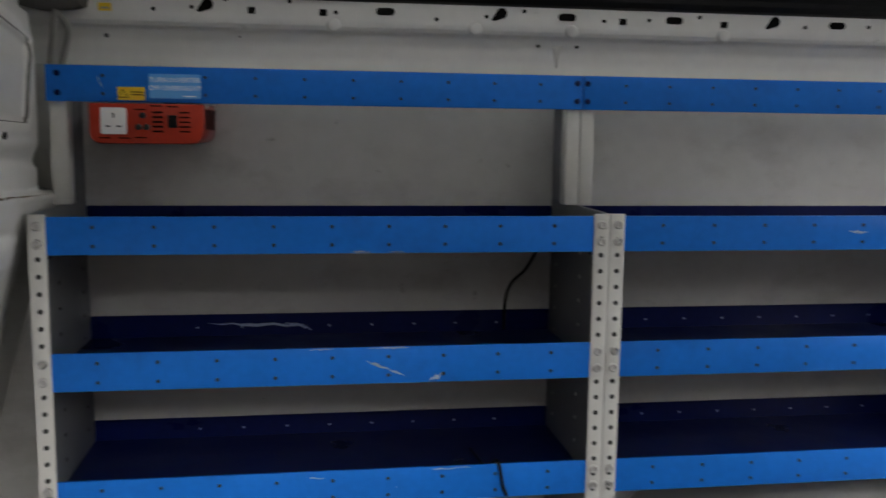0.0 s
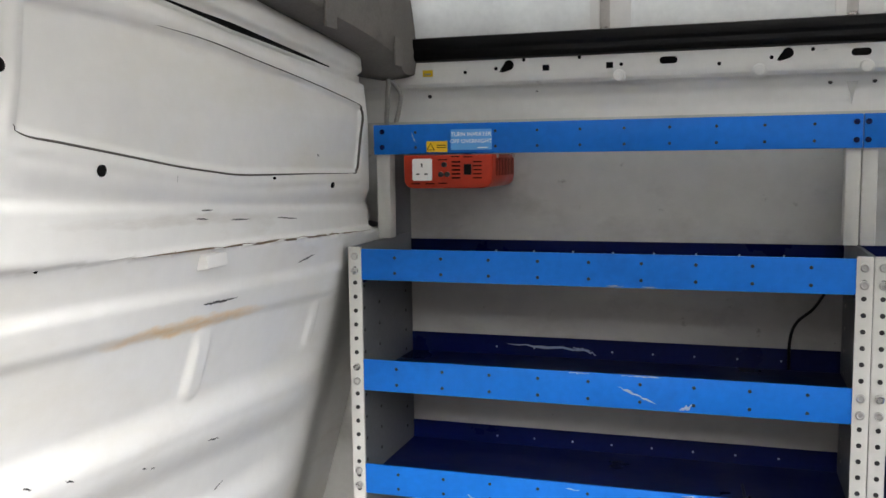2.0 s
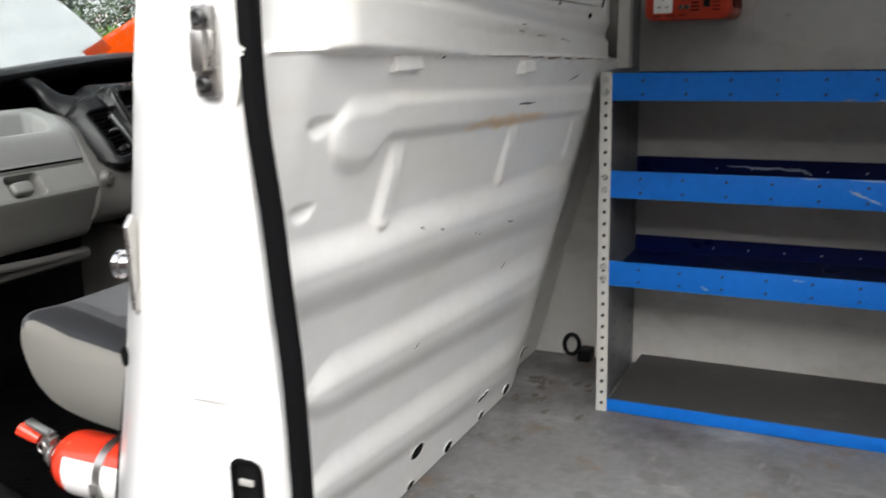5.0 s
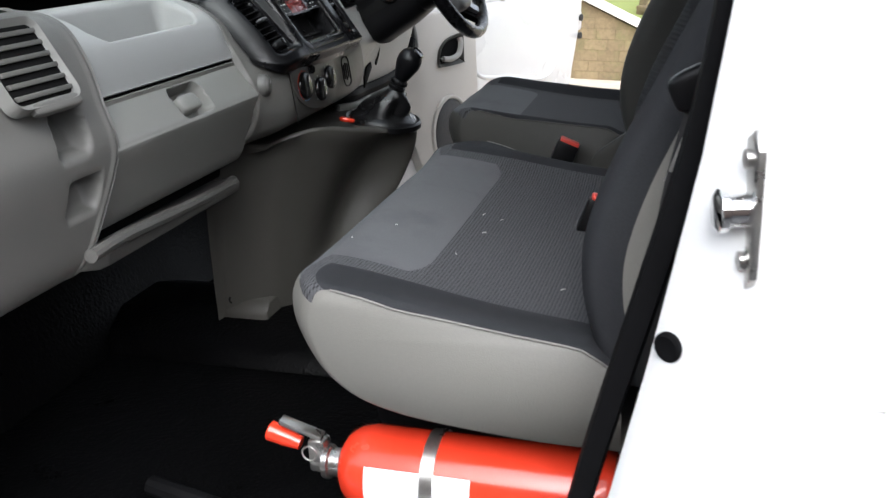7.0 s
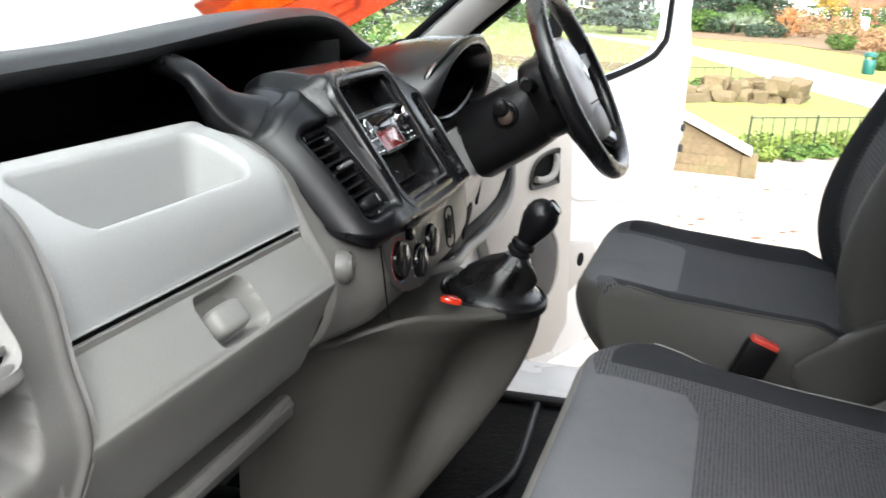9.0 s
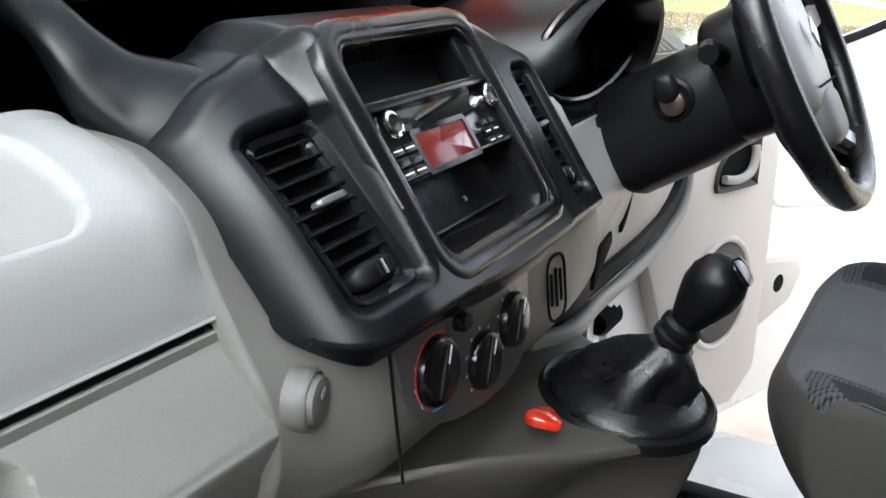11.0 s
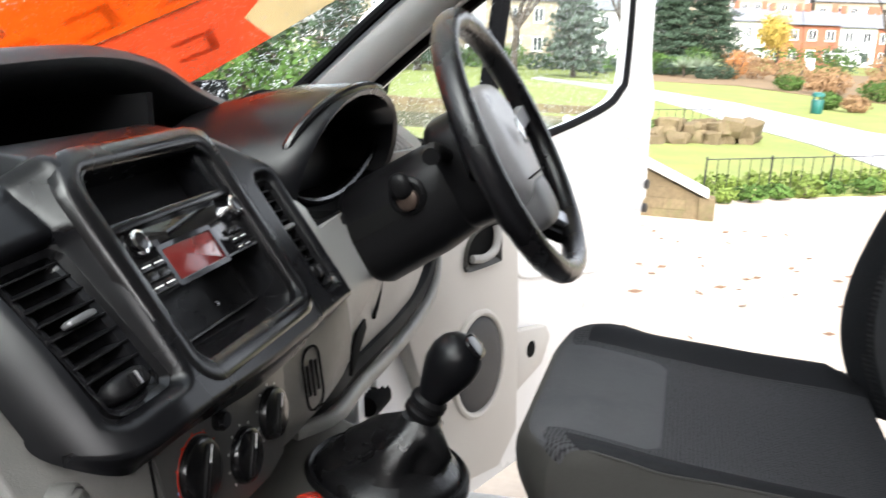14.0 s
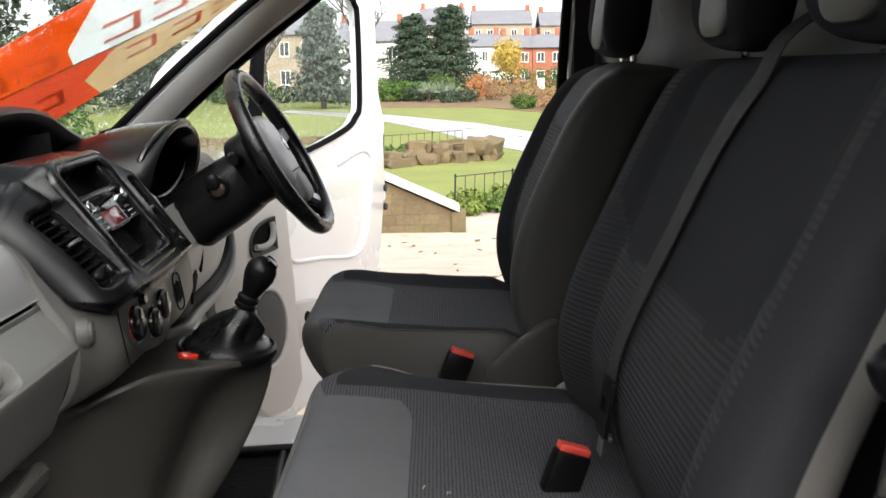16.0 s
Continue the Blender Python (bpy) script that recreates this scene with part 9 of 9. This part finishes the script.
# ---- houses ----
def house(x0, x1, y, depth, eaves, ridge, wall_mat, label, seed, cols, rows, group="terrace houses", base=0.0):
    rnd = random.Random(seed)
    z = GZ + base
    t = thing("house", OUT @ Vector(((x0 + x1) / 2, y, z)), label, "house", group)
    part("wall", moved(box(x0, x1, y, y + depth, z - 1.0, z + eaves), OUT), wall_mat, t, smooth=False)
    part("roof", moved(prism([(y - 0.35, z + eaves - 0.1), (y + depth / 2, z + ridge), (y + depth + 0.35, z + eaves - 0.1), (y + depth / 2, z + ridge - 0.25)], "x", x0 - 0.15, x1 + 0.15), OUT), M_SLATE, t, "grey slate roof", smooth=False)
    part("gutter", moved(box(x0, x1, y - 0.40, y - 0.28, z + eaves - 0.12, z + eaves + 0.02, 0.02), OUT), M_IRON, t)
    for cx in (x0 + 0.6, x1 - 0.6):
        part("chimney", moved(box(cx - 0.45, cx + 0.45, y + depth / 2 - 0.4, y + depth / 2 + 0.4, z + ridge - 0.8, z + ridge + 1.1, 0.03), OUT), M_BRICK, t)
    for c in range(cols):
        for r in range(rows):
            wx = x0 + (x1 - x0) * (c + 0.5) / cols
            wz = z + eaves * (r + 0.5) / rows
            wd, hg = min(1.2, (x1 - x0) / cols * 0.42), eaves / rows * 0.46
            w = part("window", moved(box(wx - wd / 2 - 0.1, wx + wd / 2 + 0.1, y - 0.06, y - 0.001, wz - hg / 2 - 0.1, wz + hg / 2 + 0.1), OUT), M_PAPER, t, smooth=False)
            part("pane", moved(box(wx - wd / 2, wx + wd / 2, y - 0.08, y - 0.055, wz - hg / 2, wz + hg / 2), OUT), M_PANE, w, smooth=False)
            part("glazing_bar", moved(box(wx - 0.05, wx + 0.05, y - 0.10, y - 0.075, wz - hg / 2, wz + hg / 2), OUT), M_PAPER, w, smooth=False)
            part("sill", moved(box(wx - wd / 2 - 0.2, wx + wd / 2 + 0.2, y - 0.2, y - 0.001, wz - hg / 2 - 0.22, wz - hg / 2 - 0.1), OUT), M_COPING, w, smooth=False)
    return t


house(5.2, 10.9, 160, 8, 6.7, 9.0, M_RENDER, "white rendered terrace house with a slate roof", 1, 3, 2)
house(11.0, 16.4, 160, 8, 6.4, 8.8, M_BRICK, "red brick terrace house with a slate roof", 2, 2, 2)
house(16.5, 22.0, 160, 8, 6.4, 8.8, M_BRICK, "red brick terrace house with a slate roof", 3, 2, 2)
house(22.1, 27.5, 160, 8, 6.2, 8.6, M_RENDER, "white rendered terrace house with a slate roof", 4, 2, 2)
house(27.6, 40, 162, 8, 6.2, 8.6, M_BRICK, "red brick terrace house with a slate roof", 5, 4, 2)
house(-4, 6, 205, 10, 10.5, 14.5, M_STUCCO, "tall stone house with a slate roof", 6, 4, 3, "far houses", 2.0)
house(8, 22, 215, 10, 10.0, 13.5, M_STUCCO, "tall stone house with a slate roof", 7, 5, 2, "far houses", 3.0)
house(24, 40, 215, 10, 9.5, 13.0, M_STUCCO, "tall stone house with a slate roof", 8, 5, 2, "far houses", 3.0)
house(-30, -17.5, 130, 9, 8.0, 11.5, M_STUCCO, "large stone house with white bays", 9, 4, 2, "far houses")
house(-52, -34, 130, 9, 8.5, 12, M_STUCCO, "large stone house with white bays", 10, 5, 2, "far houses")
house(-16.5, -6, 150, 9, 7.5, 11, M_RENDER, "white rendered house with a slate roof", 11, 3, 2, "far houses")

# litter bin and notice board
lbin = thing("litter_bin", OUT @ Vector((5.25, 44.8, GZ)), "dark green park litter bin", "bin")
bmx = Matrix.Translation((5.25, 44.8, GZ))
part("bin_body", moved(lathe([(0.24, 0.0), (0.27, 0.05), (0.28, 0.62), (0.27, 0.64)], bmx, 20), OUT), M_BINGREEN, lbin)
part("bin_hood", moved(lathe([(0.28, 0.78), (0.30, 0.80), (0.29, 0.90), (0.20, 0.98), (0, 1.0)], bmx, 20), OUT), M_BINGREEN, lbin)
for k in range(4):
    a = math.pi / 4 + math.pi / 2 * k
    part("bin_post", moved(tube([bmx @ Vector((0.25 * math.cos(a), 0.25 * math.sin(a), 0.6)), bmx @ Vector((0.25 * math.cos(a), 0.25 * math.sin(a), 0.82))], 0.025, 6), OUT), M_BINGREEN, lbin)
nbd = thing("notice_board", OUT @ Vector((9.6, 87, GZ)), "small white notice board on a post", "notice board")
part("post", moved(tube([(9.6, 87, GZ), (9.6, 87, GZ + 1.6)], 0.05, 8), OUT), M_IRON, nbd)
part("board", moved(box(9.25, 9.95, 86.92, 86.98, GZ + 0.9, GZ + 2.0, 0.02), OUT), M_PAPER, nbd)


def car(x, y, material, label):
    t = thing("parked_car", OUT @ Vector((x, y, GZ + 1.2)), label, "car", "parked cars")
    z = GZ + 1.2
    side = [(-2.1, 0.3), (-2.1, 0.75), (-1.3, 0.92), (-0.7, 1.40), (0.8, 1.42), (1.5, 0.98), (2.1, 0.88), (2.15, 0.35)]
    part("body", moved(prism([(x + a, z + b) for a, b in side], "y", y - 0.85, y + 0.85, 0.08), OUT), material, t)
    part("side_glass", moved(prism([(x - 1.1, z + 0.95), (x - 0.62, z + 1.34), (x + 0.75, z + 1.36), (x + 1.25, z + 0.98)], "y", y - 0.87, y - 0.84), OUT), M_PANE, t)
    for wx in (-1.35, 1.35):
        w = part("wheel", moved(lathe([(0.32, -0.1), (0.33, 0.0), (0.32, 0.1)], Matrix.Translation((x + wx, y - 0.78, z + 0.32)) @ pose(0, 0, 0, 90), 18), OUT), M_RUBBER, t)
        part("rim", moved(lathe([(0.20, 0.10), (0.18, 0.12), (0, 0.11)], Matrix.Translation((x + wx, y - 0.78, z + 0.32)) @ pose(0, 0, 0, 90), 14), OUT), M_STEEL, w)
    return t


car(9.3, 150, M_CARWHITE, "white car parked below the terrace")
car(20.5, 150, M_CARWHITE, "white car parked below the terrace")
car(-22, 95, M_CARWHITE, "white car parked beyond the hedge")
# fallen leaves on the drive
rnd = random.Random(12)
bm = bmesh.new()
for _ in range(170):
    x, y = rnd.uniform(-2.5, 4.5), rnd.uniform(2.2, 15)
    s = rnd.uniform(0.02, 0.05) * (1 + y / 14)
    a = rnd.uniform(0, 6.28)
    c, d = Vector((math.cos(a), math.sin(a), 0.1)) * s, Vector((-math.sin(a), math.cos(a), 0.25)) * s * 0.5
    p = Vector((x, y, ground_z(y) + 0.012))
    bm.faces.new([bm.verts.new(q) for q in (p - c, p - d, p + c, p + d)])
moved(bm, OUT)
me = bpy.data.meshes.new("fallen_leaves")
bm.to_mesh(me)
bm.free()
me.materials.append(surface("brown_fallen_leaf", (0.14, 0.08, 0.045), 0.8, var=0.3, scale=3, fine=20, bump=0))
tagged(new("fallen_leaves", me), "brown fallen leaves scattered on the gravel", "leaves", kind="stuff")
